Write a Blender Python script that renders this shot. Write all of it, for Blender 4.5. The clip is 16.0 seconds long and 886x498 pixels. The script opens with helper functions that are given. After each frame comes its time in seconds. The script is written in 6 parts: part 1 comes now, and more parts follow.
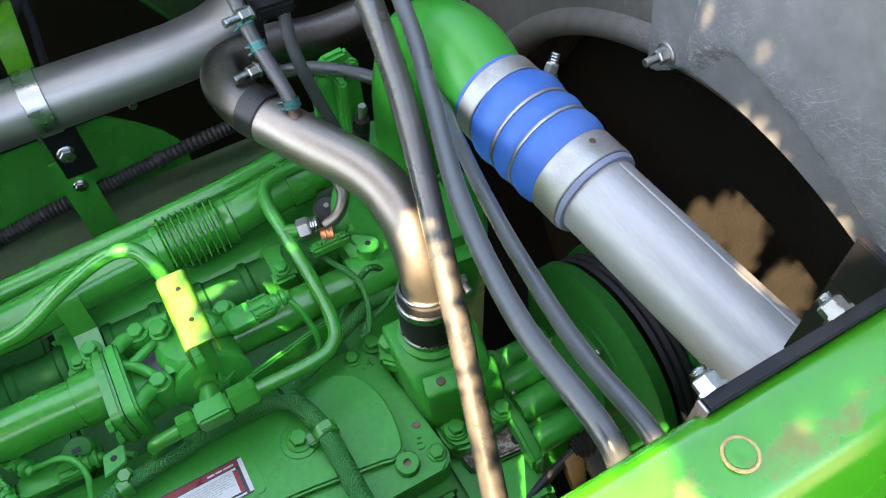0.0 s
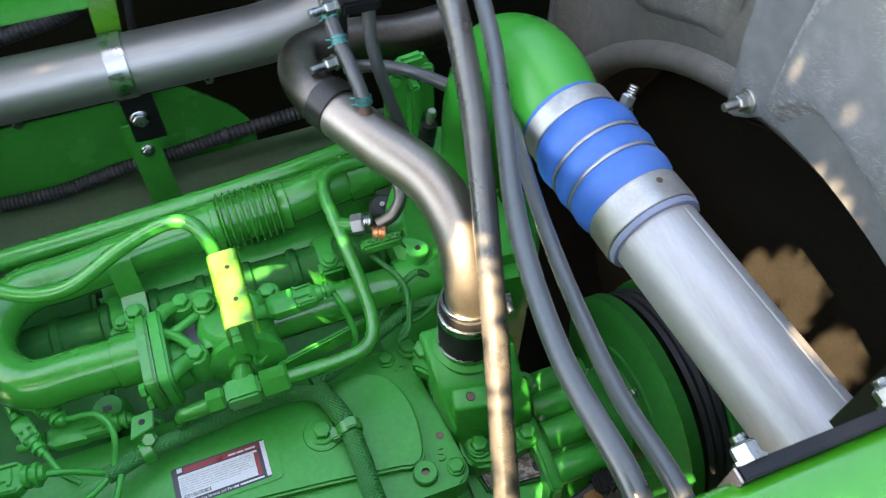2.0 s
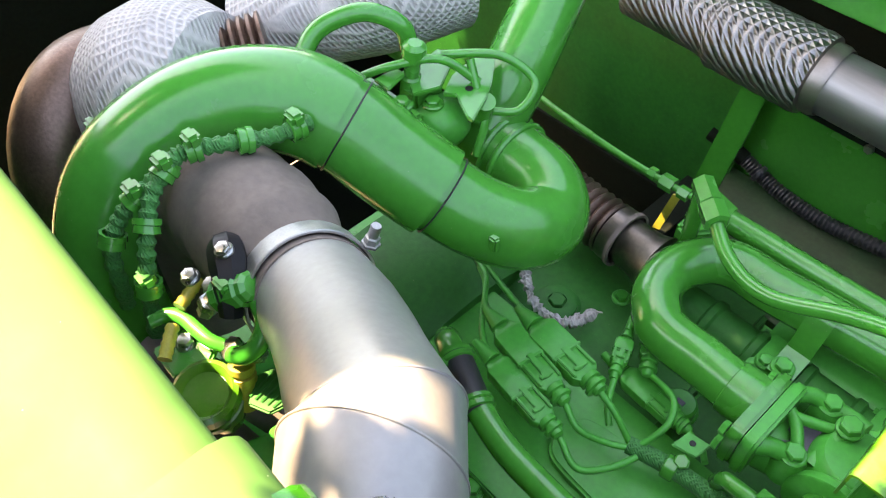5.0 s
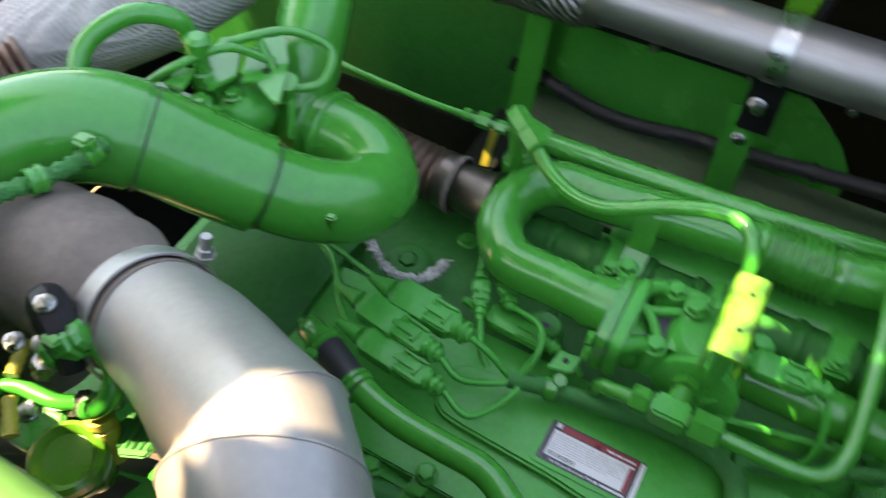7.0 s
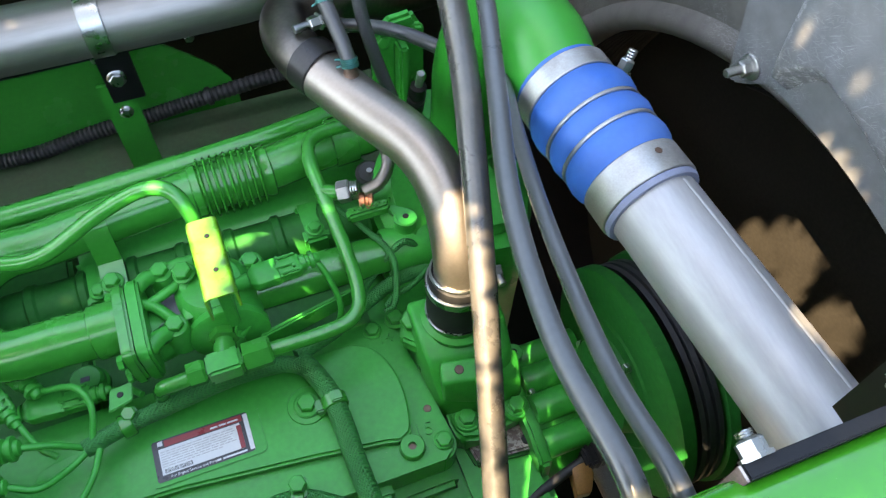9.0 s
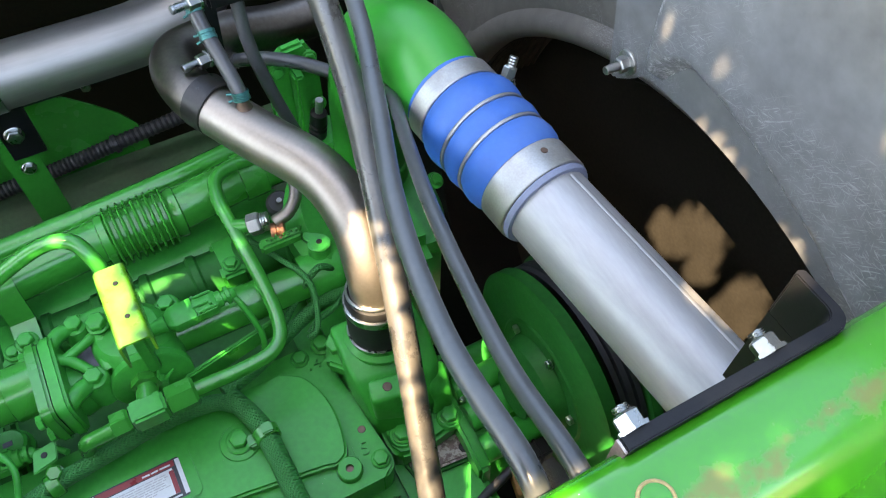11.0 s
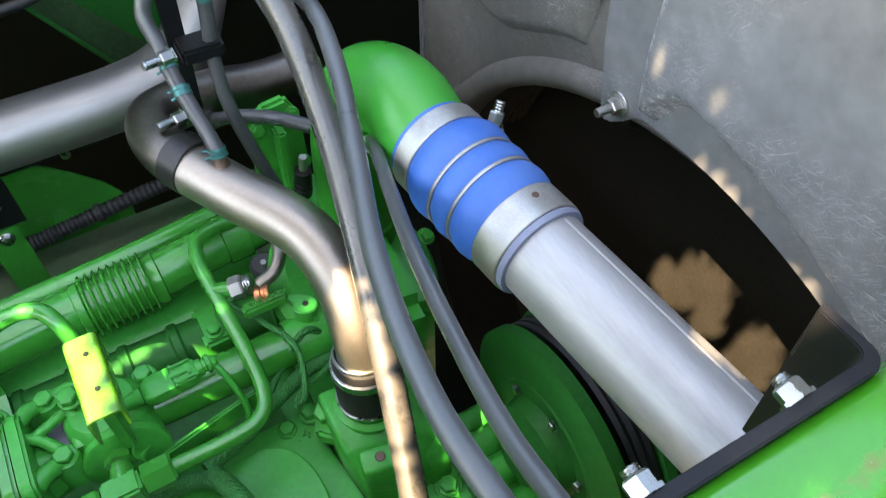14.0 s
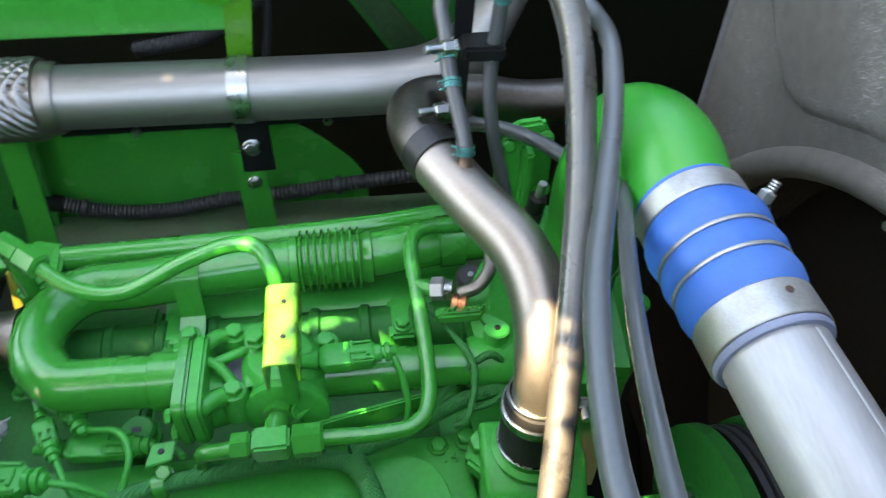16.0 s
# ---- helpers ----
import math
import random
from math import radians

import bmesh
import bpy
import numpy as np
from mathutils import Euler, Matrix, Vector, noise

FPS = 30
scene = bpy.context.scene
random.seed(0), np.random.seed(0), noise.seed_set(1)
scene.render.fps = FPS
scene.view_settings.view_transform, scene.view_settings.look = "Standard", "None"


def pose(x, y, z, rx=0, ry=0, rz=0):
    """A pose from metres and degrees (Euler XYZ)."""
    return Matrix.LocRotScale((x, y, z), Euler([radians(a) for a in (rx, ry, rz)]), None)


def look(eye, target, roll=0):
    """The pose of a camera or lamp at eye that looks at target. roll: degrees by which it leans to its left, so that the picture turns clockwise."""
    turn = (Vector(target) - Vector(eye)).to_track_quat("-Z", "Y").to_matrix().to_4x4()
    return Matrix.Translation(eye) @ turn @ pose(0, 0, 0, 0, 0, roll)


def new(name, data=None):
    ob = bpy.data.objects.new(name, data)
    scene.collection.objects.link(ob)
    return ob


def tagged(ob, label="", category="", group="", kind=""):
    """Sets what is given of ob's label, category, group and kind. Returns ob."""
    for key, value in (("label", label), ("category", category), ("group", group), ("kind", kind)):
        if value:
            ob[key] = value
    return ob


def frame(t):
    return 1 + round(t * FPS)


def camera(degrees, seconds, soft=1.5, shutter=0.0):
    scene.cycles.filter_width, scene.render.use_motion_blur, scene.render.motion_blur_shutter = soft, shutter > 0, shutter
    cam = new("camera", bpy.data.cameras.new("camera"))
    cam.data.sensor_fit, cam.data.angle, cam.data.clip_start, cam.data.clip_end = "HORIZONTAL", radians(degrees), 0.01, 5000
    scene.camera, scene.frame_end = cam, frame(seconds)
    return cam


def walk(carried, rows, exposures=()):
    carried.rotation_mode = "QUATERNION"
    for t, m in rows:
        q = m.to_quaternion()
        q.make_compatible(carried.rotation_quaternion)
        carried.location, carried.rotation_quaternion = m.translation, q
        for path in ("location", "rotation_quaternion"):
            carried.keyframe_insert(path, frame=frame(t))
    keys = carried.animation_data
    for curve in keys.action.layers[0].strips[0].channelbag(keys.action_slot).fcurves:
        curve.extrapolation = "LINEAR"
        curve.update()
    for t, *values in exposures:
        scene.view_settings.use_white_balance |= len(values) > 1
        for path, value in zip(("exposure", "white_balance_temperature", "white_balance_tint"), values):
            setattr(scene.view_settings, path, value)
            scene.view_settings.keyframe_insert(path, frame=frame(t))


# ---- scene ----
cam = camera(58.8, 16.0, soft=1.1, shutter=0.35)
# seconds, place, turn
PATH = [
    (0.0, 0.1544, -0.3957, 2.2407, 35.32, 1.26, -29.77),
    (0.5, 0.155, -0.3967, 2.2461, 35.45, 0.74, -29.78),
    (1.0, 0.1487, -0.3948, 2.2452, 35.82, 0.18, -28.92),
    (1.5, 0.1445, -0.3915, 2.2445, 35.96, -0.18, -26.13),
    (2.0, 0.1552, -0.386, 2.2426, 35.69, -0.77, -21.1),
    (2.5, 0.1481, -0.3699, 2.2182, 34.74, -0.97, -12.09),
    (3.0, 0.1226, -0.3603, 2.2072, 34.46, -0.71, 0.17),
    (3.5, 0.1279, -0.3442, 2.1740, 33.64, -0.93, 13.12),
    (4.0, 0.1255, -0.3459, 2.1658, 34.60, 0.17, 27.89),
    (4.5, 0.0988, -0.3616, 2.1646, 37.75, 1.17, 42.55),
    (4.7, 0.0902, -0.3596, 2.1721, 38.99, 1.23, 47.51),
    (6.8, 0.0636, -0.3505, 2.1671, 37.91, 0.88, 35.58),
    (7.0, 0.0742, -0.3467, 2.1697, 36.12, 0.96, 29.22),
    (7.5, 0.0992, -0.3497, 2.1879, 31.63, -1.72, 10.91),
    (8.0, 0.1234, -0.3335, 2.2086, 30.45, -3.81, -5.39),
    (8.5, 0.1466, -0.3548, 2.2211, 31.69, -3.03, -15.84),
    (9.0, 0.1647, -0.3639, 2.2242, 32.85, -1.62, -21.24),
    (9.5, 0.1792, -0.3752, 2.2332, 33.95, -1.06, -24.48),
    (12.0, 0.1949, -0.3893, 2.2293, 34.73, -1.26, -29.67),
    (12.5, 0.196, -0.3911, 2.2258, 35.49, -0.94, -30.13),
    (13.0, 0.1956, -0.3966, 2.2298, 37.01, -0.62, -30.52),
    (13.5, 0.2013, -0.3943, 2.2126, 37.99, -0.35, -30.8),
    (14.0, 0.211, -0.3796, 2.1915, 39.36, 0.05, -30.27),
    (14.5, 0.2016, -0.3903, 2.1973, 44.26, 0.88, -27.77),
    (15.0, 0.1957, -0.388, 2.1975, 46.46, 0.68, -23.64),
    (15.5, 0.208, -0.3709, 2.1681, 45.15, 0.38, -16.43),
    (16.0, 0.2039, -0.3659, 2.1484, 43.13, -1.02, -6.75),
]
walk(cam, [(t, pose(*p)) for t, *p in PATH], [(0.0, 3.30, 8400, 11), (2.5, 3.32, 8400, 10), (3.5, 3.54, 8600, 11), (4.5, 3.47, 9400, 18), (7.0, 3.02, 9100, 14), (7.5, 3.41, 8800, 11), (8.0, 3.47, 8500, 9), (9.0, 3.32, 8200, 9), (12.0, 3.27, 8300, 11), (14.0, 3.34, 8500, 11), (16.0, 3.44, 8400, 8)])

# ---- light ----
world = bpy.data.worlds.new("sky")
scene.world = world
world.use_nodes = True
wn = world.node_tree.nodes
sky = wn.new("ShaderNodeTexSky")
sky.sky_type, sky.sun_disc = "NISHITA", False
sky.sun_elevation, sky.sun_rotation = radians(58.4), radians(249)
wn["Background"].inputs["Strength"].default_value = 0.13
world.node_tree.links.new(sky.outputs["Color"], wn["Background"].inputs["Color"])
SUN_WAY = Vector((0.47, 0.18, -0.82)).normalized()
sun = new("sun", bpy.data.lights.new("sun", "SUN"))
sun.data.energy, sun.data.angle, sun.data.color = 5.0, radians(0.2), (1.0, 0.83, 0.62)
sun.matrix_world = look((-3, -3, 5), Vector((-3, -3, 5)) + SUN_WAY)

# ---- materials ----
MATS = {}


def material(name, color, rough=0.5, metal=0.0, var=0.12, scale=30.0, bump=0.0, bump_scale=200.0, dust=0.0,
             dust_color=(0.32, 0.27, 0.2), coat=0.0, stretch=None, speck=0.0,
             edge=(0.42, 0.75), weave=0.0, rvar=0.09, band=None, dust_scale=None):
    """Two scales of colour variation, dust in patches that face up, fine relief."""
    m = bpy.data.materials.new(name)
    m.use_nodes = True
    n, l = m.node_tree.nodes, m.node_tree.links
    b = n["Principled BSDF"]
    tc = n.new("ShaderNodeTexCoord")
    mp = n.new("ShaderNodeMapping")
    l.new(tc.outputs["Object"], mp.inputs["Vector"])
    if stretch:
        mp.inputs["Scale"].default_value = stretch
    big = n.new("ShaderNodeTexNoise")
    big.inputs["Scale"].default_value, big.inputs["Detail"].default_value = scale, 5
    small = n.new("ShaderNodeTexNoise")
    small.inputs["Scale"].default_value, small.inputs["Detail"].default_value = scale * 9, 3
    for k in (big, small):
        l.new(mp.outputs["Vector"], k.inputs["Vector"])
    add = n.new("ShaderNodeMath")
    add.operation = "ADD"
    l.new(big.outputs["Fac"], add.inputs[0]), l.new(small.outputs["Fac"], add.inputs[1])
    ramp = n.new("ShaderNodeMapRange")
    ramp.inputs["From Min"].default_value, ramp.inputs["From Max"].default_value = 0.6, 1.4
    ramp.inputs["To Min"].default_value, ramp.inputs["To Max"].default_value = 1 - var, 1 + var
    l.new(add.outputs[0], ramp.inputs["Value"])
    mul = n.new("ShaderNodeVectorMath")
    mul.operation = "SCALE"
    mul.inputs[0].default_value = color
    l.new(ramp.outputs[0], mul.inputs["Scale"])
    col = mul.outputs[0]
    rgh = n.new("ShaderNodeMapRange")
    rgh.inputs["From Min"].default_value, rgh.inputs["From Max"].default_value = 0.3, 0.7
    rgh.inputs["To Min"].default_value, rgh.inputs["To Max"].default_value = max(rough - rvar, 0.02), min(rough + rvar, 1)
    l.new(big.outputs["Fac"], rgh.inputs["Value"])
    if dust:
        geo = n.new("ShaderNodeNewGeometry")
        sep = n.new("ShaderNodeSeparateXYZ")
        l.new(geo.outputs["Normal"], sep.inputs[0])
        dn = n.new("ShaderNodeTexNoise")
        dn.inputs["Scale"].default_value, dn.inputs["Detail"].default_value = dust_scale or scale * 0.6, 8
        dn.inputs["Roughness"].default_value = 0.7
        l.new(tc.outputs["Object"], dn.inputs["Vector"])
        d1 = n.new("ShaderNodeMapRange")
        d1.inputs["From Min"].default_value, d1.inputs["From Max"].default_value = edge
        l.new(dn.outputs["Fac"], d1.inputs["Value"])
        if band:
            # a strip where the dust has gathered, given by its middle and half width along y
            by = n.new("ShaderNodeSeparateXYZ")
            l.new(tc.outputs["Object"], by.inputs[0])
            off = n.new("ShaderNodeMath")
            off.operation = "SUBTRACT"
            off.inputs[1].default_value = band[0]
            l.new(by.outputs["Y"], off.inputs[0])
            far = n.new("ShaderNodeMath")
            far.operation = "ABSOLUTE"
            l.new(off.outputs[0], far.inputs[0])
            more = n.new("ShaderNodeMapRange")
            more.inputs["From Max"].default_value = band[1]
            more.inputs["To Min"].default_value, more.inputs["To Max"].default_value = 0.16, -0.12
            l.new(far.outputs[0], more.inputs["Value"])
            both = n.new("ShaderNodeMath")
            l.new(dn.outputs["Fac"], both.inputs[0]), l.new(more.outputs[0], both.inputs[1])
            l.new(both.outputs[0], d1.inputs["Value"])
        d2 = n.new("ShaderNodeMapRange")
        d2.inputs["From Min"].default_value, d2.inputs["From Max"].default_value = 0.1, 0.9
        l.new(sep.outputs["Z"], d2.inputs["Value"])
        d3 = n.new("ShaderNodeMath")
        d3.operation = "MULTIPLY"
        l.new(d1.outputs[0], d3.inputs[0]), l.new(d2.outputs[0], d3.inputs[1])
        d4 = n.new("ShaderNodeMath")
        d4.operation = "MULTIPLY"
        d4.inputs[1].default_value = dust
        l.new(d3.outputs[0], d4.inputs[0])
        mix = n.new("ShaderNodeMix")
        mix.data_type = "RGBA"
        l.new(d4.outputs[0], mix.inputs["Factor"])
        l.new(col, mix.inputs["A"])
        mix.inputs["B"].default_value = (*dust_color, 1)
        col = mix.outputs["Result"]
        r2 = n.new("ShaderNodeMath")
        r2.operation = "ADD"
        r2.use_clamp = True
        l.new(rgh.outputs[0], r2.inputs[0]), l.new(d4.outputs[0], r2.inputs[1])
        l.new(r2.outputs[0], b.inputs["Roughness"])
    else:
        l.new(rgh.outputs[0], b.inputs["Roughness"])
    if speck:
        vo = n.new("ShaderNodeTexVoronoi")
        vo.inputs["Scale"].default_value = 260
        l.new(tc.outputs["Object"], vo.inputs["Vector"])
        vr = n.new("ShaderNodeMapRange")
        vr.inputs["From Min"].default_value, vr.inputs["From Max"].default_value = 0.10, 0.06
        vr.inputs["To Max"].default_value = speck
        l.new(vo.outputs["Distance"], vr.inputs["Value"])
        wn2 = n.new("ShaderNodeMath")
        wn2.operation = "GREATER_THAN"
        wn2.inputs[1].default_value = 0.86
        l.new(vo.outputs["Color"], wn2.inputs[0])
        wm = n.new("ShaderNodeMath")
        wm.operation = "MULTIPLY"
        l.new(vr.outputs[0], wm.inputs[0]), l.new(wn2.outputs[0], wm.inputs[1])
        mix2 = n.new("ShaderNodeMix")
        mix2.data_type = "RGBA"
        l.new(wm.outputs[0], mix2.inputs["Factor"])
        l.new(col, mix2.inputs["A"])
        mix2.inputs["B"].default_value = (0.55, 0.55, 0.42, 1)
        col = mix2.outputs["Result"]
    l.new(col, b.inputs["Base Color"])
    b.inputs["Metallic"].default_value = metal
    b.inputs["Coat Weight"].default_value = coat
    b.inputs["Coat Roughness"].default_value = 0.17
    if bump:
        bn = n.new("ShaderNodeTexNoise")
        bn.inputs["Scale"].default_value, bn.inputs["Detail"].default_value = bump_scale, 4
        l.new(mp.outputs["Vector"], bn.inputs["Vector"])
        bp = n.new("ShaderNodeBump")
        bp.inputs["Strength"].default_value, bp.inputs["Distance"].default_value = bump, 0.001
        l.new(bn.outputs["Fac"], bp.inputs["Height"])
        l.new(bp.outputs["Normal"], b.inputs["Normal"])
    if weave:
        bands = []
        for flip in ((1, 1, 1), (1, -1, 1)):
            wm2 = n.new("ShaderNodeMapping")
            wm2.inputs["Scale"].default_value = flip
            l.new(tc.outputs["Object"], wm2.inputs["Vector"])
            wv = n.new("ShaderNodeTexWave")
            wv.bands_direction = "DIAGONAL"
            wv.inputs["Scale"].default_value, wv.inputs["Distortion"].default_value = weave, 1.5
            l.new(wm2.outputs["Vector"], wv.inputs["Vector"])
            bands.append(wv)
        mx = n.new("ShaderNodeMath")
        mx.operation = "MAXIMUM"
        l.new(bands[0].outputs["Fac"], mx.inputs[0]), l.new(bands[1].outputs["Fac"], mx.inputs[1])
        wb = n.new("ShaderNodeBump")
        wb.inputs["Strength"].default_value, wb.inputs["Distance"].default_value = 0.6, 0.3 / weave
        l.new(mx.outputs[0], wb.inputs["Height"])
        l.new(wb.outputs["Normal"], b.inputs["Normal"])
        dk = n.new("ShaderNodeMapRange")
        dk.inputs["To Min"].default_value = 0.72
        l.new(mx.outputs[0], dk.inputs["Value"])
        ws = n.new("ShaderNodeVectorMath")
        ws.operation = "SCALE"
        l.new(col, ws.inputs[0]), l.new(dk.outputs[0], ws.inputs["Scale"])
        l.new(ws.outputs[0], b.inputs["Base Color"])
    MATS[name] = m
    return m


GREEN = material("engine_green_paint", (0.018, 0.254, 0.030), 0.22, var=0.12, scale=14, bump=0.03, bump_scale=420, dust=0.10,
                 dust_color=(0.078, 0.234, 0.0936), coat=0.5, speck=0.3)
CAST = material("green_painted_casting", (0.020, 0.318, 0.043), 0.36, var=0.14, scale=18, bump=0.10, bump_scale=520, dust=0.07,
                dust_color=(0.078, 0.234, 0.109), coat=0.12, speck=0.3)
BODY = material("body_green_paint", (0.0218, 0.226, 0.0109), 0.20, var=0.06, scale=8, bump=0.03, bump_scale=300, dust=0.65,
                dust_color=(0.18, 0.115, 0.045), coat=0.6, speck=0.9, edge=(0.58, 0.70), band=(-0.352, 0.022), dust_scale=26)
# Matt, less saturated copy of the body green.
MATT_BODY = material("matt_body_green_paint", (0.040, 0.122, 0.028), 0.58, var=0.08, scale=8, bump=0.04, bump_scale=300, dust=0.25,
                 dust_color=(0.117, 0.211, 0.078), speck=0.6)
MATT_BODY.node_tree.nodes["Principled BSDF"].inputs["Specular IOR Level"].default_value = 0.2
ELBOW = material("bright_green_paint", (0.0078, 0.234, 0.0218), 0.36, var=0.05, scale=10, bump=0.05, bump_scale=300, dust=0.08,
                 coat=0.12)
STEEL = material("brushed_steel", (0.305, 0.268, 0.234), 0.42, 0.95, var=0.10, scale=30, bump=0.02, bump_scale=260, dust=0.06,
                 dust_color=(0.257, 0.234, 0.203), rvar=0.03)
EXHAUST = material("dull_stainless_steel", (0.30, 0.29, 0.278), 0.45, 0.9, var=0.10, scale=26, bump=0.02, bump_scale=260, dust=0.08,
                   dust_color=(0.234, 0.218, 0.195), stretch=(0.12, 1, 1), rvar=0.03)
SOOT = material("blackened_steel", (0.165, 0.145, 0.127), 0.36, 1.0, var=0.25, scale=22, bump=0.03, bump_scale=260, dust=0.08, rvar=0.04)
ALU = material("aluminised_steel", (0.36, 0.365, 0.37), 0.43, 0.5, var=0.10, scale=40, bump=0.14, bump_scale=1500, dust=0.10,
               dust_color=(0.281, 0.277, 0.273), stretch=(1, 0.15, 1), rvar=0.04)
MITRE = material("dull_grey_aluminium", (0.29, 0.283, 0.272), 0.34, 0.45, var=0.10, scale=18, bump=0.03, bump_scale=700, dust=0.15,
                 dust_color=(0.25, 0.242, 0.234), rvar=0.04)
ZINC = material("zinc_plate", (0.40, 0.41, 0.40), 0.30, 1.0, var=0.12, scale=60, bump=0.06, bump_scale=500)
DULL = material("dull_dusty_zinc", (0.39, 0.39, 0.374), 0.40, 0.9, var=0.14, scale=60, bump=0.06, bump_scale=500, dust=0.4,
                dust_color=(0.312, 0.312, 0.312))
RIM = material("dusty_blue_grey_edge", (0.156, 0.183, 0.265), 0.5, var=0.12, scale=60, bump=0.1, bump_scale=500, dust=0.5,
               dust_color=(0.281, 0.296, 0.359))
GRIME = material("tan_grime", (0.36, 0.26, 0.11), 0.85, var=0.35, scale=90, bump=0.5, bump_scale=600)
RUST = material("heat_tinted_steel", (0.156, 0.101, 0.078), 0.42, 0.8, var=0.3, scale=30, bump=0.3, bump_scale=300)
RUBBER = material("black_rubber", (0.022, 0.022, 0.024), 0.5, var=0.2, scale=25, bump=0.15, bump_scale=600, dust=0.15,
                  dust_color=(0.10, 0.095, 0.09))
HOSE = material("dusty_hose_rubber", (0.044, 0.0495, 0.0515), 0.29, var=0.2, scale=25, bump=0.04, bump_scale=700, coat=0.45, dust=0.35,
                dust_color=(0.0975, 0.0975, 0.101), edge=(0.35, 0.75))
VENT = material("grey_vent_hose", (0.0468, 0.0484, 0.0515), 0.38, var=0.2, scale=40, bump=0.08, bump_scale=800, coat=0.3, dust=0.3,
                dust_color=(0.101, 0.101, 0.101))
SHINY = material("shiny_black_hose_rubber", (0.046, 0.045, 0.044), 0.27, var=0.2, scale=25, bump=0.03, bump_scale=700, coat=0.6, dust=0.3)
BOOT = material("dull_rubber_boot", (0.15, 0.122, 0.102), 0.75, var=0.22, scale=14, bump=0.2, bump_scale=300, dust=0.6,
                dust_color=(0.156, 0.133, 0.109))
BLUE = material("blue_silicone", (0.0125, 0.105, 0.398), 0.48, var=0.08, scale=20, bump=0.15, bump_scale=800, dust=0.32,
                dust_color=(0.156, 0.257, 0.39), edge=(0.35, 0.70))
BLACKP = material("black_paint", (0.007, 0.007, 0.008), 0.4, var=0.2, scale=30, bump=0.06, bump_scale=500, dust=0.04)
BLACKP.node_tree.nodes["Principled BSDF"].inputs["Specular IOR Level"].default_value = 0.25


def scuffed(name, color, worn=False):
    """Dark moulded plastic: fine pale hairline scratches in several directions, chalky wear on the ridges."""
    m = material(name, color, 0.36, var=0.30, scale=6, bump=0.08, bump_scale=160, dust=0.35, dust_color=(0.20, 0.195, 0.185), rvar=0.07)
    n, l = m.node_tree.nodes, m.node_tree.links
    b = n["Principled BSDF"]
    tc = n.new("ShaderNodeTexCoord")

    def ranged(value, lo, hi, top=1.0):
        r = n.new("ShaderNodeMapRange")
        r.inputs["From Min"].default_value, r.inputs["From Max"].default_value, r.inputs["To Max"].default_value = lo, hi, top
        l.new(value, r.inputs["Value"])
        return r.outputs[0]

    def joined(kind, a, c):
        k = n.new("ShaderNodeMath")
        k.operation = kind
        l.new(a, k.inputs[0]), l.new(c, k.inputs[1])
        return k.outputs[0]

    def noise(scale, detail, vector=None):
        k = n.new("ShaderNodeTexNoise")
        k.inputs["Scale"].default_value, k.inputs["Detail"].default_value = scale, detail
        l.new(vector or tc.outputs["Object"], k.inputs["Vector"])
        return k.outputs["Fac"]

    lines = None
    for turn, size in ((0.5, 900.0), (-0.75, 800.0), (1.35, 1000.0), (-0.15, 700.0), (2.2, 850.0)):
        mp = n.new("ShaderNodeMapping")
        mp.vector_type = "TEXTURE"
        mp.inputs["Rotation"].default_value = (turn, 0, 0)
        mp.inputs["Scale"].default_value = (1, 11, 1)
        l.new(tc.outputs["Object"], mp.inputs["Vector"])
        hair = ranged(noise(size, 3, mp.outputs["Vector"]), 0.60, 0.74)
        lines = hair if lines is None else joined("MAXIMUM", lines, hair)
    wear = joined("MULTIPLY", lines, ranged(noise(9.0, 6), 0.46, 0.70, 0.55))
    if worn:
        geo = n.new("ShaderNodeNewGeometry")
        side = n.new("ShaderNodeSeparateXYZ")
        l.new(geo.outputs["Normal"], side.inputs[0])
        flat = n.new("ShaderNodeMath")
        flat.operation = "ABSOLUTE"
        l.new(side.outputs["X"], flat.inputs[0])
        ridge = joined("MULTIPLY", ranged(flat.outputs[0], 0.995, 0.90, 0.9), ranged(noise(120.0, 9), 0.38, 0.62))
        ridge = joined("MULTIPLY", ridge, joined("MAXIMUM", lines, ranged(noise(420.0, 4), 0.40, 0.62)))
        wear = joined("MAXIMUM", wear, ridge)
    mix = n.new("ShaderNodeMix")
    mix.data_type = "RGBA"
    l.new(wear, mix.inputs["Factor"])
    l.new(b.inputs["Base Color"].links[0].from_socket, mix.inputs["A"])
    mix.inputs["B"].default_value = (0.52, 0.52, 0.53, 1)
    l.new(mix.outputs["Result"], b.inputs["Base Color"])
    return m


SHROUD = scuffed("grey_moulded_plastic", (0.14, 0.143, 0.149))
SHROUD_R = scuffed("worn_grey_moulded_plastic", (0.14, 0.143, 0.149), True)
SHROUD_B = scuffed("dark_moulded_plastic", (0.106, 0.101, 0.0935))
# Far darker than a dusty core: the opening's deep shade is in this colour.
DARK = material("shade_dark_radiator_core", (0.0195, 0.0175, 0.0145), 0.8, var=0.25, scale=20, bump=0.2, bump_scale=200, dust=0.0)
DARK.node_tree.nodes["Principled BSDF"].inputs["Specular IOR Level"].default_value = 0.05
# Near-black steel: the deep shade of the bay is put into its colour.
FRAME = material("shade_black_frame_steel", (0.005, 0.008, 0.005), 0.7, var=0.35, scale=12, bump=0.3, bump_scale=120, dust=0.12,
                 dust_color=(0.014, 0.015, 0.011))
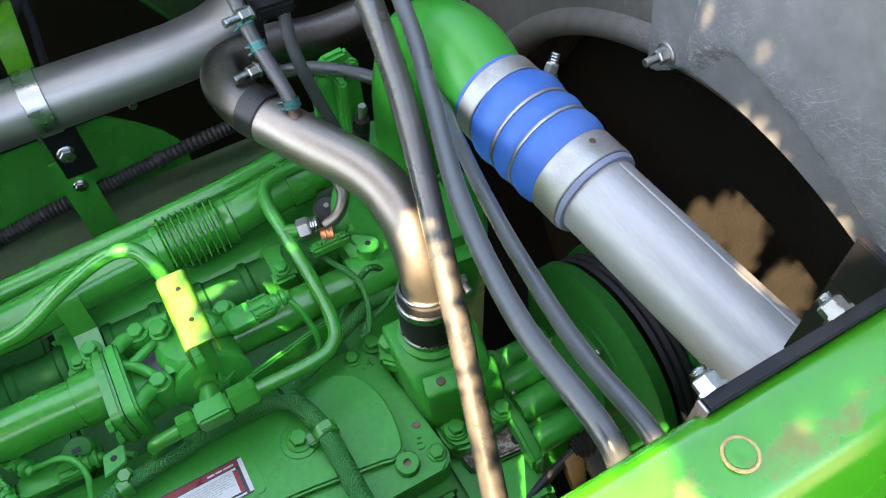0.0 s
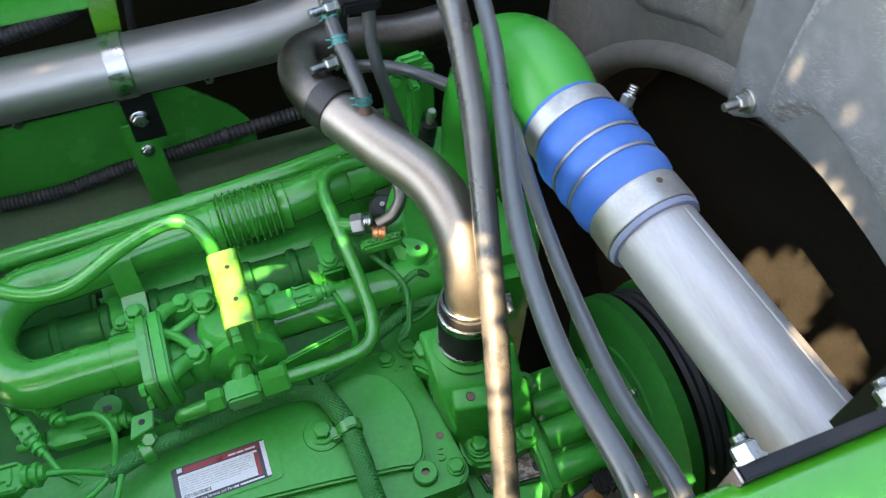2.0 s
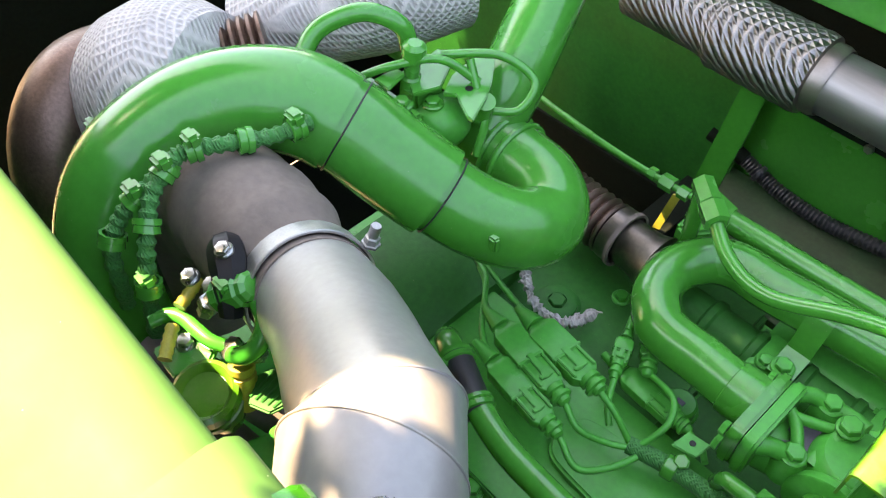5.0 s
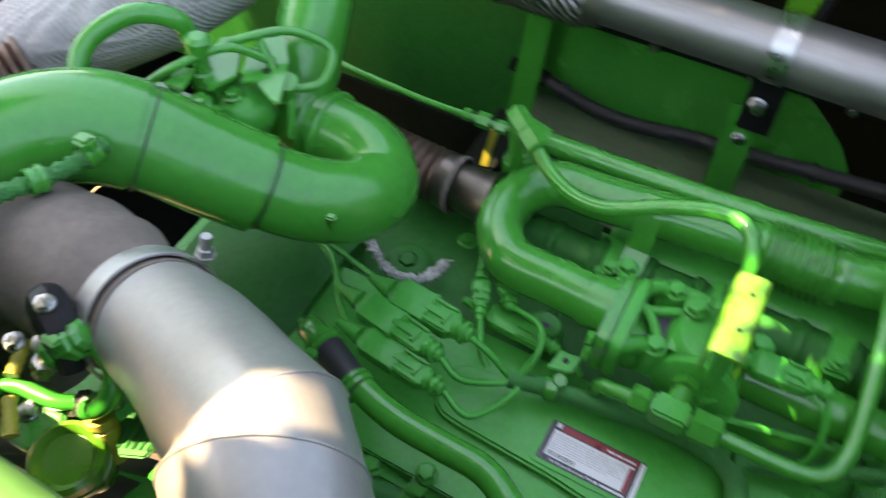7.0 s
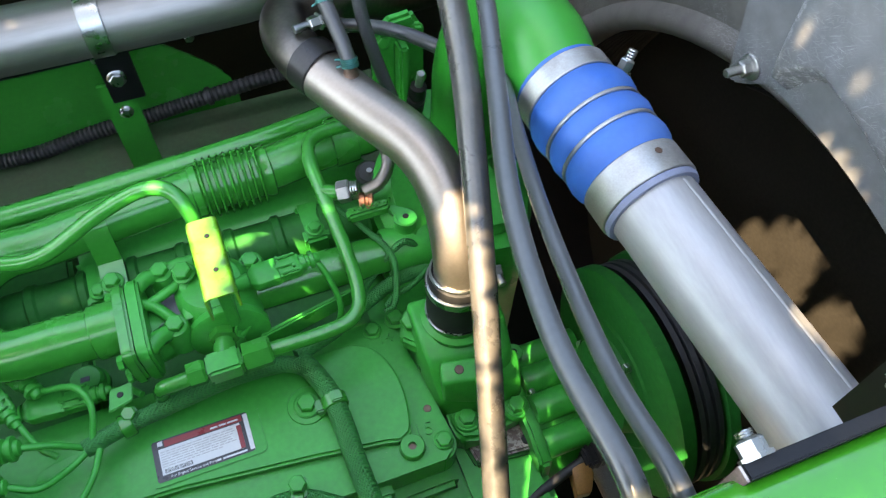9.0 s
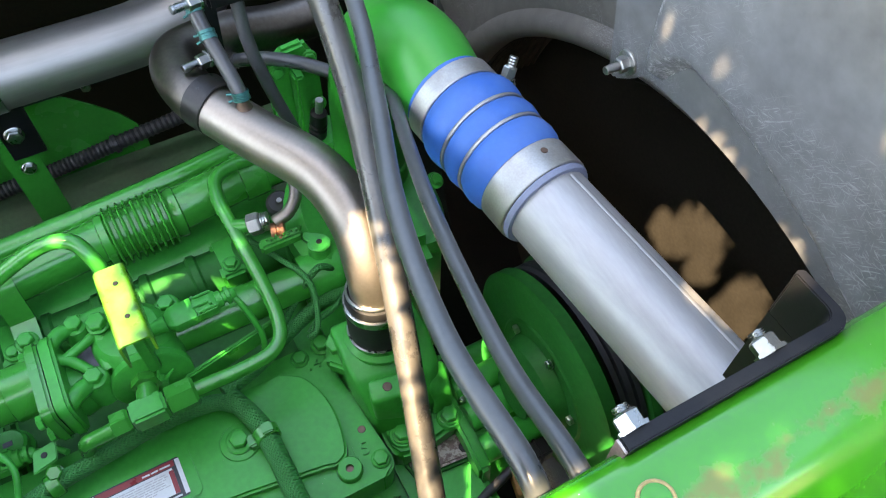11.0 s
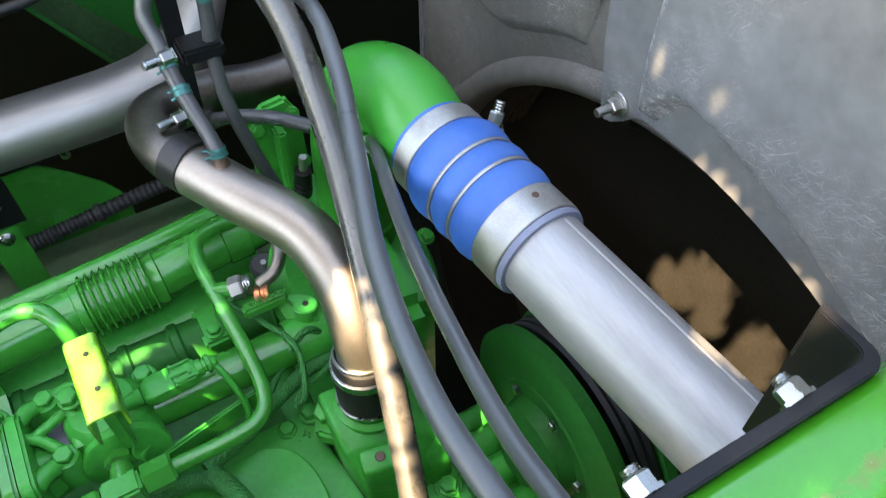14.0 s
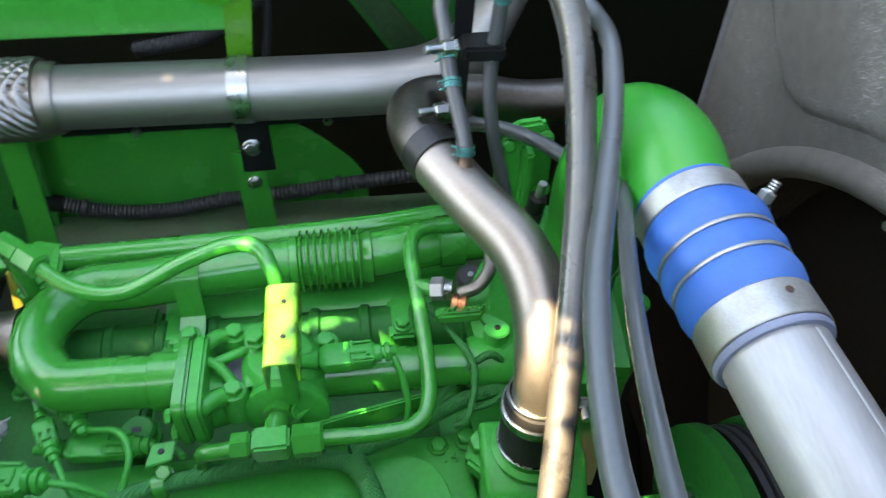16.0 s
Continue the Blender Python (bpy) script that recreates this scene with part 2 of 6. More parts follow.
LEDGE = material("grimy_green_steel", (0.0273, 0.0741, 0.025), 0.55, var=0.4, scale=14, bump=0.35, bump_scale=120, dust=0.45,
                 dust_color=(0.101, 0.0897, 0.0624))
# Green copy darkened to hold shade on recessed parts, and the shelf's grime.
SHADE_GREEN = material("shade_and_grime_green_paint", (0.010, 0.133, 0.022), 0.5, var=0.2, scale=16, bump=0.2, bump_scale=420, dust=0.06,
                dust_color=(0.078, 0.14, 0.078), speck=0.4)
for m, level in ((SHADE_GREEN, 0.2), (CAST, 0.32), (GREEN, 0.42), (FRAME, 0.1)):
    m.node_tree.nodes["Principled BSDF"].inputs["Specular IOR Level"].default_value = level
STRAP = material("dark_steel_strap", (0.035, 0.033, 0.032), 0.34, 0.6, var=0.2, scale=40, bump=0.05, bump_scale=400)
BRASS = material("brass", (0.351, 0.234, 0.078), 0.35, 1.0, var=0.15, scale=60)
COPPER = material("dull_copper_orange", (0.39, 0.172, 0.0936), 0.5, 0.6, var=0.25, scale=60)
TEAL = material("teal_clamp_coating", (0.0351, 0.156, 0.148), 0.4, 0.5, var=0.3, scale=120)
WRAP = material("woven_heat_wrap", (0.468, 0.445, 0.421), 0.7, 0.1, var=0.25, scale=20, weave=70)
BRAID = material("steel_braid", (0.328, 0.312, 0.3), 0.42, 1.0, var=0.2, scale=60, weave=42)
LOOM = material("painted_woven_loom", (0.0172, 0.211, 0.0429), 0.55, var=0.2, scale=60, weave=150)
WHITE = material("white_label_film", (0.62, 0.64, 0.65), 0.3, var=0.04, scale=40)
INK = material("black_print", (0.03, 0.03, 0.035), 0.35, var=0.1, scale=60)
RED = material("red_print", (0.26, 0.02, 0.025), 0.35, var=0.2, scale=60)
GREY_INK = material("grey_print", (0.42, 0.42, 0.43), 0.4, var=0.15, scale=300)
GASKET = material("grey_gasket", (0.101, 0.0936, 0.117), 0.55, var=0.2, scale=80)
RUSTY = material("rusty_machined_face", (0.16, 0.105, 0.10), 0.55, 0.2, var=0.35, scale=90, bump=0.4, bump_scale=300, dust=0.9, dust_color=(0.46, 0.41, 0.38), dust_scale=150, edge=(0.47, 0.55))
TAN = material("orange_brown_plastic", (0.24, 0.11, 0.03), 0.5, var=0.25, scale=60, bump=0.1, bump_scale=300)
SOIL = material("dry_soil", (0.22, 0.17, 0.11), 0.95, var=0.3, scale=3, bump=0.5, bump_scale=30)
YELLOW = material("yellow_plug_and_sunlit_edge", (0.36, 0.33, 0.045), 0.5, var=0.2, scale=60)
# Yellower copy of the green paint, with the sun's tint put into the colour.
LIME = material("sunlit_green_paint", (0.0468, 0.203, 0.0109), 0.3, var=0.12, scale=40, bump=0.06, bump_scale=400, dust=0.25, coat=0.3)


# ---- mesh helpers ----


def part(name, bm, mat, parent=None, label="", smooth=True, angle=38):
    """Links a bmesh as one mesh object, under a thing or a part."""
    bmesh.ops.recalc_face_normals(bm, faces=bm.faces)
    for f in bm.faces:
        f.smooth = smooth
    for e in bm.edges:
        if len(e.link_faces) == 2 and e.calc_face_angle(0) > radians(angle):
            e.smooth = False
    me = bpy.data.meshes.new(name)
    bm.to_mesh(me)
    bm.free()
    me.materials.append(mat)
    ob = new(name, me)
    if parent is not None:
        ob.parent = parent
        ob.matrix_parent_inverse = parent.matrix_world.inverted()
    if label:
        tagged(ob, label)
    return ob


def thing(name, label, category, at=(0, 0, 0), group="", kind=""):
    """An Empty at the base of a thing made of parts."""
    ob = new(name)
    ob.empty_display_size = 0.02
    ob.location = at
    ob.matrix_world = Matrix.Translation(at)
    return tagged(ob, label, category, group, kind)


def curve_points(pts, n=8):
    c = [Vector(p) for p in pts]
    c = [2 * c[0] - c[1]] + c + [2 * c[-1] - c[-2]]
    out = []
    for i in range(1, len(c) - 2):
        a, b, d, e = c[i - 1:i + 3]
        for j in range(n):
            k = j / n
            out.append(0.5 * (2 * b + (d - a) * k + (2 * a - 5 * b + 4 * d - e) * k * k + (3 * b - a - 3 * d + e) * k ** 3))
    return out + [c[-2]]


def sweep(path, radius, seg=16, cap=True, bm=None):
    """A pipe along a path; radius is a number or one value for each point."""
    bm = bm or bmesh.new()
    p = [Vector(q) for q in path]
    rad = radius if isinstance(radius, (list, tuple)) else [radius] * len(p)
    up = Vector((0.31, 0.17, 0.93))
    rings, side = [], None
    for i, q in enumerate(p):
        t = (p[min(i + 1, len(p) - 1)] - p[max(i - 1, 0)]).normalized()
        if side is None:
            side = t.cross(up).normalized()
        side = (side - t * side.dot(t)).normalized()
        other = t.cross(side)
        rings.append([bm.verts.new(q + (side * math.cos(a) + other * math.sin(a)) * rad[i])
                      for a in (2 * math.pi * k / seg for k in range(seg))])
    for a, b in zip(rings, rings[1:]):
        for k in range(seg):
            bm.faces.new((a[k], a[(k + 1) % seg], b[(k + 1) % seg], b[k]))
    if cap:
        bm.faces.new(rings[0][::-1]), bm.faces.new(rings[-1])
    return bm


def relief(outline, at, rise, ramp, lo, hi, step=0.006):
    """A field raised from a plate that faces -x, with a soft slope inside its outline."""
    bm = bmesh.new()

    def height(y, z):
        inside, near = False, 9.0
        for (a, b), (c, d) in zip(outline, outline[1:] + outline[:1]):
            if (b > z) != (d > z) and y < (c - a) * (z - b) / (d - b) + a:
                inside = not inside
            k = ((y - a) * (c - a) + (z - b) * (d - b)) / ((c - a) ** 2 + (d - b) ** 2)
            k = min(max(k, 0.0), 1.0)
            near = min(near, math.hypot(y - a - k * (c - a), z - b - k * (d - b)))
        k = min(max(((near if inside else -near) + 0.003) / ramp, 0.0), 1.0)
        return -0.0015 + (rise + 0.0015) * k * k * (3 - 2 * k)

    ny, nz = int((hi[0] - lo[0]) / step), int((hi[1] - lo[1]) / step)
    grid = [[bm.verts.new((at - height(lo[0] + step * j, lo[1] + step * k), lo[0] + step * j, lo[1] + step * k)) for j in range(ny + 1)] for k in range(nz + 1)]
    for k in range(nz):
        for j in range(ny):
            corner = (grid[k][j], grid[k + 1][j], grid[k + 1][j + 1], grid[k][j + 1])
            if any(at - c.co.x > -0.001 for c in corner):
                bm.faces.new(corner)
    bmesh.ops.delete(bm, geom=[c for c in bm.verts if not c.link_faces], context="VERTS")
    return bm


def lathe(profile, at, axis, seg=24, bm=None, cap=True):
    """Turns (distance along the axis, radius) pairs round an axis."""
    bm = bm or bmesh.new()
    z = Vector(axis).normalized()
    x = z.orthogonal().normalized()
    y = z.cross(x)
    at = Vector(at)
    rings = [[bm.verts.new(at + z * h + (x * math.cos(a) + y * math.sin(a)) * max(r, 1e-5))
              for a in (2 * math.pi * k / seg for k in range(seg))] for h, r in profile]
    for a, b in zip(rings, rings[1:]):
        for k in range(seg):
            bm.faces.new((a[k], a[(k + 1) % seg], b[(k + 1) % seg], b[k]))
    if cap:
        bm.faces.new(rings[0][::-1]), bm.faces.new(rings[-1])
    return bm


def prism(outline, low, high, bevel=0.0, axis="z", bm=None, seg=2):
    """Stands a flat outline up between two heights along an axis."""
    own = bmesh.new()
    put = {"z": lambda a, b, h: (a, b, h), "y": lambda a, b, h: (a, h, b), "x": lambda a, b, h: (h, a, b)}[axis]
    lo = [own.verts.new(put(a, b, low)) for a, b in outline]
    hi = [own.verts.new(put(a, b, high)) for a, b in outline]
    own.faces.new(lo[::-1])
    top = own.faces.new(hi)
    for k in range(len(lo)):
        own.faces.new((lo[k], lo[(k + 1) % len(lo)], hi[(k + 1) % len(lo)], hi[k]))
    bmesh.ops.recalc_face_normals(own, faces=own.faces)
    if bevel:
        sharp = [e for e in own.edges if e.calc_face_angle(0) > radians(25)]
        bmesh.ops.bevel(own, geom=sharp, offset=bevel, segments=seg, affect="EDGES", clamp_overlap=True)
    if bm is None:
        return own
    me = bpy.data.meshes.new("join")
    own.to_mesh(me)
    own.free()
    bm.from_mesh(me)
    bpy.data.meshes.remove(me)
    return bm


def box(lo, hi, bevel=0.002, bm=None, turn=None):
    own = prism([(lo[0], lo[1]), (hi[0], lo[1]), (hi[0], hi[1]), (lo[0], hi[1])], lo[2], hi[2], bevel)
    if turn is not None:
        own.transform(turn)
    if bm is None:
        return own
    me = bpy.data.meshes.new("join")
    own.to_mesh(me)
    own.free()
    bm.from_mesh(me)
    bpy.data.meshes.remove(me)
    return bm


def rect(x0, y0, x1, y1):
    return [(x0, y0), (x1, y0), (x1, y1), (x0, y1)]


def arc(cx, cy, r, a0, a1, n=10):
    return [(cx + r * math.cos(radians(a0 + (a1 - a0) * k / n)), cy + r * math.sin(radians(a0 + (a1 - a0) * k / n))) for k in range(n + 1)]


def torus(at, axis, big, small, seg=32, ring=10):
    z = Vector(axis).normalized()
    x = z.orthogonal().normalized()
    y = z.cross(x)
    pts = [Vector(at) + (x * math.cos(a) + y * math.sin(a)) * big for a in (2 * math.pi * k / seg for k in range(seg + 1))]
    return sweep(pts, small, ring, False)


def hull(points, bevel=0.005, seg=3):
    """A solid casting with flat sloping faces round a few corners, its edges rounded."""
    own = bmesh.new()
    for p in points:
        own.verts.new(p)
    made = bmesh.ops.convex_hull(own, input=own.verts)
    bmesh.ops.delete(own, geom=[v for v in made["geom_interior"] if isinstance(v, bmesh.types.BMVert)], context="VERTS")
    bmesh.ops.dissolve_limit(own, angle_limit=radians(4), verts=own.verts, edges=own.edges)
    bmesh.ops.recalc_face_normals(own, faces=own.faces)
    sharp = [e for e in own.edges if e.calc_face_angle(0) > radians(12)]
    bmesh.ops.bevel(own, geom=sharp, offset=bevel, segments=seg, profile=0.5, affect="EDGES", clamp_overlap=True)
    return own


def hex_bolt(at, axis, parent, mat=None, across=0.016, head=0.009, flange=0.0125, shank=0.0, name="bolt", label=""):
    """A flange bolt: washer face, hexagon with a rounded top."""
    mat = mat or CAST
    z = Vector(axis).normalized()
    bm = lathe([(0, flange), (0.0022, flange), (0.0034, flange * 0.86)], at, z, 20)
    r = across / 2 / math.cos(math.pi / 6)
    lathe([(0.002, r), (head - 0.0012, r), (head, r * 0.86), (head + 0.0004, r * 0.5)], at, z, 6, bm)
    if shank:
        lathe([(-shank, across * 0.3), (0, across * 0.3)], at, z, 12, bm)
    return part(name, bm, mat, parent, label, angle=25)


def hex_nut_on_stud(at, axis, parent, mat, across=0.017, high=0.012, stud=0.014, name="nut"):
    z = Vector(axis).normalized()
    r = across / 2 / math.cos(math.pi / 6)
    bm = lathe([(0, across * 0.72), (0.0022, across * 0.72), (0.0023, r), (high, r), (high + 0.0012, r * 0.85)], at, z, 6)
    sb = part(name, bm, mat, parent, angle=25)
    prof = []
    for k in range(9):
        h = high + stud * k / 8
        prof += [(h, 0.0046 if k % 2 else 0.0041)]
    part("threaded_stud", lathe(prof, at, z, 12), mat, sb)
    return sb


def band_clamp(at, axis, r, width, parent, mat, name="band_clamp", label="", bolt=None):
    bm = lathe([(-width / 2, r), (-width / 2, r + 0.0016), (-width / 2 + 0.001, r + 0.0024), (width / 2 - 0.001, r + 0.0024),
                (width / 2, r + 0.0016), (width / 2, r)], at, axis, 40, cap=False)
    ob = part(name, bm, mat, parent, label)
    if bolt:
        p, way = bolt
        hex_nut_on_stud(p, way, ob, mat, 0.011, 0.008, 0.012, "clamp_bolt")
    return ob


def text_mesh(body, at, size, mat, parent, turn=0, depth=0.0006, name="raised_number"):
    cu = bpy.data.curves.new("text", "FONT")
    cu.body, cu.size, cu.extrude, cu.align_x, cu.align_y = body, size, depth, "CENTER", "CENTER"
    tmp = new("text", cu)
    dg = bpy.context.evaluated_depsgraph_get()
    me = bpy.data.meshes.new_from_object(tmp.evaluated_get(dg))
    bpy.data.objects.remove(tmp)
    bpy.data.curves.remove(cu)
    me.transform(pose(*at, 0, 0, turn))
    me.materials.clear()
    me.materials.append(mat)
    ob = new(name, me)
    ob.parent = parent
    ob.matrix_parent_inverse = parent.matrix_world.inverted()
    return ob

# ---- the setting ----
bm = prism(rect(-40, -40, 40, 40), -0.3, 0.0)
tagged(part("ground", bm, SOIL), "bare dry brown soil around the machine", "ground", kind="structure")
# Walls and floor close the bay; their near-black colour stands in for shade.
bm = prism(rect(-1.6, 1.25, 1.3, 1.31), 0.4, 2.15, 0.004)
tagged(part("wall_back", bm, FRAME), "inner body wall of the engine bay, near-black for shade", "wall", kind="structure")
# Unseen roof, added to cut the sky light at the back.
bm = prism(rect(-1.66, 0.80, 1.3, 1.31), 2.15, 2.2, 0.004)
tagged(part("ceiling", bm, FRAME), "unseen roof added to darken the back of the engine bay", "ceiling", kind="structure")
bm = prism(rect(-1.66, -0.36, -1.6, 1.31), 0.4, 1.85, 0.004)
tagged(part("wall_left", bm, FRAME), "inner end wall of the engine bay, near-black for shade", "wall", kind="structure")
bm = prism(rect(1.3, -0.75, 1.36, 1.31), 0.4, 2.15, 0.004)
tagged(part("wall_right", bm, FRAME), "inner body wall behind the radiator, near-black for shade", "wall", kind="structure")
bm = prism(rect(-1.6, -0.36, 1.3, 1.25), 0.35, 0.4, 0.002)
tagged(part("floor", bm, FRAME), "floor tray under the engine, near-black for shade", "floor", kind="structure")

# side panel that the camera looks over
side_panel = thing("side_panel", "glossy green painted steel side panel with dusty sunlit top edge", "panel", (0.1, -0.36, 0.5))
edge = [(-0.318, 1.835), (-0.318, 1.868), (-0.320, 1.877), (-0.325, 1.884), (-0.333, 1.888), (-0.345, 1.889), (-0.362, 1.886), (-0.370, 1.880), (-0.378, 1.866), (-0.44, 1.74), (-0.445, 1.55),
        (-0.441, 1.55), (-0.436, 1.738), (-0.374, 1.864), (-0.367, 1.877), (-0.360, 1.882), (-0.345, 1.885), (-0.334, 1.884), (-0.328, 1.881), (-0.324, 1.875), (-0.322, 1.867), (-0.322, 1.835)]
part("panel_skin", prism([(a + 0.002, b + 0.001) for a, b in edge], -0.050, 1.25, 0.0, "x"), BODY, side_panel, angle=50)
wide = [(-0.332, 1.835), (-0.332, 1.868), (-0.334, 1.876), (-0.339, 1.882), (-0.347, 1.885), (-0.37, 1.885), (-0.43, 1.881), (-0.47, 1.872), (-0.51, 1.855), (-0.60, 1.80), (-0.605, 1.55),
        (-0.601, 1.55), (-0.596, 1.796), (-0.507, 1.851), (-0.468, 1.868), (-0.43, 1.877), (-0.37, 1.881), (-0.348, 1.881), (-0.341, 1.878), (-0.338, 1.874), (-0.336, 1.867), (-0.336, 1.835)]
part("panel_skin", prism(wide, -1.6, -0.082, 0.0, "x"), MATT_BODY, side_panel, "matt green panel skin", angle=50)
part("panel_skin", prism([(a + 0.008 if a > -0.4 else a, b + 0.007) for a, b in wide], -0.082, -0.004, 0.0, "x"), MATT_BODY, side_panel, angle=50)
part("panel_side", prism(rect(-1.6, -0.62, 1.25, -0.605), 0.5, 1.8, 0.002), BODY, side_panel)
part("grime_ring", torus((0.331, -0.3455, 1.8905), (0, 0.05, 1), 0.0083, 0.0010, 28, 6), GRIME, side_panel, "ring of tan grime")
part("panel_rivet", lathe([(0, 0.0075), (0.0012, 0.0072), (0.0016, 0.005), (0.001, 0.002)], (0.331, -0.3455, 1.8900), (0, 0.05, 1), 24), BODY, side_panel)

# black mounting plate with two bolts
plate = thing("mounting_plate", "black painted steel angle bracket bolted on the panel edge", "bracket", (0.4, -0.30, 1.84))
rim = [(0.333, -0.3225), (0.333, -0.3150), (0.459, -0.3150)] + arc(0.4615, -0.3085, 0.0065, -90, 0, 5) + [(0.4680, -0.2862), (0.4695, -0.2848), (0.4730, -0.2852), (0.4745, -0.2870), (0.4745, -0.3105)] + \
    arc(0.4635, -0.3115, 0.0110, 0, -90, 5)
part("upright_flange", prism(rim, 1.850, 1.8905, 0.0008), BLACKP, plate)
leg = [(0.40, -0.3222), (0.40, -0.3153), (0.459, -0.3153)] + arc(0.4615, -0.3085, 0.0067, -90, 0, 5) + [(0.4682, -0.2858), (0.4743, -0.2858), (0.4743, -0.3105)] + arc(0.4635, -0.3115, 0.0107, 0, -90, 5)
part("lower_leg", prism(leg, 1.768, 1.8502, 0.0), BLACKP, plate)
part("cut_end", prism([(0.3315, -0.3225), (0.3329, -0.3225), (0.3329, -0.3150), (0.3315, -0.3150)], 1.845, 1.8895, 0.0), RUSTY, plate, "bare rusty cut end")
for x in (0.343, 0.427):
    hex_nut_on_stud((x, -0.3150, 1.8865), (0, 1, 0.12), plate, ZINC, 0.0125, 0.0085, 0.005)

# grey moulded fan shroud with round opening
shroud = thing("fan_shroud", "scuffed grey moulded plastic fan shroud with a round opening", "shroud", (0.68, -0.1, 0.9))
CY, CZ, CR = -0.094, 1.209, 0.492
bm = bmesh.new()
ring_prof = [(0.012, 0.046), (0.004, 0.037), (-0.004, 0.031), (-0.009, 0.022), (-0.009, 0.013), (-0.004, 0.005), (0.006, 0.001), (0.02, 0.0), (0.034, 0.001), (0.034, 0.05), (0.03, 0.05)]
bm = lathe([(h, CR + d) for h, d in ring_prof], (0.655, CY, CZ), (1, 0, 0), 96, cap=False)

def upper_arc(bm):
    """Leaves out the stretch of a ring that the engine covers."""
    low = [f for f in bm.faces if f.calc_center_median().z < 1.36 and f.calc_center_median().y > 0.1]
    bmesh.ops.delete(bm, geom=low, context="FACES")
    return bm


part("opening_lip", upper_arc(bm), SHROUD_B, shroud)
ribs = [(0.034, CR + 0.002)]
for k in range(10):
    ribs += [(0.038 + 0.011 * k, CR + 0.003), (0.041 + 0.011 * k, CR - 0.001), (0.044 + 0.011 * k, CR - 0.001), (0.047 + 0.011 * k, CR + 0.003)]
# On the barrel this near-black also stands in for the shade inside it.
WIRE = material("black_plastic", (0.005, 0.005, 0.005), 0.7, var=0.3, scale=30)
part("barrel", upper_arc(lathe(ribs + [(0.15, CR + 0.04), (0.036, CR + 0.04)], (0.655, CY, CZ), (1, 0, 0), 96, cap=False)), WIRE, shroud, "ribbed inner barrel blackened for its deep shade")
bm = bmesh.new()
n = 48
inner = [(CY + (CR + 0.008) * math.cos(math.pi * k / n), CZ + (CR + 0.008) * math.sin(math.pi * k / n)) for k in range(n + 1)]


def outer_at(k):
    a = math.pi * k / n
    c, s = math.cos(a), math.sin(a)
    r = min((0.56 if c > 0 else 0.70) / max(abs(c), 1e-6), 0.92 / max(s, 1e-6))
    return (CY + r * c, CZ + r * s)


front, back = [], []
for k in range(7, n + 1):
    a, b = inner[k], outer_at(k)
    front.append((bm.verts.new((0.660, *a)), bm.verts.new((0.655, a[0] + (b[0] - a[0]) * 0.12, a[1] + (b[1] - a[1]) * 0.12)),
                  bm.verts.new((0.668, a[0] + (b[0] - a[0]) * 0.25, a[1] + (b[1] - a[1]) * 0.25)), bm.verts.new((0.668, *b))))
    back.append((bm.verts.new((0.672, *a)), bm.verts.new((0.674, *b))))
for k in range(n - 7):
    for j in range(3):
        bm.faces.new((front[k][j], front[k][j + 1], front[k + 1][j + 1], front[k + 1][j]))
    bm.faces.new((back[k][0], back[k + 1][0], back[k + 1][1], back[k][1]))
    bm.faces.new((front[k][3], back[k][1], back[k + 1][1], front[k + 1][3]))
    bm.faces.new((front[k][0], front[k + 1][0], back[k + 1][0], back[k][0]))
part("shroud_face", bm, SHROUD_B, shroud, angle=45)
low = [(0.005 - 0.03 * k, CZ + math.sqrt((CR + 0.004) ** 2 - (0.005 - 0.03 * k - CY) ** 2) + 0.016 * max(0, 1 - k / 9)) for k in range(17)]
bm = prism([(0.090, 2.1), (0.067, 1.757), (0.061, 1.725), (0.055, 1.684), (0.051, 1.677), (0.043, 1.677), (0.024, 1.692)] + low + [(-0.70, 1.50), (-0.70, 2.1)], 0.640, 0.650, 0.003, "x")
part("cover_plate", bm, SHROUD, shroud, "overlapping scuffed grey plastic plate")
raised = [(-0.12, 2.2), (-0.105, 1.985), (-0.073, 1.955), (-0.033, 1.914), (-0.008, 1.886), (0.006, 1.846), (0.009, 1.80), (0.007, 1.752), (0.004, 1.727), (-0.018, 1.725), (-0.028, 1.743), (-0.040, 1.759), (-0.056, 1.768),
          (-0.105, 1.762), (-0.151, 1.750), (-0.198, 1.734), (-0.229, 1.722), (-0.30, 1.690), (-0.40, 1.635), (-0.55, 1.52), (-0.75, 1.33), (-0.75, 2.2)]
part("raised_field", relief(raised, 0.640, 0.018, 0.020, (-0.66, 1.50), (0.03, 2.095), 0.005), SHROUD_R, shroud, "raised scuffed field of the plate", angle=80)
hollow = [(0.44, 2.2), (0.41, 1.745), (0.346, 1.69), (0.284, 1.645), (0.228, 1.652), (0.133, 1.70), (0.09, 1.713), (0.09, 2.2)]
# Darker plastic on this field stands in for lens vignetting.
part("raised_field", relief(hollow, 0.668, 0.020, 0.028, (0.10, 1.64), (0.43, 2.095)), SHROUD_B, shroud, angle=80)
part("side_return", prism(rect(0.455, 1.35, 0.463, 2.08), 0.662, 0.80, 0.002, "x"), SHROUD, shroud)
for y, z in ((0.029, 1.711), (0.020, 1.879), (-0.044, 1.945)):
    nut = hex_nut_on_stud((0.6385, y, z), (-1, 0, 0), shroud, DULL, 0.014, 0.010, 0.016)
    part("washer", lathe([(0, 0.0130), (0.002, 0.0130), (0.0028, 0.012)], (0.640, y, z), (-1, 0, 0), 24), DULL, nut)
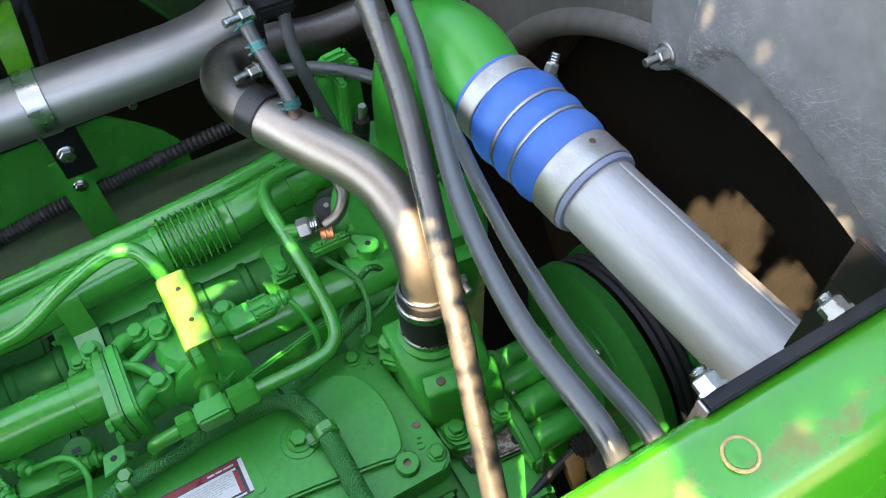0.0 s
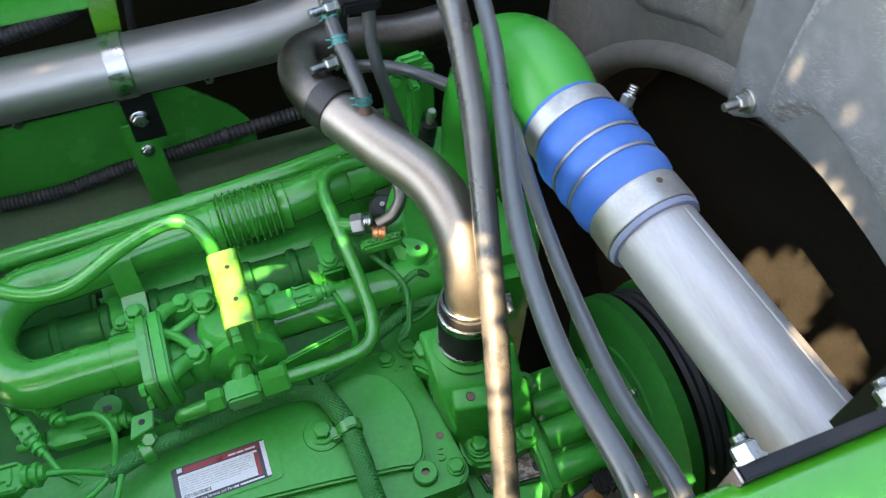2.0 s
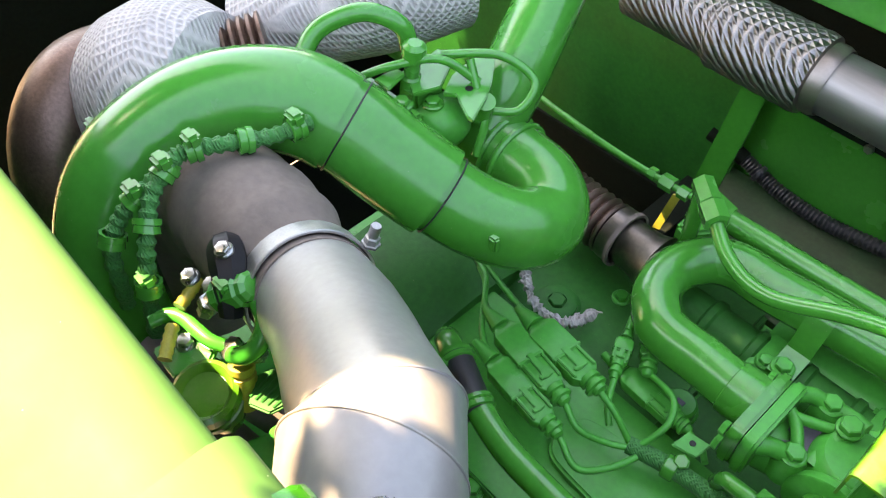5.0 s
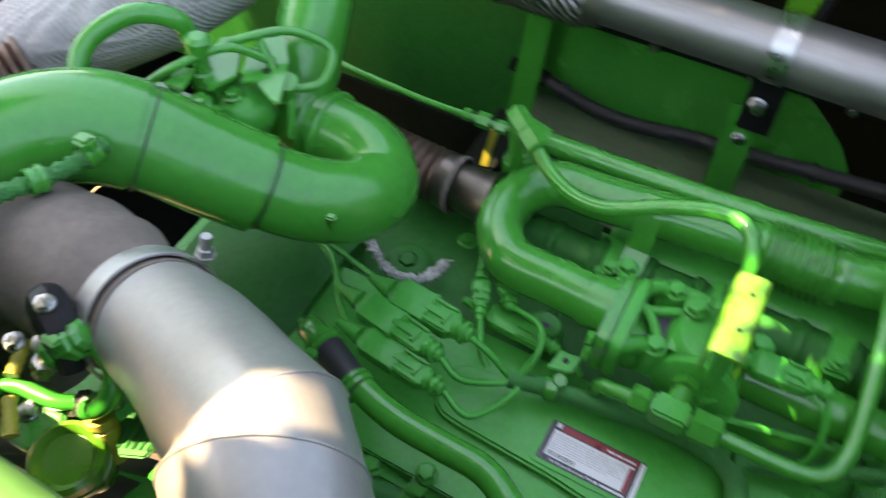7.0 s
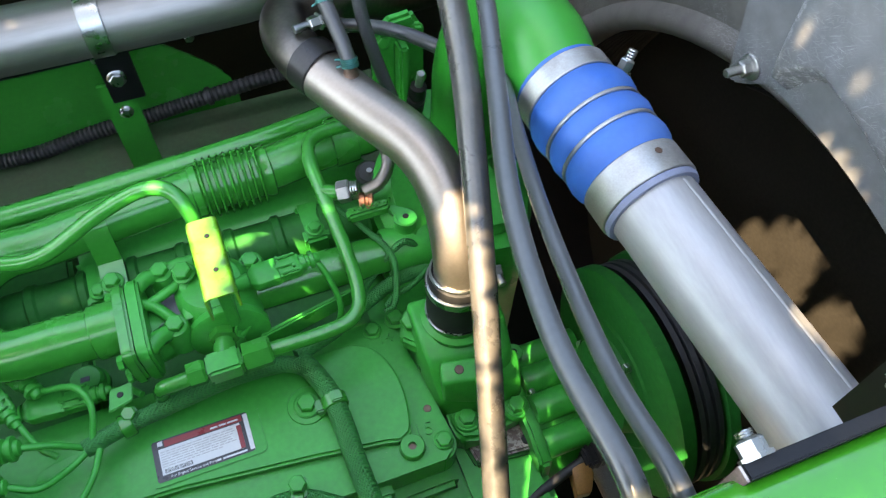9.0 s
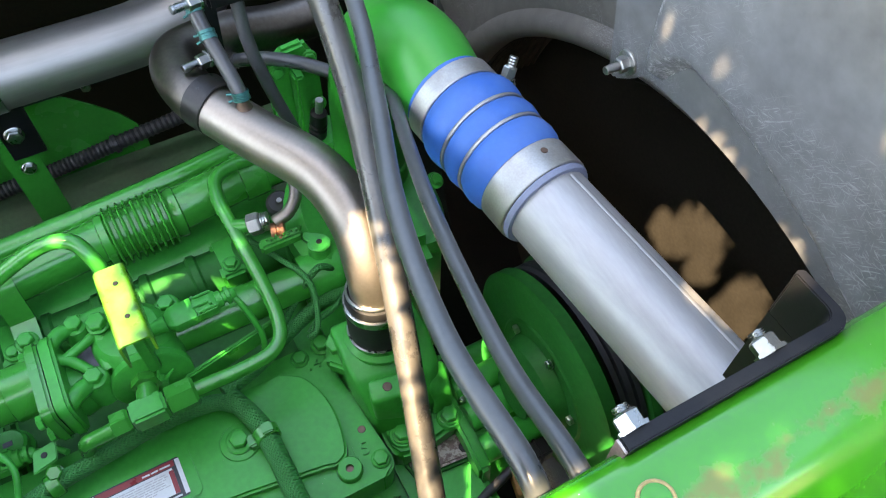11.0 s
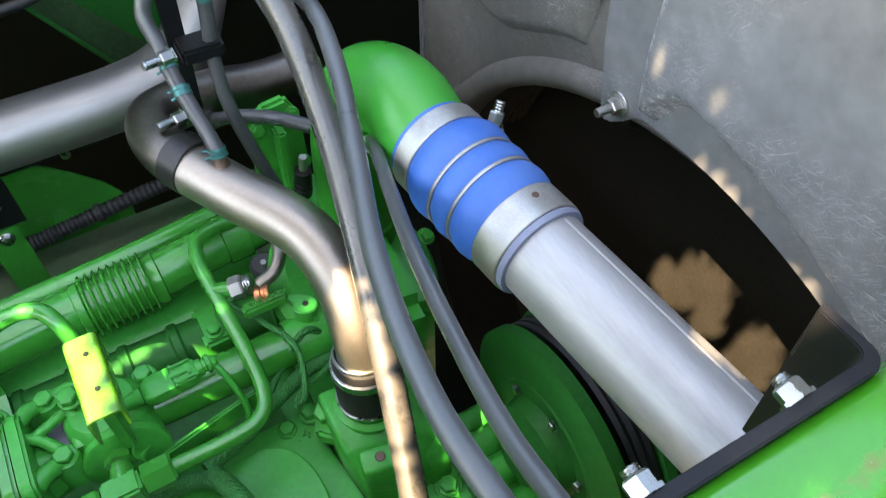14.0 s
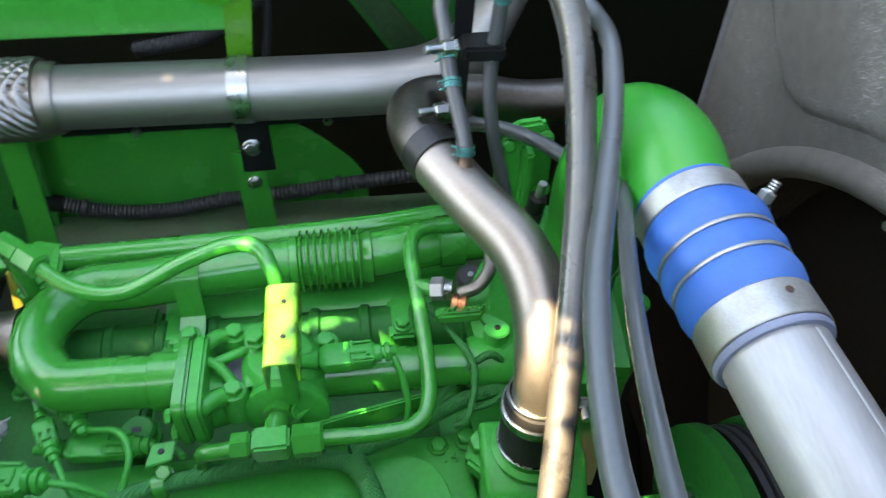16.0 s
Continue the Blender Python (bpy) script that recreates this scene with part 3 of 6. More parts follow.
radiator = thing("radiator", "dusty brown radiator core, darkened for shade, behind the fan opening", "radiator", (0.9, -0.1, 0.5))
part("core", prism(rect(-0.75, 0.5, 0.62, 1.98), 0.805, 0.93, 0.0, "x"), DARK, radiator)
bm = lathe([(0.0, CR + 0.052), (0.125, CR + 0.052), (0.125, CR + 0.07), (0.0, CR + 0.07)], (0.68, CY, CZ), (1, 0, 0), 64, cap=False)
part("duct", bm, BLACKP, radiator)
guard = thing("fan_guard", "black wire guard rings inside the fan opening", "guard", (0.78, CY, 0.75))
for r in (0.478, 0.462, 0.446, 0.430, 0.414):
    part("ring", sweep([(0.752, CY + r * math.cos(radians(a)), CZ + r * math.sin(radians(a))) for a in range(60, 200, 3)], 0.0024, 6), WIRE, guard)
for k in (86, 122, 158, 196):
    c, sn = math.cos(radians(k)), math.sin(radians(k))
    part("spoke", sweep([(0.759, CY + 0.40 * c, CZ + 0.40 * sn), (0.759, CY + 0.55 * c, CZ + 0.55 * sn)], 0.003, 8), BLACKP, guard)

# ---- engine: rocker cover ----
cover = thing("rocker_cover", "green painted engine rocker cover with raised domes and bolts", "engine cover", (0.03, -0.03, 1.36))
TOP, LOW = 1.400, 1.388
flange = [(-0.42, -0.118), (0.288, -0.122)] + arc(0.288, -0.104, 0.018, -90, 0, 5) + [(0.290, 0.052), (0.27, 0.066), (-0.42, 0.066)]
part("cover_flange", prism(flange, 1.345, LOW, 0.004), CAST, cover, angle=60)
dome_left = curve_points([(-0.100, 0.018, 0), (-0.118, 0.010, 0), (-0.128, -0.014, 0), (-0.124, -0.036, 0), (-0.110, -0.049, 0), (-0.085, -0.053, 0)], 5)
dome_right = curve_points([(0.248, -0.090, 0), (0.262, -0.082, 0), (0.269, -0.060, 0), (0.272, -0.03, 0), (0.268, 0.0, 0), (0.255, 0.026, 0), (0.232, 0.041, 0)], 5)
dome = [(p.x, p.y) for p in dome_left] + [(0.02, -0.058), (0.155, -0.074), (0.235, -0.086)] + [(p.x, p.y) for p in dome_right] + [(0.10, 0.042), (0.017, 0.034)]
part("dome", prism(dome, LOW - 0.004, TOP, 0.0055, seg=3), CAST, cover, angle=60)
# lower front step of the cover
step = [(-0.42, -0.095), (0.02, -0.100), (0.15, -0.108), (0.225, -0.118), (0.225, -0.135), (-0.42, -0.135)]
part("front_step", prism(step, 1.30, 1.372, 0.004), CAST, cover, angle=60)
# label recess rim and label
rim = prism(arc(0.1055, 0.001, 0.008, 0, 90, 5) + arc(-0.001, 0.001, 0.008, 90, 180, 5) + arc(-0.001, -0.043, 0.008, 180, 270, 5) + arc(0.1055, -0.043, 0.008, 270, 360, 5), TOP - 0.001, TOP + 0.0014, 0.001)
part("label_pad", rim, CAST, cover)
label = part("label_sheet", prism(arc(0.0975, -0.0025, 0.003, 0, 90, 4) + arc(0.001, -0.0025, 0.003, 90, 180, 4) + arc(0.001, -0.0422, 0.003, 180, 270, 4) + arc(0.0975, -0.0422, 0.003, 270, 360, 4), TOP + 0.0012, TOP + 0.0018, 0.0), INK, cover, "dark bordered white printed service label")
part("white_field", prism(rect(0.004, -0.0385, 0.0905, -0.0095), TOP + 0.0018, TOP + 0.0021), WHITE, label)
part("red_bar", prism(rect(0.0865, -0.0385, 0.0915, -0.012), TOP + 0.0021, TOP + 0.0024), RED, label)
part("white_edge", prism(rect(0.0955, -0.043, 0.1003, -0.0016), TOP + 0.0018, TOP + 0.0021), WHITE, label)
part("red_heading", prism(rect(0.011, -0.0082, 0.094, -0.0012), TOP + 0.0018, TOP + 0.0021), RED, label)
part("heading_mark", prism(rect(0.004, -0.006, 0.0095, -0.001), TOP + 0.0018, TOP + 0.0021), WHITE, label)
rnd = random.Random(4)
bm = bmesh.new()
for k in range(7):
    y = -0.013 - k * 0.0027
    x = 0.0055
    while x < 0.08 - (16 if k == 6 else 0) * 0.001:
        w = rnd.uniform(0.003, 0.010)
        prism(rect(x, y - 0.0011, min(x + w, 0.084), y), TOP + 0.0021, TOP + 0.00225, bm=bm)
        x += w + 0.0012
tagged(part("small_print", bm, GREY_INK, label), kind="stuff")
bm = bmesh.new()
x = 0.007
while x < 0.035:
    w = rnd.choice((0.0004, 0.0007, 0.0011))
    prism(rect(x, -0.0372, x + w, -0.0325), TOP + 0.0021, TOP + 0.00225, bm=bm)
    x += w + rnd.choice((0.0005, 0.0008))
part("bar_code", bm, INK, label)
text_mesh("For Engine Service and Parts", (0.036, -0.0421, TOP + 0.0019), 0.0042, WHITE, label, 0, 0.0001, "printed_words")
for a, b, y in ((0.066, 0.092, -0.0432), (0.060, 0.064, -0.0432), (0.060, 0.068, -0.0064), (0.0695, 0.077, -0.0064), (0.0785, 0.09, -0.0064)):
    part("printed_bar", prism(rect(a, y, b, y + 0.0019), TOP + 0.0018, TOP + 0.0024), WHITE, label)
# bolts, holes and numbers on the cover
part("bolt_boss", lathe([(0, 0.023), (0.0025, 0.0215), (0.003, 0.018)], (0.165, -0.016, TOP - 0.001), (0, 0, 1), 28), CAST, cover)
hex_bolt((0.165, -0.016, TOP + 0.002), (0, 0, 1), cover, CAST, 0.0185, 0.011, 0.0155)
hex_bolt((0.293, -0.102, LOW), (0, 0, 1), cover, CAST, 0.0155, 0.008, 0.011)
hex_bolt((0.262, 0.052, LOW), (0, 0, 1), cover, CAST, 0.0155, 0.008, 0.011)
hex_bolt((0.132, -0.099, 1.405), (0, 0, 1), cover, CAST, 0.0165, 0.010, 0.0, 0.02)
hex_bolt((-0.150, -0.125, 1.372), (0, 0, 1), cover, CAST, 0.017, 0.010, 0.014)
hex_bolt((-0.091, -0.112, 1.392), (0, 0, 1), cover, CAST, 0.0165, 0.010, 0.012)
part("ear", lathe([(0, 0.0150), (0.010, 0.0135), (0.012, 0.0135), (0.013, 0.0125), (0.013, 0.0045), (0.004, 0.004)], (0.258, -0.098, LOW - 0.004), (0, 0, 1), 24), CAST, cover)
for x, y, z in ((0.289, -0.061, LOW), (0.258, -0.098, LOW + 0.0035)):
    part("threaded_hole", lathe([(0, 0.0046), (0.0006, 0.0040)], (x, y, z), (0, 0, 1), 16), RUST, cover, "dark rusty threaded hole")
text_mesh("15", (0.2770, -0.0830, LOW), 0.022, CAST, cover, -4, 0.0024)
text_mesh("14", (0.2735, 0.038, LOW), 0.019, CAST, cover, -4, 0.0022)
text_mesh("6", (0.062, -0.092, 1.372), 0.014, CAST, cover, 0, 0.0014)
part("cast_ring", torus((0.062, -0.092, 1.3725), (0, 0, 1), 0.010, 0.0009, 20, 6), CAST, cover)

# engine block mass below and behind the cover
block = thing("engine_block", "green painted engine block and cylinder head casting", "engine", (0.0, 0.05, 0.9))
part("head", prism(rect(-0.44, -0.14, 0.30, 0.30), 1.02, 1.346, 0.006), CAST, block)
part("rear_shelf", prism(rect(-0.44, 0.066, -0.06, 0.295), 1.340, 1.372, 0.006), SHADE_GREEN, block)
part("rear_shelf", prism(rect(-0.062, 0.070, 0.275, 0.295), 1.30, 1.350, 0.006), SHADE_GREEN, block)
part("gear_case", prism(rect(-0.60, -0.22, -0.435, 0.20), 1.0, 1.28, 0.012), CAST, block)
part("bell_housing", lathe([(0.0, 0.22), (0.01, 0.285), (0.05, 0.30), (0.16, 0.30), (0.19, 0.285), (0.20, 0.20)], (-0.50, 0.03, 1.115), (1, 0, 0), 72), SHADE_GREEN, block, angle=50)
part("skirt", prism(rect(-0.40, -0.26, 0.42, -0.135), 0.95, 1.26, 0.02), CAST, block)
part("front_case", prism(rect(0.298, -0.20, 0.40, 0.27), 1.0, 1.335, 0.01), CAST, block)
cap = part("oil_cap", lathe([(0, 0.023), (0.006, 0.023), (0.009, 0.020), (0.018, 0.0195), (0.021, 0.0165), (0.0212, 0.009)], (-0.059, 0.104, 1.372), (0, 0, 1), 28), CAST, block)
plug_cap = part("filler_cap", lathe([(0, 0.030), (0.004, 0.030), (0.006, 0.026), (0.010, 0.0255), (0.012, 0.022), (0.0122, 0.012), (0.009, 0.0115)], (-0.247, 0.113, 1.372), (0, 0, 1), 30), SHADE_GREEN, block)
part("cap_hex", lathe([(0.008, 0.0105), (0.015, 0.0105), (0.016, 0.009)], (-0.247, 0.113, 1.372), (0, 0, 1), 6), SHADE_GREEN, plug_cap, angle=25)
part("cap_mark", prism(rect(-0.064, 0.101, -0.054, 0.107), 1.392, 1.3938), GASKET, cap)
for x, y in ((0.035, 0.05), (0.0, 0.055), (0.20, 0.06), (-0.25, 0.10), (-0.20, 0.18), (0.10, 0.05)):
    hex_bolt((x, y, 1.372), (0, 0, 1), block, CAST, 0.015, 0.009, 0.012)
# ribbed cylinder of the cooler lying behind the valve
cooler = thing("exhaust_gas_cooler", "green painted ribbed cooler cylinder under the pipes", "cooler", (0.05, 0.205, 1.37))
prof = []
x = -0.14
while x < 0.28:
    prof += [(x, 0.030), (x + 0.036, 0.030), (x + 0.039, 0.0335), (x + 0.047, 0.0335), (x + 0.050, 0.030)]
    x += 0.058
part("cooler_body", lathe([(h + 0.15, r) for h, r in prof], (-0.15, 0.208, 1.395), (1, 0, 0), 28), SHADE_GREEN, cooler)
for x in (-0.02, 0.105, 0.236):
    part("cooler_foot", box((x - 0.016, 0.175, 1.345), (x + 0.016, 0.235, 1.425), 0.004), CAST, cooler)
    hex_bolt((x, 0.19, 1.426), (0, 0, 1), cooler, CAST, 0.014, 0.008, 0.011)

# outlet housing with black rubber coupler at the front end of the head
base = thing("outlet_housing", "green cast outlet housing with bolted flange", "engine casting", (0.34, -0.03, 1.34))
part("housing_body", hull([(0.300, 0.040, 1.456), (0.297, -0.008, 1.458), (0.402, 0.036, 1.452), (0.400, -0.012, 1.450), (0.299, -0.036, 1.447), (0.395, -0.046, 1.436),
                           (0.303, -0.064, 1.408), (0.345, -0.080, 1.400), (0.390, -0.070, 1.398), (0.300, 0.040, 1.33), (0.297, -0.02, 1.33), (0.402, 0.036, 1.33), (0.304, -0.066, 1.33), (0.345, -0.084, 1.33), (0.392, -0.074, 1.33)], 0.006), CAST, base, angle=60)
part("hole_pad", hull([(0.310, -0.040, 1.4525), (0.354, -0.047, 1.4515), (0.304, -0.063, 1.447), (0.345, -0.071, 1.446), (0.306, -0.067, 1.405), (0.344, -0.081, 1.402), (0.310, -0.040, 1.40), (0.354, -0.047, 1.40)], 0.0035), CAST, base, angle=60)
part("side_bulge", hull([(0.372, -0.040, 1.436), (0.402, -0.044, 1.430), (0.372, -0.070, 1.412), (0.398, -0.074, 1.408), (0.372, -0.083, 1.36), (0.400, -0.080, 1.36), (0.372, -0.04, 1.36), (0.404, -0.044, 1.36)], 0.006), CAST, base, angle=60)
part("bolt_lug", prism([(0.283, 0.012), (0.296, 0.044), (0.335, 0.052), (0.335, -0.004), (0.300, -0.006)], 1.408, 1.430, 0.004), CAST, base)
hex_bolt((0.302, 0.026, 1.430), (-0.1, -0.1, 1), base, CAST, 0.0205, 0.013, 0.0)
part("foot", prism([(0.310, -0.060), (0.308, -0.090), (0.315, -0.104), (0.336, -0.110), (0.372, -0.104), (0.402, -0.098), (0.404, -0.06)], 1.33, 1.372, 0.005, seg=3), CAST, base, angle=60)
for x, y in ((0.329, -0.083), (0.387, -0.089)):
    part("foot_boss", lathe([(0, 0.0165), (0.004, 0.016), (0.006, 0.0145)], (x, y, 1.369), (0, 0, 1), 26), CAST, base)
    hex_bolt((x, y, 1.3745), (0, 0, 1), base, CAST, 0.0175, 0.010, 0.0125)
hex_bolt((0.292, -0.004 + 0.06, 1.39), (0, 0, 1), base, CAST, 0.017, 0.011, 0.013)
part("threaded_hole", lathe([(0, 0.0052), (0.0008, 0.0046)], (0.327, -0.0545, 1.4500), (0.02, -0.2, 1), 16), RUST, base, "dark rusty threaded hole")
part("ear", lathe([(0, 0.011), (0.010, 0.011), (0.011, 0.010), (0.011, 0.0045), (0.006, 0.004)], (0.406, -0.034, 1.384), (0, 0, 1), 20), CAST, base)
part("ear_hole", lathe([(0, 0.0042), (0.0006, 0.0038)], (0.406, -0.034, 1.3955), (0, 0, 1), 14), BLACKP, base)
part("neck", lathe([(0, 0.040), (0.006, 0.040), (0.010, 0.034), (0.03, 0.033)], (0.348, 0.006, 1.452), (0, 0, 1), 32), CAST, base)
# unpainted block and ribbed pump body beside it
pump = thing("ribbed_pump", "green ribbed pump body with an unpainted rusty machined face", "pump", (0.42, -0.09, 1.3))
part("machined_face", prism([(0.322, -0.097), (0.404, -0.101), (0.403, -0.134), (0.326, -0.126)], 1.342, 1.3475, 0.003), RUSTY, pump, "bare rusty machined steel face")
part("face_hole", lathe([(0, 0.007), (0.0007, 0.006)], (0.390, -0.121, 1.3476), (0, 0, 1), 16), BLACKP, pump)
for y, z, r in ((-0.034, 1.366, 0.016), (-0.066, 1.376, 0.017), (-0.100, 1.372, 0.018), (-0.136, 1.352, 0.017)):
    part("rib", lathe([(0, r * 0.9), (0.004, r), (0.092, r), (0.098, r * 0.8)], (0.404, y, z), (1, 0, 0), 20), CAST, pump)
part("pump_core", lathe([(0, 0.072), (0.105, 0.072)], (0.40, -0.09, 1.295), (1, 0, 0), 32), CAST, pump)
part("pump_flange", prism([(-0.02, 1.25), (-0.015, 1.362), (-0.04, 1.376), (-0.12, 1.374), (-0.16, 1.358), (-0.17, 1.25)], 0.388, 0.404, 0.004, "x"), CAST, pump)
part("face_block", prism([(0.318, -0.095), (0.406, -0.099), (0.405, -0.137), (0.324, -0.129)], 1.24, 1.3425, 0.003), SHADE_GREEN, pump)
part("dowel_pin", lathe([(0, 0.0034), (0.005, 0.0034), (0.0056, 0.002)], (0.404, -0.086, 1.394), (0.3, -0.2, 1), 10), ZINC, pump, "bare zinc pin")
for y, z in ((-0.046, 1.388), (-0.120, 1.388)):
    part("rod_end", lathe([(0, 0.0058), (0.007, 0.0058)], (0.504, y, z), (1, 0, 0), 6), ZINC, pump, "bare zinc rod end")
wire_plug = thing("loose_plug", "black plug connector on a black cable", "connector", (0.41, -0.19, 1.33))
part("plug", box((0.440, -0.176, 1.328), (0.480, -0.154, 1.352), 0.003), BLACKP, wire_plug)
for px in (0.446, 0.454, 0.462):
    part("rib", box((px, -0.178, 1.330), (px + 0.003, -0.152, 1.354), 0.001), BLACKP, wire_plug)
part("cable", sweep(curve_points([(0.442, -0.165, 1.340), (0.41, -0.172, 1.335), (0.37, -0.182, 1.33), (0.335, -0.19, 1.325), (0.31, -0.20, 1.31)], 6), 0.006, 10), RUBBER, wire_plug)
part("plug_clip", hull([(0.424, -0.170, 1.345), (0.443, -0.166, 1.345), (0.447, -0.182, 1.342), (0.436, -0.200, 1.335), (0.418, -0.198, 1.335), (0.424, -0.170, 1.318), (0.443, -0.166, 1.318), (0.436, -0.200, 1.318), (0.418, -0.198, 1.318)], 0.002, 2), TAN, wire_plug, "orange-brown plug clip")

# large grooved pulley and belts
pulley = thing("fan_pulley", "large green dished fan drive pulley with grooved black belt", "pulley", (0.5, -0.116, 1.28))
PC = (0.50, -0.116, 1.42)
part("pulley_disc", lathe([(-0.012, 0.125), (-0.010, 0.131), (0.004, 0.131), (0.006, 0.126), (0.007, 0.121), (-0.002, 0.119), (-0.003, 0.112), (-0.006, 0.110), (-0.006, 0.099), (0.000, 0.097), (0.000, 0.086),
     (-0.008, 0.083), (-0.014, 0.074), (-0.014, 0.058), (-0.030, 0.052), (-0.034, 0.040), (-0.040, 0.030)][::-1], PC, (1, 0, 0), 72), SHADE_GREEN, pulley, angle=25)
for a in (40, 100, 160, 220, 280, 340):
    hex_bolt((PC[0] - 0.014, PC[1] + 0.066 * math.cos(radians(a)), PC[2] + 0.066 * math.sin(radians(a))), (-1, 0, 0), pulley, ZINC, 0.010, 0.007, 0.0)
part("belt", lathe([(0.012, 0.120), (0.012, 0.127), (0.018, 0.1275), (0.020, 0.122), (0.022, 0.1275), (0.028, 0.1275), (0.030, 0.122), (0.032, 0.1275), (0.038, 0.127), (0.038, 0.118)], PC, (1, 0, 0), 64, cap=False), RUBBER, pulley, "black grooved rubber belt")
part("rear_rim", lathe([(0.040, 0.10), (0.042, 0.132), (0.052, 0.134), (0.056, 0.128), (0.056, 0.05)], PC, (1, 0, 0), 64), SHADE_GREEN, pulley)
part("shaft", lathe([(-0.05, 0.03), (0.06, 0.03)], PC, (1, 0, 0), 24), SHADE_GREEN, pulley)

# ---- exhaust gas pipe ----
egr = thing("bent_steel_pipe", "brushed steel pipe bent down into a rubber coupler", "pipe", (0.35, 0.0, 1.46))
EGR = [(0.47, 0.385, 1.585), (0.40, 0.375, 1.592), (0.332, 0.362, 1.613), (0.268, 0.325, 1.635), (0.262, 0.258, 1.644), (0.297, 0.18, 1.641), (0.339, 0.108, 1.630), (0.352, 0.056, 1.605), (0.350, 0.018, 1.565), (0.348, 0.006, 1.515)]
part("pipe", sweep(curve_points(EGR, 10), 0.0268, 36), STEEL, egr)
part("dark_end", sweep(curve_points(EGR, 10)[:46], 0.0271, 36), SOOT, egr, "blackened upper end of the pipe")
ring_at, ring_way = Vector((0.2745, 0.229, 1.6445)), Vector((0.40, -0.90, 0.0)).normalized()
band_clamp(ring_at, ring_way, 0.0276, 0.026, egr, STRAP, "saddle_clamp", "dark steel saddle clamp")
part("weld_stub", lathe([(0, 0.0085), (0.004, 0.0065), (0.010, 0.006)], (0.299, 0.188, 1.6665), (0.05, 0.1, 1), 20), RUST, egr)
band_clamp((0.349, 0.012, 1.535), (0.02, 0.12, 1), 0.0285, 0.012, egr, ZINC, "band_clamp", "", ((0.384, 0.0, 1.54), (0, -1, 0)))
coup = thing("rubber_coupler", "black rubber coupler hose held by steel wire clamps", "hose", (0.348, 0.004, 1.46))
part("sleeve", lathe([(0, 0.0325), (0.003, 0.034), (0.044, 0.034), (0.062, 0.0325), (0.070, 0.0300), (0.071, 0.027)], (0.348, 0.005, 1.468), (0.0, 0.06, 1), 40), WIRE, coup)
part("wire_clamp", torus((0.348, 0.005, 1.473), (0, 0.06, 1), 0.0348, 0.0014, 40, 8), ZINC, coup)
part("wire_clamp", torus((0.348, 0.0085, 1.527), (0, 0.06, 1), 0.0338, 0.0014, 40, 8), ZINC, coup)
part("band", lathe([(0, 0.0335), (0.0, 0.0348), (0.013, 0.0338), (0.013, 0.0325)], (0.348, 0.009, 1.516), (0, 0.06, 1), 40, cap=False), ZINC, coup)

# ---- charge air pipe, blue hose, green elbow ----
A0, A1 = Vector((0.466, 0.064, 1.706)), Vector((0.510, -0.36, 1.688))
way = (A1 - A0).normalized()
air = thing("charge_air_pipe", "dusty bare metal charge air pipe with a long seam", "pipe", tuple(A1))
part("pipe", sweep([A0 + way * (0.10 + 0.02 * k) for k in range(24)], 0.0390, 48), ALU, air)
side_way = way.cross(Vector((0, 0, 1))).normalized()
top_way = side_way.cross(way).normalized()
off = (top_way * math.cos(radians(24)) + Vector((1, 0, 0)) * math.sin(radians(24))).normalized() * 0.0352
part("seam", sweep([A0 + way * (0.142 + 0.02 * k) + off for k in range(21)], 0.0046, 16), ALU, air)
blue = thing("hump_hose", "blue silicone hump hose with steel rings and band clamps", "hose", tuple(A0))
prof = [(-0.012, 0.0405), (-0.012, 0.0435), (0.0, 0.0437), (0.013, 0.0440), (0.017, 0.0468), (0.024, 0.0497), (0.032, 0.0507), (0.040, 0.0497), (0.046, 0.0465), (0.048, 0.0446),
        (0.050, 0.0463), (0.055, 0.0488), (0.061, 0.0497), (0.068, 0.0487), (0.072, 0.0463), (0.074, 0.0440), (0.076, 0.0458), (0.081, 0.0479), (0.088, 0.0486), (0.096, 0.0474), (0.102, 0.0445), (0.105, 0.0428), (0.136, 0.0426)]
rim_prof = [(0.1355, 0.0390), (0.1355, 0.0440), (0.138, 0.0445), (0.141, 0.0432), (0.141, 0.0390)]
part("sleeve", lathe(prof, A0, way, 64, cap=False), BLUE, blue)
for h in (0.048, 0.074):
    part("wire_ring", torus(A0 + way * h, way, 0.0465 - (h - 0.048) * 0.025, 0.0020, 56, 8), DULL, blue, "dusty steel wire ring")
part("end_rim", lathe(rim_prof, A0, way, 64, cap=False), RIM, blue, "dusty blue-grey end rim")
band_clamp(A0 + way * 0.003, way, 0.0440, 0.020, blue, DULL, "band_clamp", "zinc plated band clamp")
band_clamp(A0 + way * 0.120, way, 0.0432, 0.030, blue, DULL, "band_clamp", "zinc plated band clamp")
hex_nut_on_stud(A0 + Vector((0.054, -0.004, 0.008)), (0.42, 0.25, 0.75), blue, ZINC, 0.0125, 0.012, 0.011, "clamp_bolt")
part("clamp_ear", box(tuple(A0 + Vector((0.036, -0.012, -0.010))), tuple(A0 + Vector((0.062, 0.008, 0.007))), 0.003), DULL, blue)
part("clamp_hole", lathe([(0, 0.0032), (0.0003, 0.003)], A0 + way * 0.118 + Vector((0.006, 0, 0.0456)), (0.1, 0, 1), 12), RUST, blue)
elbow = thing("green_elbow", "bright green painted elbow pipe above the engine", "pipe", (0.43, 0.2, 1.5))
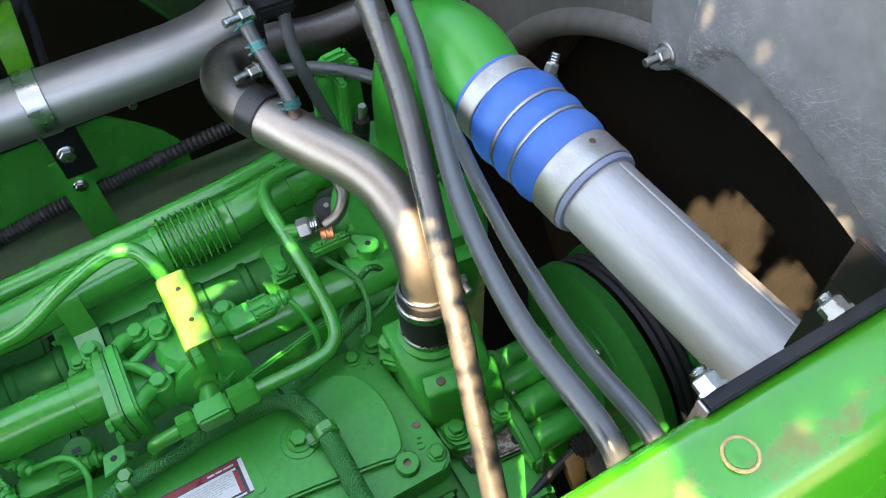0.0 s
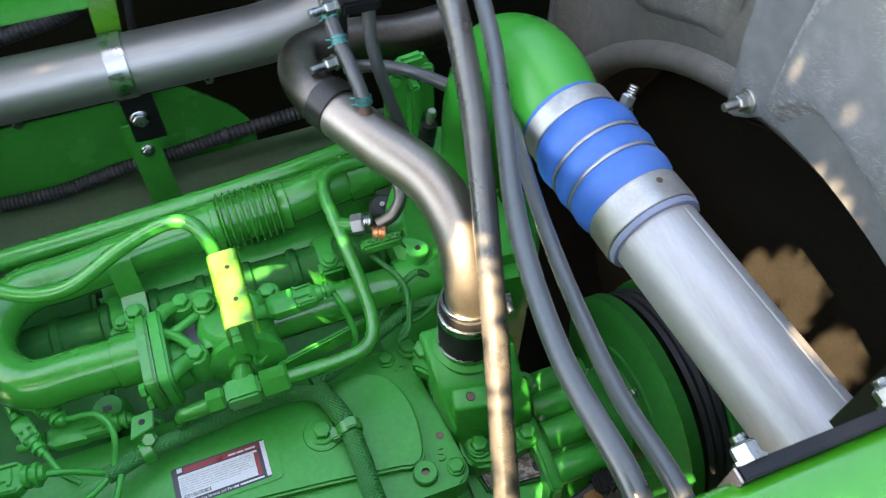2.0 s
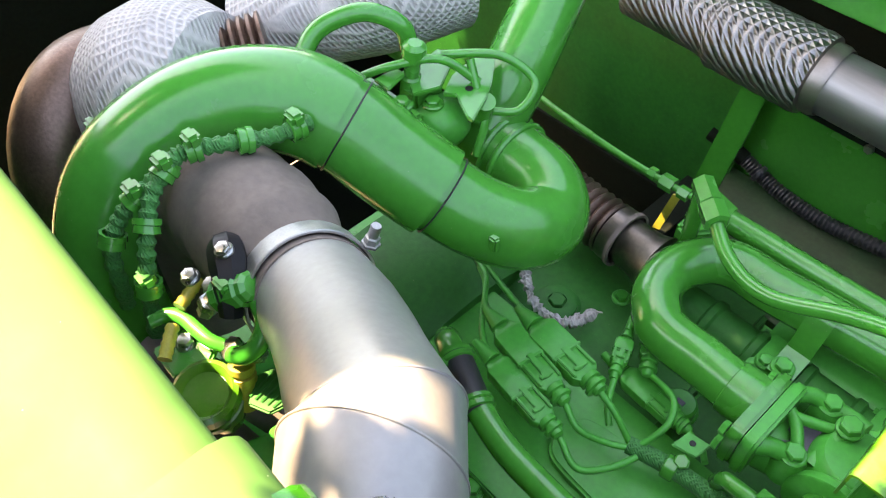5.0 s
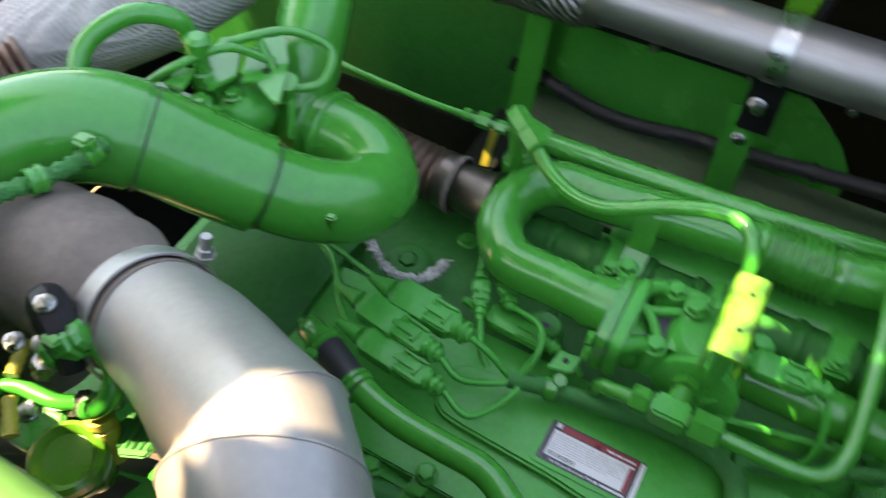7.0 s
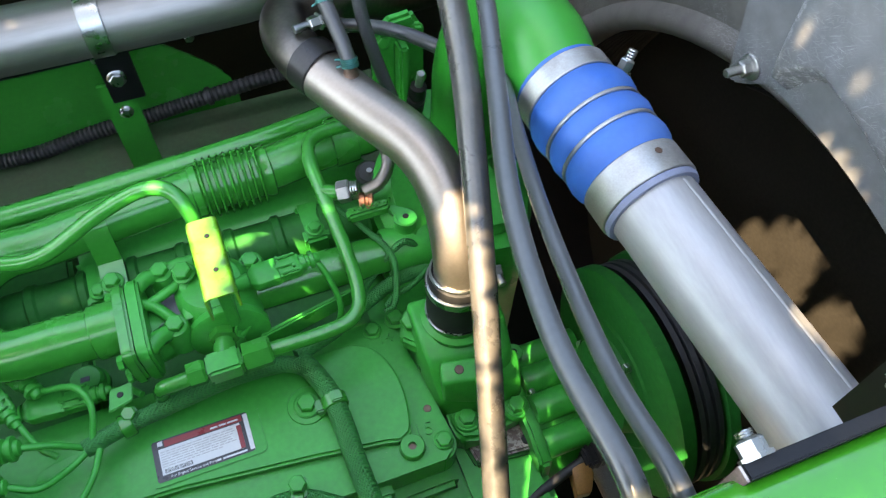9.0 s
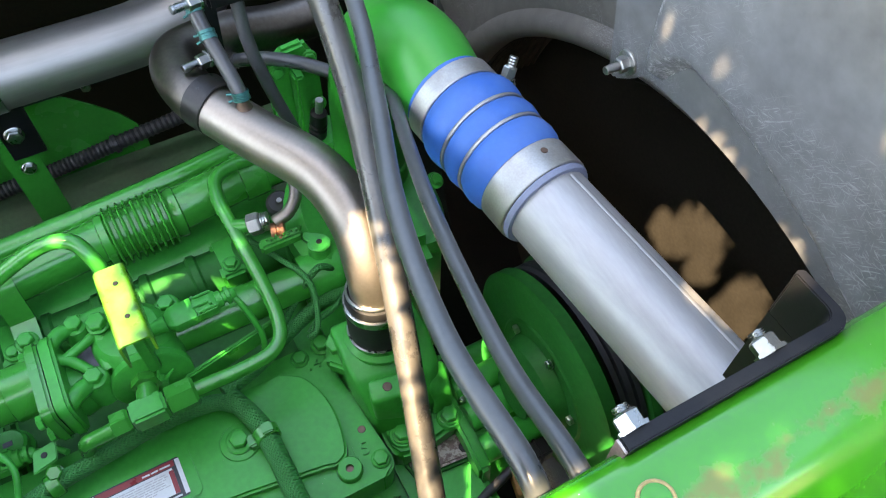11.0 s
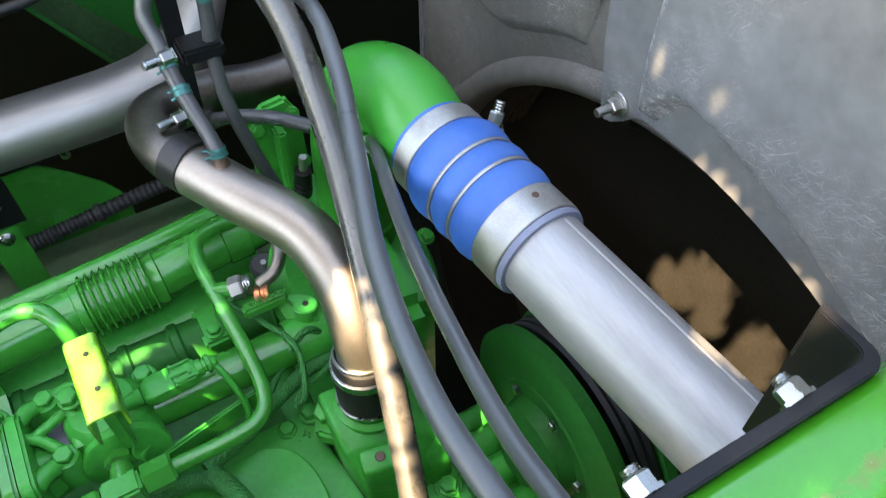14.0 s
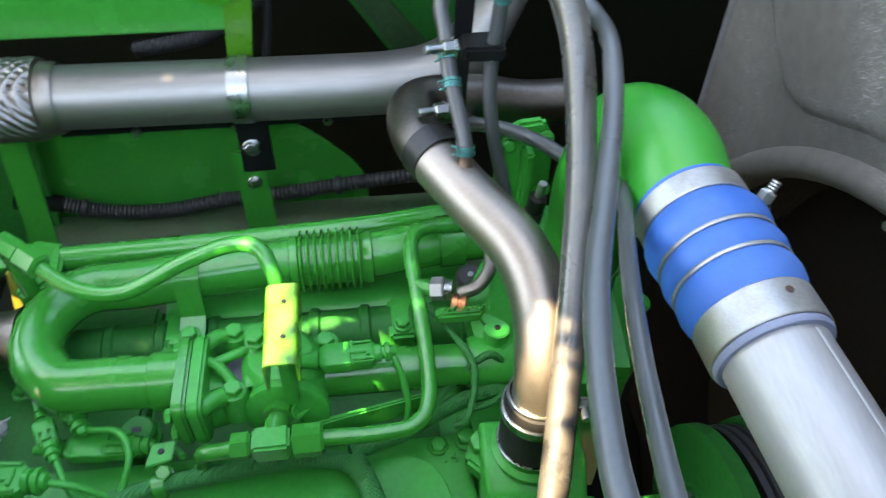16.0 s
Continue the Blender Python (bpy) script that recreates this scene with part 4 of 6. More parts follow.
ELB = [tuple(A0 + way * 0.01), tuple(A0), tuple(A0 - way * 0.02), (0.463, 0.118, 1.718), (0.458, 0.158, 1.713), (0.449, 0.192, 1.686), (0.438, 0.200, 1.63), (0.436, 0.202, 1.57), (0.435, 0.20, 1.46)]
part("elbow_pipe", sweep(curve_points(ELB, 8), 0.0432, 48), ELBOW, elbow)
part("foot_bead", torus((0.4355, 0.201, 1.51), (0, 0, 1), 0.0435, 0.003, 40, 8), ELBOW, elbow)

# ---- black hoses ----
H1 = [(0.19, 0.37, 2.03), (0.278, 0.298, 1.968), (0.326, 0.240, 1.897), (0.374, 0.183, 1.830), (0.382, 0.118, 1.745), (0.372, 0.048, 1.662), (0.352, -0.035, 1.592), (0.326, -0.128, 1.526), (0.297, -0.226, 1.463), (0.27, -0.31, 1.40)]
H2 = [(0.20, 0.46, 1.93), (0.30, 0.37, 1.875), (0.35, 0.31, 1.838), (0.385, 0.265, 1.815), (0.404, 0.205, 1.808), (0.403, 0.154, 1.812), (0.387, 0.081, 1.809), (0.360, -0.002, 1.808), (0.327, -0.101, 1.813), (0.307, -0.203, 1.823), (0.304, -0.290, 1.836), (0.303, -0.318, 1.820), (0.302, -0.37, 1.79)]
H3 = [(0.43, 0.14, 1.67), (0.418, 0.097, 1.706), (0.397, 0.024, 1.724), (0.378, -0.047, 1.741), (0.361, -0.128, 1.757), (0.343, -0.223, 1.785), (0.335, -0.295, 1.813), (0.333, -0.325, 1.805), (0.331, -0.37, 1.785)]
H4 = [(0.318, 0.335, 1.60), (0.36, 0.30, 1.615), (0.40, 0.25, 1.625), (0.46, 0.20, 1.60)]
for pts, r, lab in ((H1, 0.0130, "thick shiny black rubber hose hanging in a bow"), (H2, 0.0076, "dusty black rubber hose in a long bow"),
                    (H3, 0.0066, "thin dusty black rubber hose"), (H4, 0.008, "short dusty black rubber hose behind the elbow")):
    hose = thing("rubber_hose", lab, "hose", pts[-1], "black hoses")
    way_h = curve_points(pts, 10)
    part("hose_wall", sweep(way_h, r, 20), SHINY if pts is H1 else HOSE, hose)
    for e, f in ((0, 1), (-1, -2)):
        part("end_ferrule", lathe([(0, r), (0, r + 0.0016), (0.014, r + 0.0016), (0.014, r)], way_h[e], way_h[f] - way_h[e], 20, cap=False), ZINC, hose, "crimped metal end ferrule")

# ---- exhaust pipe along the back ----
exh = thing("exhaust_pipe", "dull steel exhaust pipe running along the back", "pipe", (0.05, 0.5, 1.5))
EX = [(-0.172, 0.5, 1.547), (0.0, 0.5, 1.545), (0.2, 0.5, 1.543), (0.26, 0.502, 1.544), (0.307, 0.506, 1.551), (0.345, 0.513, 1.572), (0.372, 0.526, 1.604), (0.399, 0.550, 1.640), (0.432, 0.595, 1.682), (0.480, 0.68, 1.79), (0.53, 0.76, 2.0)]
ex_way = curve_points(EX, 10)
part("pipe", sweep(ex_way, [0.0405 - 0.0065 * min(1, max(0, (k - 40) / 25)) for k in range(len(ex_way))], 40), EXHAUST, exh)
band_clamp((0.056, 0.5, 1.545), (1, 0, 0), 0.0410, 0.027, exh, ZINC, "band_clamp", "zinc strap with a rusty spot")
flex = thing("flexible_exhaust", "braided stainless flexible exhaust section", "pipe", (-0.25, 0.5, 1.5))
prof = [(0, 0.043), (0.008, 0.046), (0.02, 0.046), (0.022, 0.051)] + [(0.022 + 0.012 * k, 0.052 + (0.001 if k % 2 else 0)) for k in range(1, 12)] + [(0.165, 0.046), (0.18, 0.044), (0.30, 0.043)]
part("collar", lathe(prof[:4], (-0.165, 0.5, 1.547), (-1, 0, 0), 40, cap=False), STEEL, flex)
part("braid", lathe(prof[3:], (-0.165, 0.5, 1.547), (-1, 0, 0), 40), BRAID, flex)
brk = thing("exhaust_bracket", "flat black and green steel strap holding the exhaust", "bracket", (0.045, 0.53, 1.25))
part("upper_strap", prism(rect(0.036, 0.506, 0.080, 0.512), 1.40, 1.50, 0.001), BLACKP, brk, "black steel strap")
part("lower_strap", prism(rect(0.022, 0.513, 0.066, 0.519), 1.24, 1.43, 0.001), GREEN, brk)
hex_bolt((0.053, 0.506, 1.445), (0, -1, 0.2), brk, ZINC, 0.018, 0.010, 0.013)
hex_bolt((0.046, 0.513, 1.375), (0, -1, 0.2), brk, ZINC, 0.014, 0.008, 0.010)
rail = thing("pipe_rail", "black steel rail with bolts under the exhaust", "rail", (-0.05, 0.54, 1.47))
part("rail", prism(rect(-0.20, 0.53, 0.22, 0.56), 1.462, 1.472, 0.001), BLACKP, rail)
for x in (-0.10, 0.035, 0.16):
    hex_bolt((x, 0.53, 1.467), (0, -1, 0), rail, ZINC, 0.012, 0.008, 0.0)
post = thing("frame_post", "sunlit green flat steel post behind the exhaust", "post", (0.065, 0.55, 1.2))
part("post", prism([(0.028, 1.50), (0.062, 1.50), (0.069, 1.553), (0.084, 1.66), (0.048, 1.66), (0.037, 1.552)], 0.545, 0.552, 0.001, "y"), LIME, post)
part("lug", prism([(0.012, 1.80), (0.012, 1.651), (0.030, 1.644), (0.050, 1.644), (0.062, 1.649), (0.071, 1.659), (0.077, 1.675), (0.092, 1.755), (0.092, 1.80)], 0.5395, 0.5448, 0.001, "y"), BODY, post)
part("lug_hole", lathe([(0, 0.009), (0.0008, 0.008)], (0.049, 0.5392, 1.728), (0, -1, 0), 16), BLACKP, post)
beam = thing("frame_beam", "bright green folded steel cross beam", "beam", (0.0, 0.52, 1.8))
part("beam_face", prism([(0.50, 1.762), (0.505, 1.794), (0.53, 1.818), (0.60, 1.83), (0.60, 1.825), (0.535, 1.812), (0.511, 1.791), (0.506, 1.762)], -0.9, 0.46, 0, "x"), BODY, beam)
hex_bolt((0.129, 0.508, 1.803), (0, -0.65, 0.76), beam, ZINC, 0.019, 0.011, 0.015, 0.0, "bolt", "zinc plated hex bolt")
for bx in (0.112, 0.33):
    part("slot", prism([(bx - 0.016, 0.5125), (bx + 0.016, 0.5125), (bx + 0.016, 0.5225), (bx - 0.016, 0.5225)], 1.8045, 1.8165, 0.004), DARK, beam)
beam2 = thing("frame_beam", "green folded steel lower beam", "beam", (-0.3, 0.55, 1.62))
part("beam_web", prism([(0.5545, 1.60), (0.5545, 1.605), (0.575, 1.606), (0.575, 1.60)], -0.9, 0.045, 0, "x"), GREEN, beam2)
part("beam_face", prism([(0.55, 1.605), (0.552, 1.66), (0.57, 1.665), (0.57, 1.66), (0.557, 1.655), (0.555, 1.605)], -0.9, 0.045, 0, "x"), GREEN, beam2)
post2 = thing("frame_post", "green steel angle post at the rear of the bay", "post", (-0.3, 0.54, 1.2))
part("post", prism([(-0.288, 1.47), (-0.250, 1.46), (-0.300, 1.0), (-0.345, 1.0)], 0.535, 0.541, 0.001, "y"), GREEN, post2)
back = thing("back_panel", "flat green painted inner panel behind the exhaust", "panel", (-0.1, 0.68, 1.2))
part("sheet", prism([(-0.62, 1.20), (-0.60, 1.46), (0.05, 1.46), (0.098, 1.398), (0.125, 1.378), (0.158, 1.347), (0.185, 1.318), (0.203, 1.290), (0.210, 1.262), (0.210, 1.20)], 0.620, 0.624, 0.0, "y"), GREEN, back)
part("sheet", prism([(-1.2, 0.98), (-1.2, 1.50), (-0.27, 1.46), (-0.30, 1.11), (-0.46, 1.06), (-0.66, 1.015)], 0.60, 0.604, 0.0, "y"), SHADE_GREEN, back, "green sheet with the shade put into its paint")
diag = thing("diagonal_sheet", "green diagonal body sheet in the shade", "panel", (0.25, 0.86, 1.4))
part("sheet", prism([(0.196, 1.530), (0.352, 1.352), (0.42, 1.32), (0.42, 1.566), (0.38, 1.555), (0.254, 1.545)], 0.868, 0.872, 0.0, "y"), SHADE_GREEN, diag)
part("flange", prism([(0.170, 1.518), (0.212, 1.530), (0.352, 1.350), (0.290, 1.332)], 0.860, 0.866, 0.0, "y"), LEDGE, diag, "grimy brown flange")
part("edge_fold", sweep([(0.170, 0.858, 1.518), (0.290, 0.858, 1.332)], 0.004, 6), SHADE_GREEN, diag)
part("stay", prism(rect(0.40, 0.872, 0.44, 1.255), 1.40, 1.41, 0.001), SHADE_GREEN, diag)
duct = thing("dark_pipe", "dusty dark pipe running behind the beam", "pipe", (0.06, 0.72, 1.6))
part("pipe", sweep(curve_points([(-0.30, 0.72, 1.60), (-0.05, 0.72, 1.616), (0.062, 0.72, 1.622), (0.188, 0.72, 1.612), (0.307, 0.72, 1.627), (0.42, 0.735, 1.66)], 6), 0.021, 20), FRAME, duct)
part("cable", sweep(curve_points([(0.02, 0.70, 1.60), (0.14, 0.70, 1.585), (0.24, 0.70, 1.60), (0.33, 0.71, 1.64)], 6), 0.008, 10), RUBBER, duct)
band_clamp((0.26, 0.72, 1.6195), (1, 0, 0.1), 0.0212, 0.012, duct, ZINC)
ledge = thing("frame_ledge", "dirty steel chassis ledge under the back panel", "frame", (0.0, 0.6, 1.0))
part("ledge_lip", prism(rect(-0.32, 0.396, 0.45, 0.402), 1.18, 1.232, 0.001), LEDGE, ledge)
for lx in (-0.2, 0.0, 0.2):
    hex_bolt((lx, 0.47, 1.229), (0, -0.1, 1), ledge, LEDGE, 0.014, 0.008, 0.011)
part("ledge", prism([(0.40, 1.215), (0.52, 1.228), (0.60, 1.232), (0.619, 1.236), (0.619, 1.0), (0.40, 1.0)], -0.32, 0.45, 0.004, "x"), LEDGE, ledge)
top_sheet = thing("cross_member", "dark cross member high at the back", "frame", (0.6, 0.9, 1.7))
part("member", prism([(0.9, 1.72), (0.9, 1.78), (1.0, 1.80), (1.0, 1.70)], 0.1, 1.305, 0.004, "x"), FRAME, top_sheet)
web = thing("frame_web", "dark frame web beside the engine", "frame", (-0.45, 0.47, 0.9))
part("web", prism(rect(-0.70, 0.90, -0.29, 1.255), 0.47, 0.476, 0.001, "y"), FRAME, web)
# Yellow paint stands in for sun on this thin sheet edge.
part("edge_strip", prism([(-0.271, 1.312), (-0.259, 1.316), (-0.243, 1.396), (-0.255, 1.392)], 0.35, 0.353, 0, "y"), YELLOW, web, "sheet edge painted yellow for the sun on it")
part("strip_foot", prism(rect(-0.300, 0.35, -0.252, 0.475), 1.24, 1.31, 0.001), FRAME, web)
# corrugated conduit
cond = thing("corrugated_conduit", "black corrugated plastic conduit lying on the ledge", "conduit", (0.0, 0.6, 1.25))
cp = curve_points([(-0.275, 0.60, 1.278), (-0.203, 0.60, 1.255), (-0.115, 0.60, 1.250), (-0.022, 0.60, 1.264), (0.07, 0.60, 1.270), (0.162, 0.60, 1.280), (0.274, 0.60, 1.290), (0.36, 0.60, 1.29)], 26)
part("conduit", sweep(cp, [0.0125 if k % 2 else 0.0104 for k in range(len(cp))], 14), RUBBER, cond)
for k in (12, 96, 130, 168):
    band_clamp(cp[k], cp[k + 1] - cp[k], 0.0125, 0.008, cond, RUBBER, "tie")
part("taped_end", sweep([(-0.34, 0.60, 1.29), (-0.30, 0.60, 1.285), (-0.272, 0.60, 1.277)], 0.013, 14), FRAME, cond)

hang = thing("corrugated_conduit", "black corrugated plastic conduit hanging from the beam", "conduit", (0.1, 0.62, 1.6))
HANG = [(0.20, 0.61, 1.80), (0.178, 0.62, 1.702), (0.160, 0.62, 1.688), (0.125, 0.62, 1.656), (0.095, 0.62, 1.625), (0.06, 0.62, 1.59), (0.0, 0.625, 1.55), (-0.10, 0.63, 1.53)]
HANG2 = [(0.120, 0.625, 1.65), (0.095, 0.62, 1.622), (0.088, 0.62, 1.569), (0.078, 0.62, 1.51), (0.07, 0.61, 1.42)]
hp = curve_points(HANG, 30)
part("conduit", sweep(hp, [0.0120 if k % 2 else 0.0098 for k in range(len(hp))], 14), RUBBER, hang)
part("cable", sweep(curve_points(HANG2, 8), 0.006, 10), RUBBER, hang)
part("tie", torus(hp[40], hp[41] - hp[40], 0.0125, 0.0022, 16, 6), BLACKP, hang)

# ---- pipes along the engine ----
upper = thing("coolant_pipe", "straight green painted pipe along the engine", "pipe", (0.05, 0.31, 1.42))
part("pipe", sweep(curve_points([(-0.165, 0.302, 1.46), (0.05, 0.31, 1.46), (0.22, 0.322, 1.46), (0.34, 0.338, 1.46)], 6), 0.0142, 20), GREEN, upper)
part("end_bracket", prism([(-0.188, 0.325), (-0.150, 0.315), (-0.145, 0.27), (-0.172, 0.235), (-0.188, 0.24)], 1.40, 1.475, 0.004), GREEN, upper)
part("side_face", prism([(0.20, 1.20), (0.20, 1.385), (0.225, 1.412), (0.262, 1.420), (0.30, 1.405), (0.305, 1.20)], -0.04, 0.33, 0.004, "x"), CAST, cooler, "cast side face below the pipes")
upipe = thing("hairpin_pipe", "green painted hairpin pipe with a bellows section", "pipe", (0.0, 0.2, 1.42))
U = [(0.34, 0.280, 1.47), (0.27, 0.275, 1.468), (0.20, 0.268, 1.465), (0.12, 0.266, 1.465), (0.03, 0.258, 1.466), (-0.06, 0.246, 1.468)] + \
    [(-0.092 - 0.058 * math.sin(radians(a)), 0.178 + 0.066 * math.cos(radians(a)), 1.470) for a in (10, 40, 70, 95, 120, 150, 170)] + [(-0.06, 0.111, 1.472), (-0.02, 0.109, 1.472), (0.012, 0.109, 1.472)]
part("pipe", sweep(curve_points(U, 8), 0.0272, 32), GREEN, upipe)
prof = []
for k in range(9):
    h = k * 0.0083
    prof += [(h, 0.0295), (h + 0.0004, 0.0345), (h + 0.0011, 0.0368), (h + 0.0024, 0.0378), (h + 0.0037, 0.0368), (h + 0.0044, 0.0345), (h + 0.0048, 0.0295)]
part("bellows", lathe([(-0.012, 0.0285), (-0.010, 0.032), (-0.002, 0.032)] + prof + [(0.076, 0.032), (0.083, 0.032), (0.085, 0.0285)], (0.123, 0.2655, 1.463), (1, 0.02, 0), 40), GREEN, upipe)
part("joint_sleeve", lathe([(0, 0.0285), (0.001, 0.0296), (0.030, 0.0296), (0.031, 0.0285)], (-0.022, 0.109, 1.472), (1, 0, 0), 32), GREEN, upipe)
part("end_collar", lathe([(0, 0.0285), (0.001, 0.031), (0.03, 0.031), (0.031, 0.0285)], (0.285, 0.277, 1.469), (1, 0.05, 0), 32), GREEN, upipe)
part("strap_leg", prism([(0.252, 1.4975), (0.238, 1.493), (0.227, 1.482), (0.216, 1.44), (0.200, 1.436), (0.178, 1.436), (0.178, 1.432), (0.203, 1.432), (0.220, 1.436), (0.231, 1.479), (0.240, 1.489), (0.252, 1.4935)], -0.014, 0.014, 0, "x"), GREEN, upipe)
hex_bolt((-0.002, 0.19, 1.436), (0, 0, 1), upipe, CAST, 0.0165, 0.010, 0.013)

# valve between the hairpin pipe and the lower pipe
valve = thing("gas_valve", "green painted cast gas valve with bolted flanges", "valve", (0.08, 0.1, 1.42))
plate_outline = arc(0.060, 1.454, 0.014, 180, 270, 4) + arc(0.132, 1.452, 0.014, 270, 360, 4) + arc(0.130, 1.492, 0.014, 0, 90, 4) + arc(0.060, 1.494, 0.014, 90, 180, 4)
part("pipe_flange", prism(plate_outline, 0.0075, 0.0205, 0.003, "x"), GREEN, valve)
part("body_flange", prism(plate_outline, 0.0215, 0.0355, 0.003, "x"), CAST, valve)
for y, z in ((0.056, 1.488), (0.132, 1.489), (0.056, 1.458)):
    hex_bolt((0.0075, y, z), (-1, 0, 0), valve, CAST, 0.014, 0.008, 0.0)
part("neck", lathe([(0.0, 0.030), (0.02, 0.027), (0.04, 0.028), (0.065, 0.036)], (0.034, 0.098, 1.448), (1, 0.06, 0), 28), CAST, valve)
part("gasket_face", prism(rect(0.042, 0.086, 0.078, 0.128), 1.470, 1.4755, 0.001), GASKET, valve, "grey gasket face in the window")
for way_w, thick in (([(0.030, 0.137, 1.488), (0.042, 0.148, 1.486), (0.058, 0.153, 1.478)], 0.0085), ([(0.030, 0.062, 1.486), (0.044, 0.074, 1.484), (0.062, 0.083, 1.476)], 0.0095),
                     ([(0.030, 0.118, 1.490), (0.046, 0.108, 1.488), (0.062, 0.088, 1.482)], 0.0060), ([(0.038, 0.112, 1.489), (0.060, 0.122, 1.488), (0.083, 0.134, 1.486)], 0.0055),
                     ([(0.083, 0.134, 1.484), (0.080, 0.110, 1.480), (0.078, 0.085, 1.476)], 0.0110), ([(0.058, 0.153, 1.478), (0.075, 0.158, 1.478), (0.095, 0.155, 1.480)], 0.0090)):
    part("web", sweep(curve_points(way_w, 5), thick, 10), CAST, valve, angle=60)
part("upper_body", lathe([(-0.045, 0.030), (-0.03, 0.041), (0.0, 0.044), (0.022, 0.041), (0.031, 0.032), (0.033, 0.012)], (0.108, 0.112, 1.462), (-0.05, 0.1, 1), 36), CAST, valve)
for x, y in ((0.058, 0.153), (0.061, 0.082), (0.152, 0.132)):
    part("lug", lathe([(0, 0.016), (0.030, 0.0145), (0.034, 0.013)], (x, y, 1.448), (0, 0, 1), 20), CAST, valve)
    hex_bolt((x, y, 1.482), (0, 0, 1), valve, CAST, 0.0165, 0.010, 0.013)
hex_bolt((0.083, 0.133, 1.496), (-0.1, 0.0, 1), valve, CAST, 0.0185, 0.011, 0.0125)
part("valve_drum", lathe([(-0.075, 0.034), (-0.066, 0.038), (-0.012, 0.039), (-0.008, 0.0425), (0.0, 0.0425), (0.002, 0.040), (0.003, 0.014), (0.012, 0.013)], (0.111, 0.066, 1.458), (-0.06, -0.96, 0.12), 44), CAST, valve)
for a in (20, 65, 115, 160):
    c, sn = math.cos(radians(a)), math.sin(radians(a))
    part("drum_web", sweep([(0.111 + 0.012 * c, 0.058, 1.460 + 0.012 * sn), (0.111 + 0.024 * c, 0.063, 1.460 + 0.024 * sn)], [0.003, 0.001], 6), CAST, valve)
mount = thing("mounting_bracket", "sunlit yellow-green painted channel bracket with two holes", "bracket", (0.12, 0.09, 1.52))
ch = [(0.1025, 1.536), (0.1025, 1.568)] + arc(0.1095, 1.569, 0.007, 180, 90, 6) + arc(0.1290, 1.5705, 0.0055, 90, 0, 5) + [(0.1345, 1.548), (0.132, 1.548)] + \
    arc(0.1290, 1.5705, 0.003, 0, 90, 4) + arc(0.1095, 1.569, 0.0045, 90, 180, 5) + [(0.105, 1.536)]
bm = prism(ch, 0.043, 0.136, 0.0, "y")
bmesh.ops.recalc_face_normals(bm, faces=bm.faces)
part("channel", bm, LIME, mount)
part("stem", prism(rect(0.114, 0.055, 0.126, 0.09), 1.49, 1.57, 0.002), CAST, mount)
for y in (0.114, 0.073):
    part("hole", lathe([(0, 0.0027), (0.0005, 0.0024)], (0.121, y, 1.5762), (0, 0, 1), 14), BLACKP, mount)
low = thing("gas_outlet_pipe", "green painted pipe from the valve to the outlet housing", "pipe", (0.25, 0.113, 1.42))
part("pipe", sweep([(0.13, 0.114, 1.45), (0.31, 0.113, 1.45)], 0.0235, 28), GREEN, low)
part("pipe_neck", sweep([(0.300, 0.113, 1.45), (0.306, 0.113, 1.45), (0.345, 0.112, 1.45), (0.40, 0.11, 1.44)], [0.027, 0.029, 0.029, 0.029], 28), CAST, low)
part("boss", lathe([(0, 0.0165), (0.008, 0.0135), (0.020, 0.0125), (0.0225, 0.0130), (0.0235, 0.0115)], (0.330, 0.122, 1.470), (0, 0.1, 1), 22), CAST, low)
part("boss_ear", prism(arc(0.331, 0.123, 0.0125, 150, 410, 14) + arc(0.321, 0.139, 0.006, 40, 170, 5), 1.486, 1.4946, 0.002), CAST, low, angle=60)
part("boss_hole", lathe([(0, 0.0036), (0.0006, 0.0031)], (0.331, 0.124, 1.4948), (0, 0, 1), 14), BLACKP, low)
part("fin", prism([(0.14, 0.055), (0.25, 0.078), (0.25, 0.083), (0.14, 0.062)], 1.42, 1.45, 0.002), CAST, low)

# thin pressure tubes
tubeA = thing("pressure_tube", "thin bent green tube with a hex fitting", "tube", (-0.15, 0.235, 1.5))
TA = [(-0.150, 0.228, 1.543), (-0.098, 0.192, 1.530), (-0.045, 0.178, 1.534), (0.022, 0.186, 1.564), (0.070, 0.186, 1.583), (0.098, 0.172, 1.588), (0.110, 0.152, 1.570), (0.112, 0.146, 1.545), (0.112, 0.145, 1.50)]
part("tube", sweep(curve_points(TA, 8), 0.0083, 16), GREEN, tubeA)
dA = Vector((0.058, -0.042, -0.010)).normalized()
part("hex_nut", lathe([(0, 0.0135), (0.001, 0.0150), (0.024, 0.0150), (0.027, 0.011)], Vector((-0.150, 0.228, 1.543)) - dA * 0.004, dA, 6), GREEN, tubeA, angle=25)
part("hex_body", lathe([(0, 0.012), (0.001, 0.0130), (0.030, 0.0130), (0.031, 0.012)], Vector((-0.150, 0.228, 1.543)) - dA * 0.036, dA, 6), GREEN, tubeA, angle=25)
part("elbow_leg", sweep([(-0.172, 0.246, 1.546), (-0.172, 0.246, 1.46)], 0.010, 12), GREEN, tubeA)
part("end_nut", lathe([(0, 0.012), (0.001, 0.0135), (0.020, 0.0135), (0.022, 0.012)], (0.112, 0.145, 1.516), (0, 0, 1), 6), GREEN, tubeA, angle=25)
tubeB = thing("pressure_tube", "thin bent green tube with hex nuts and a tee", "tube", (0.25, 0.1, 1.48))
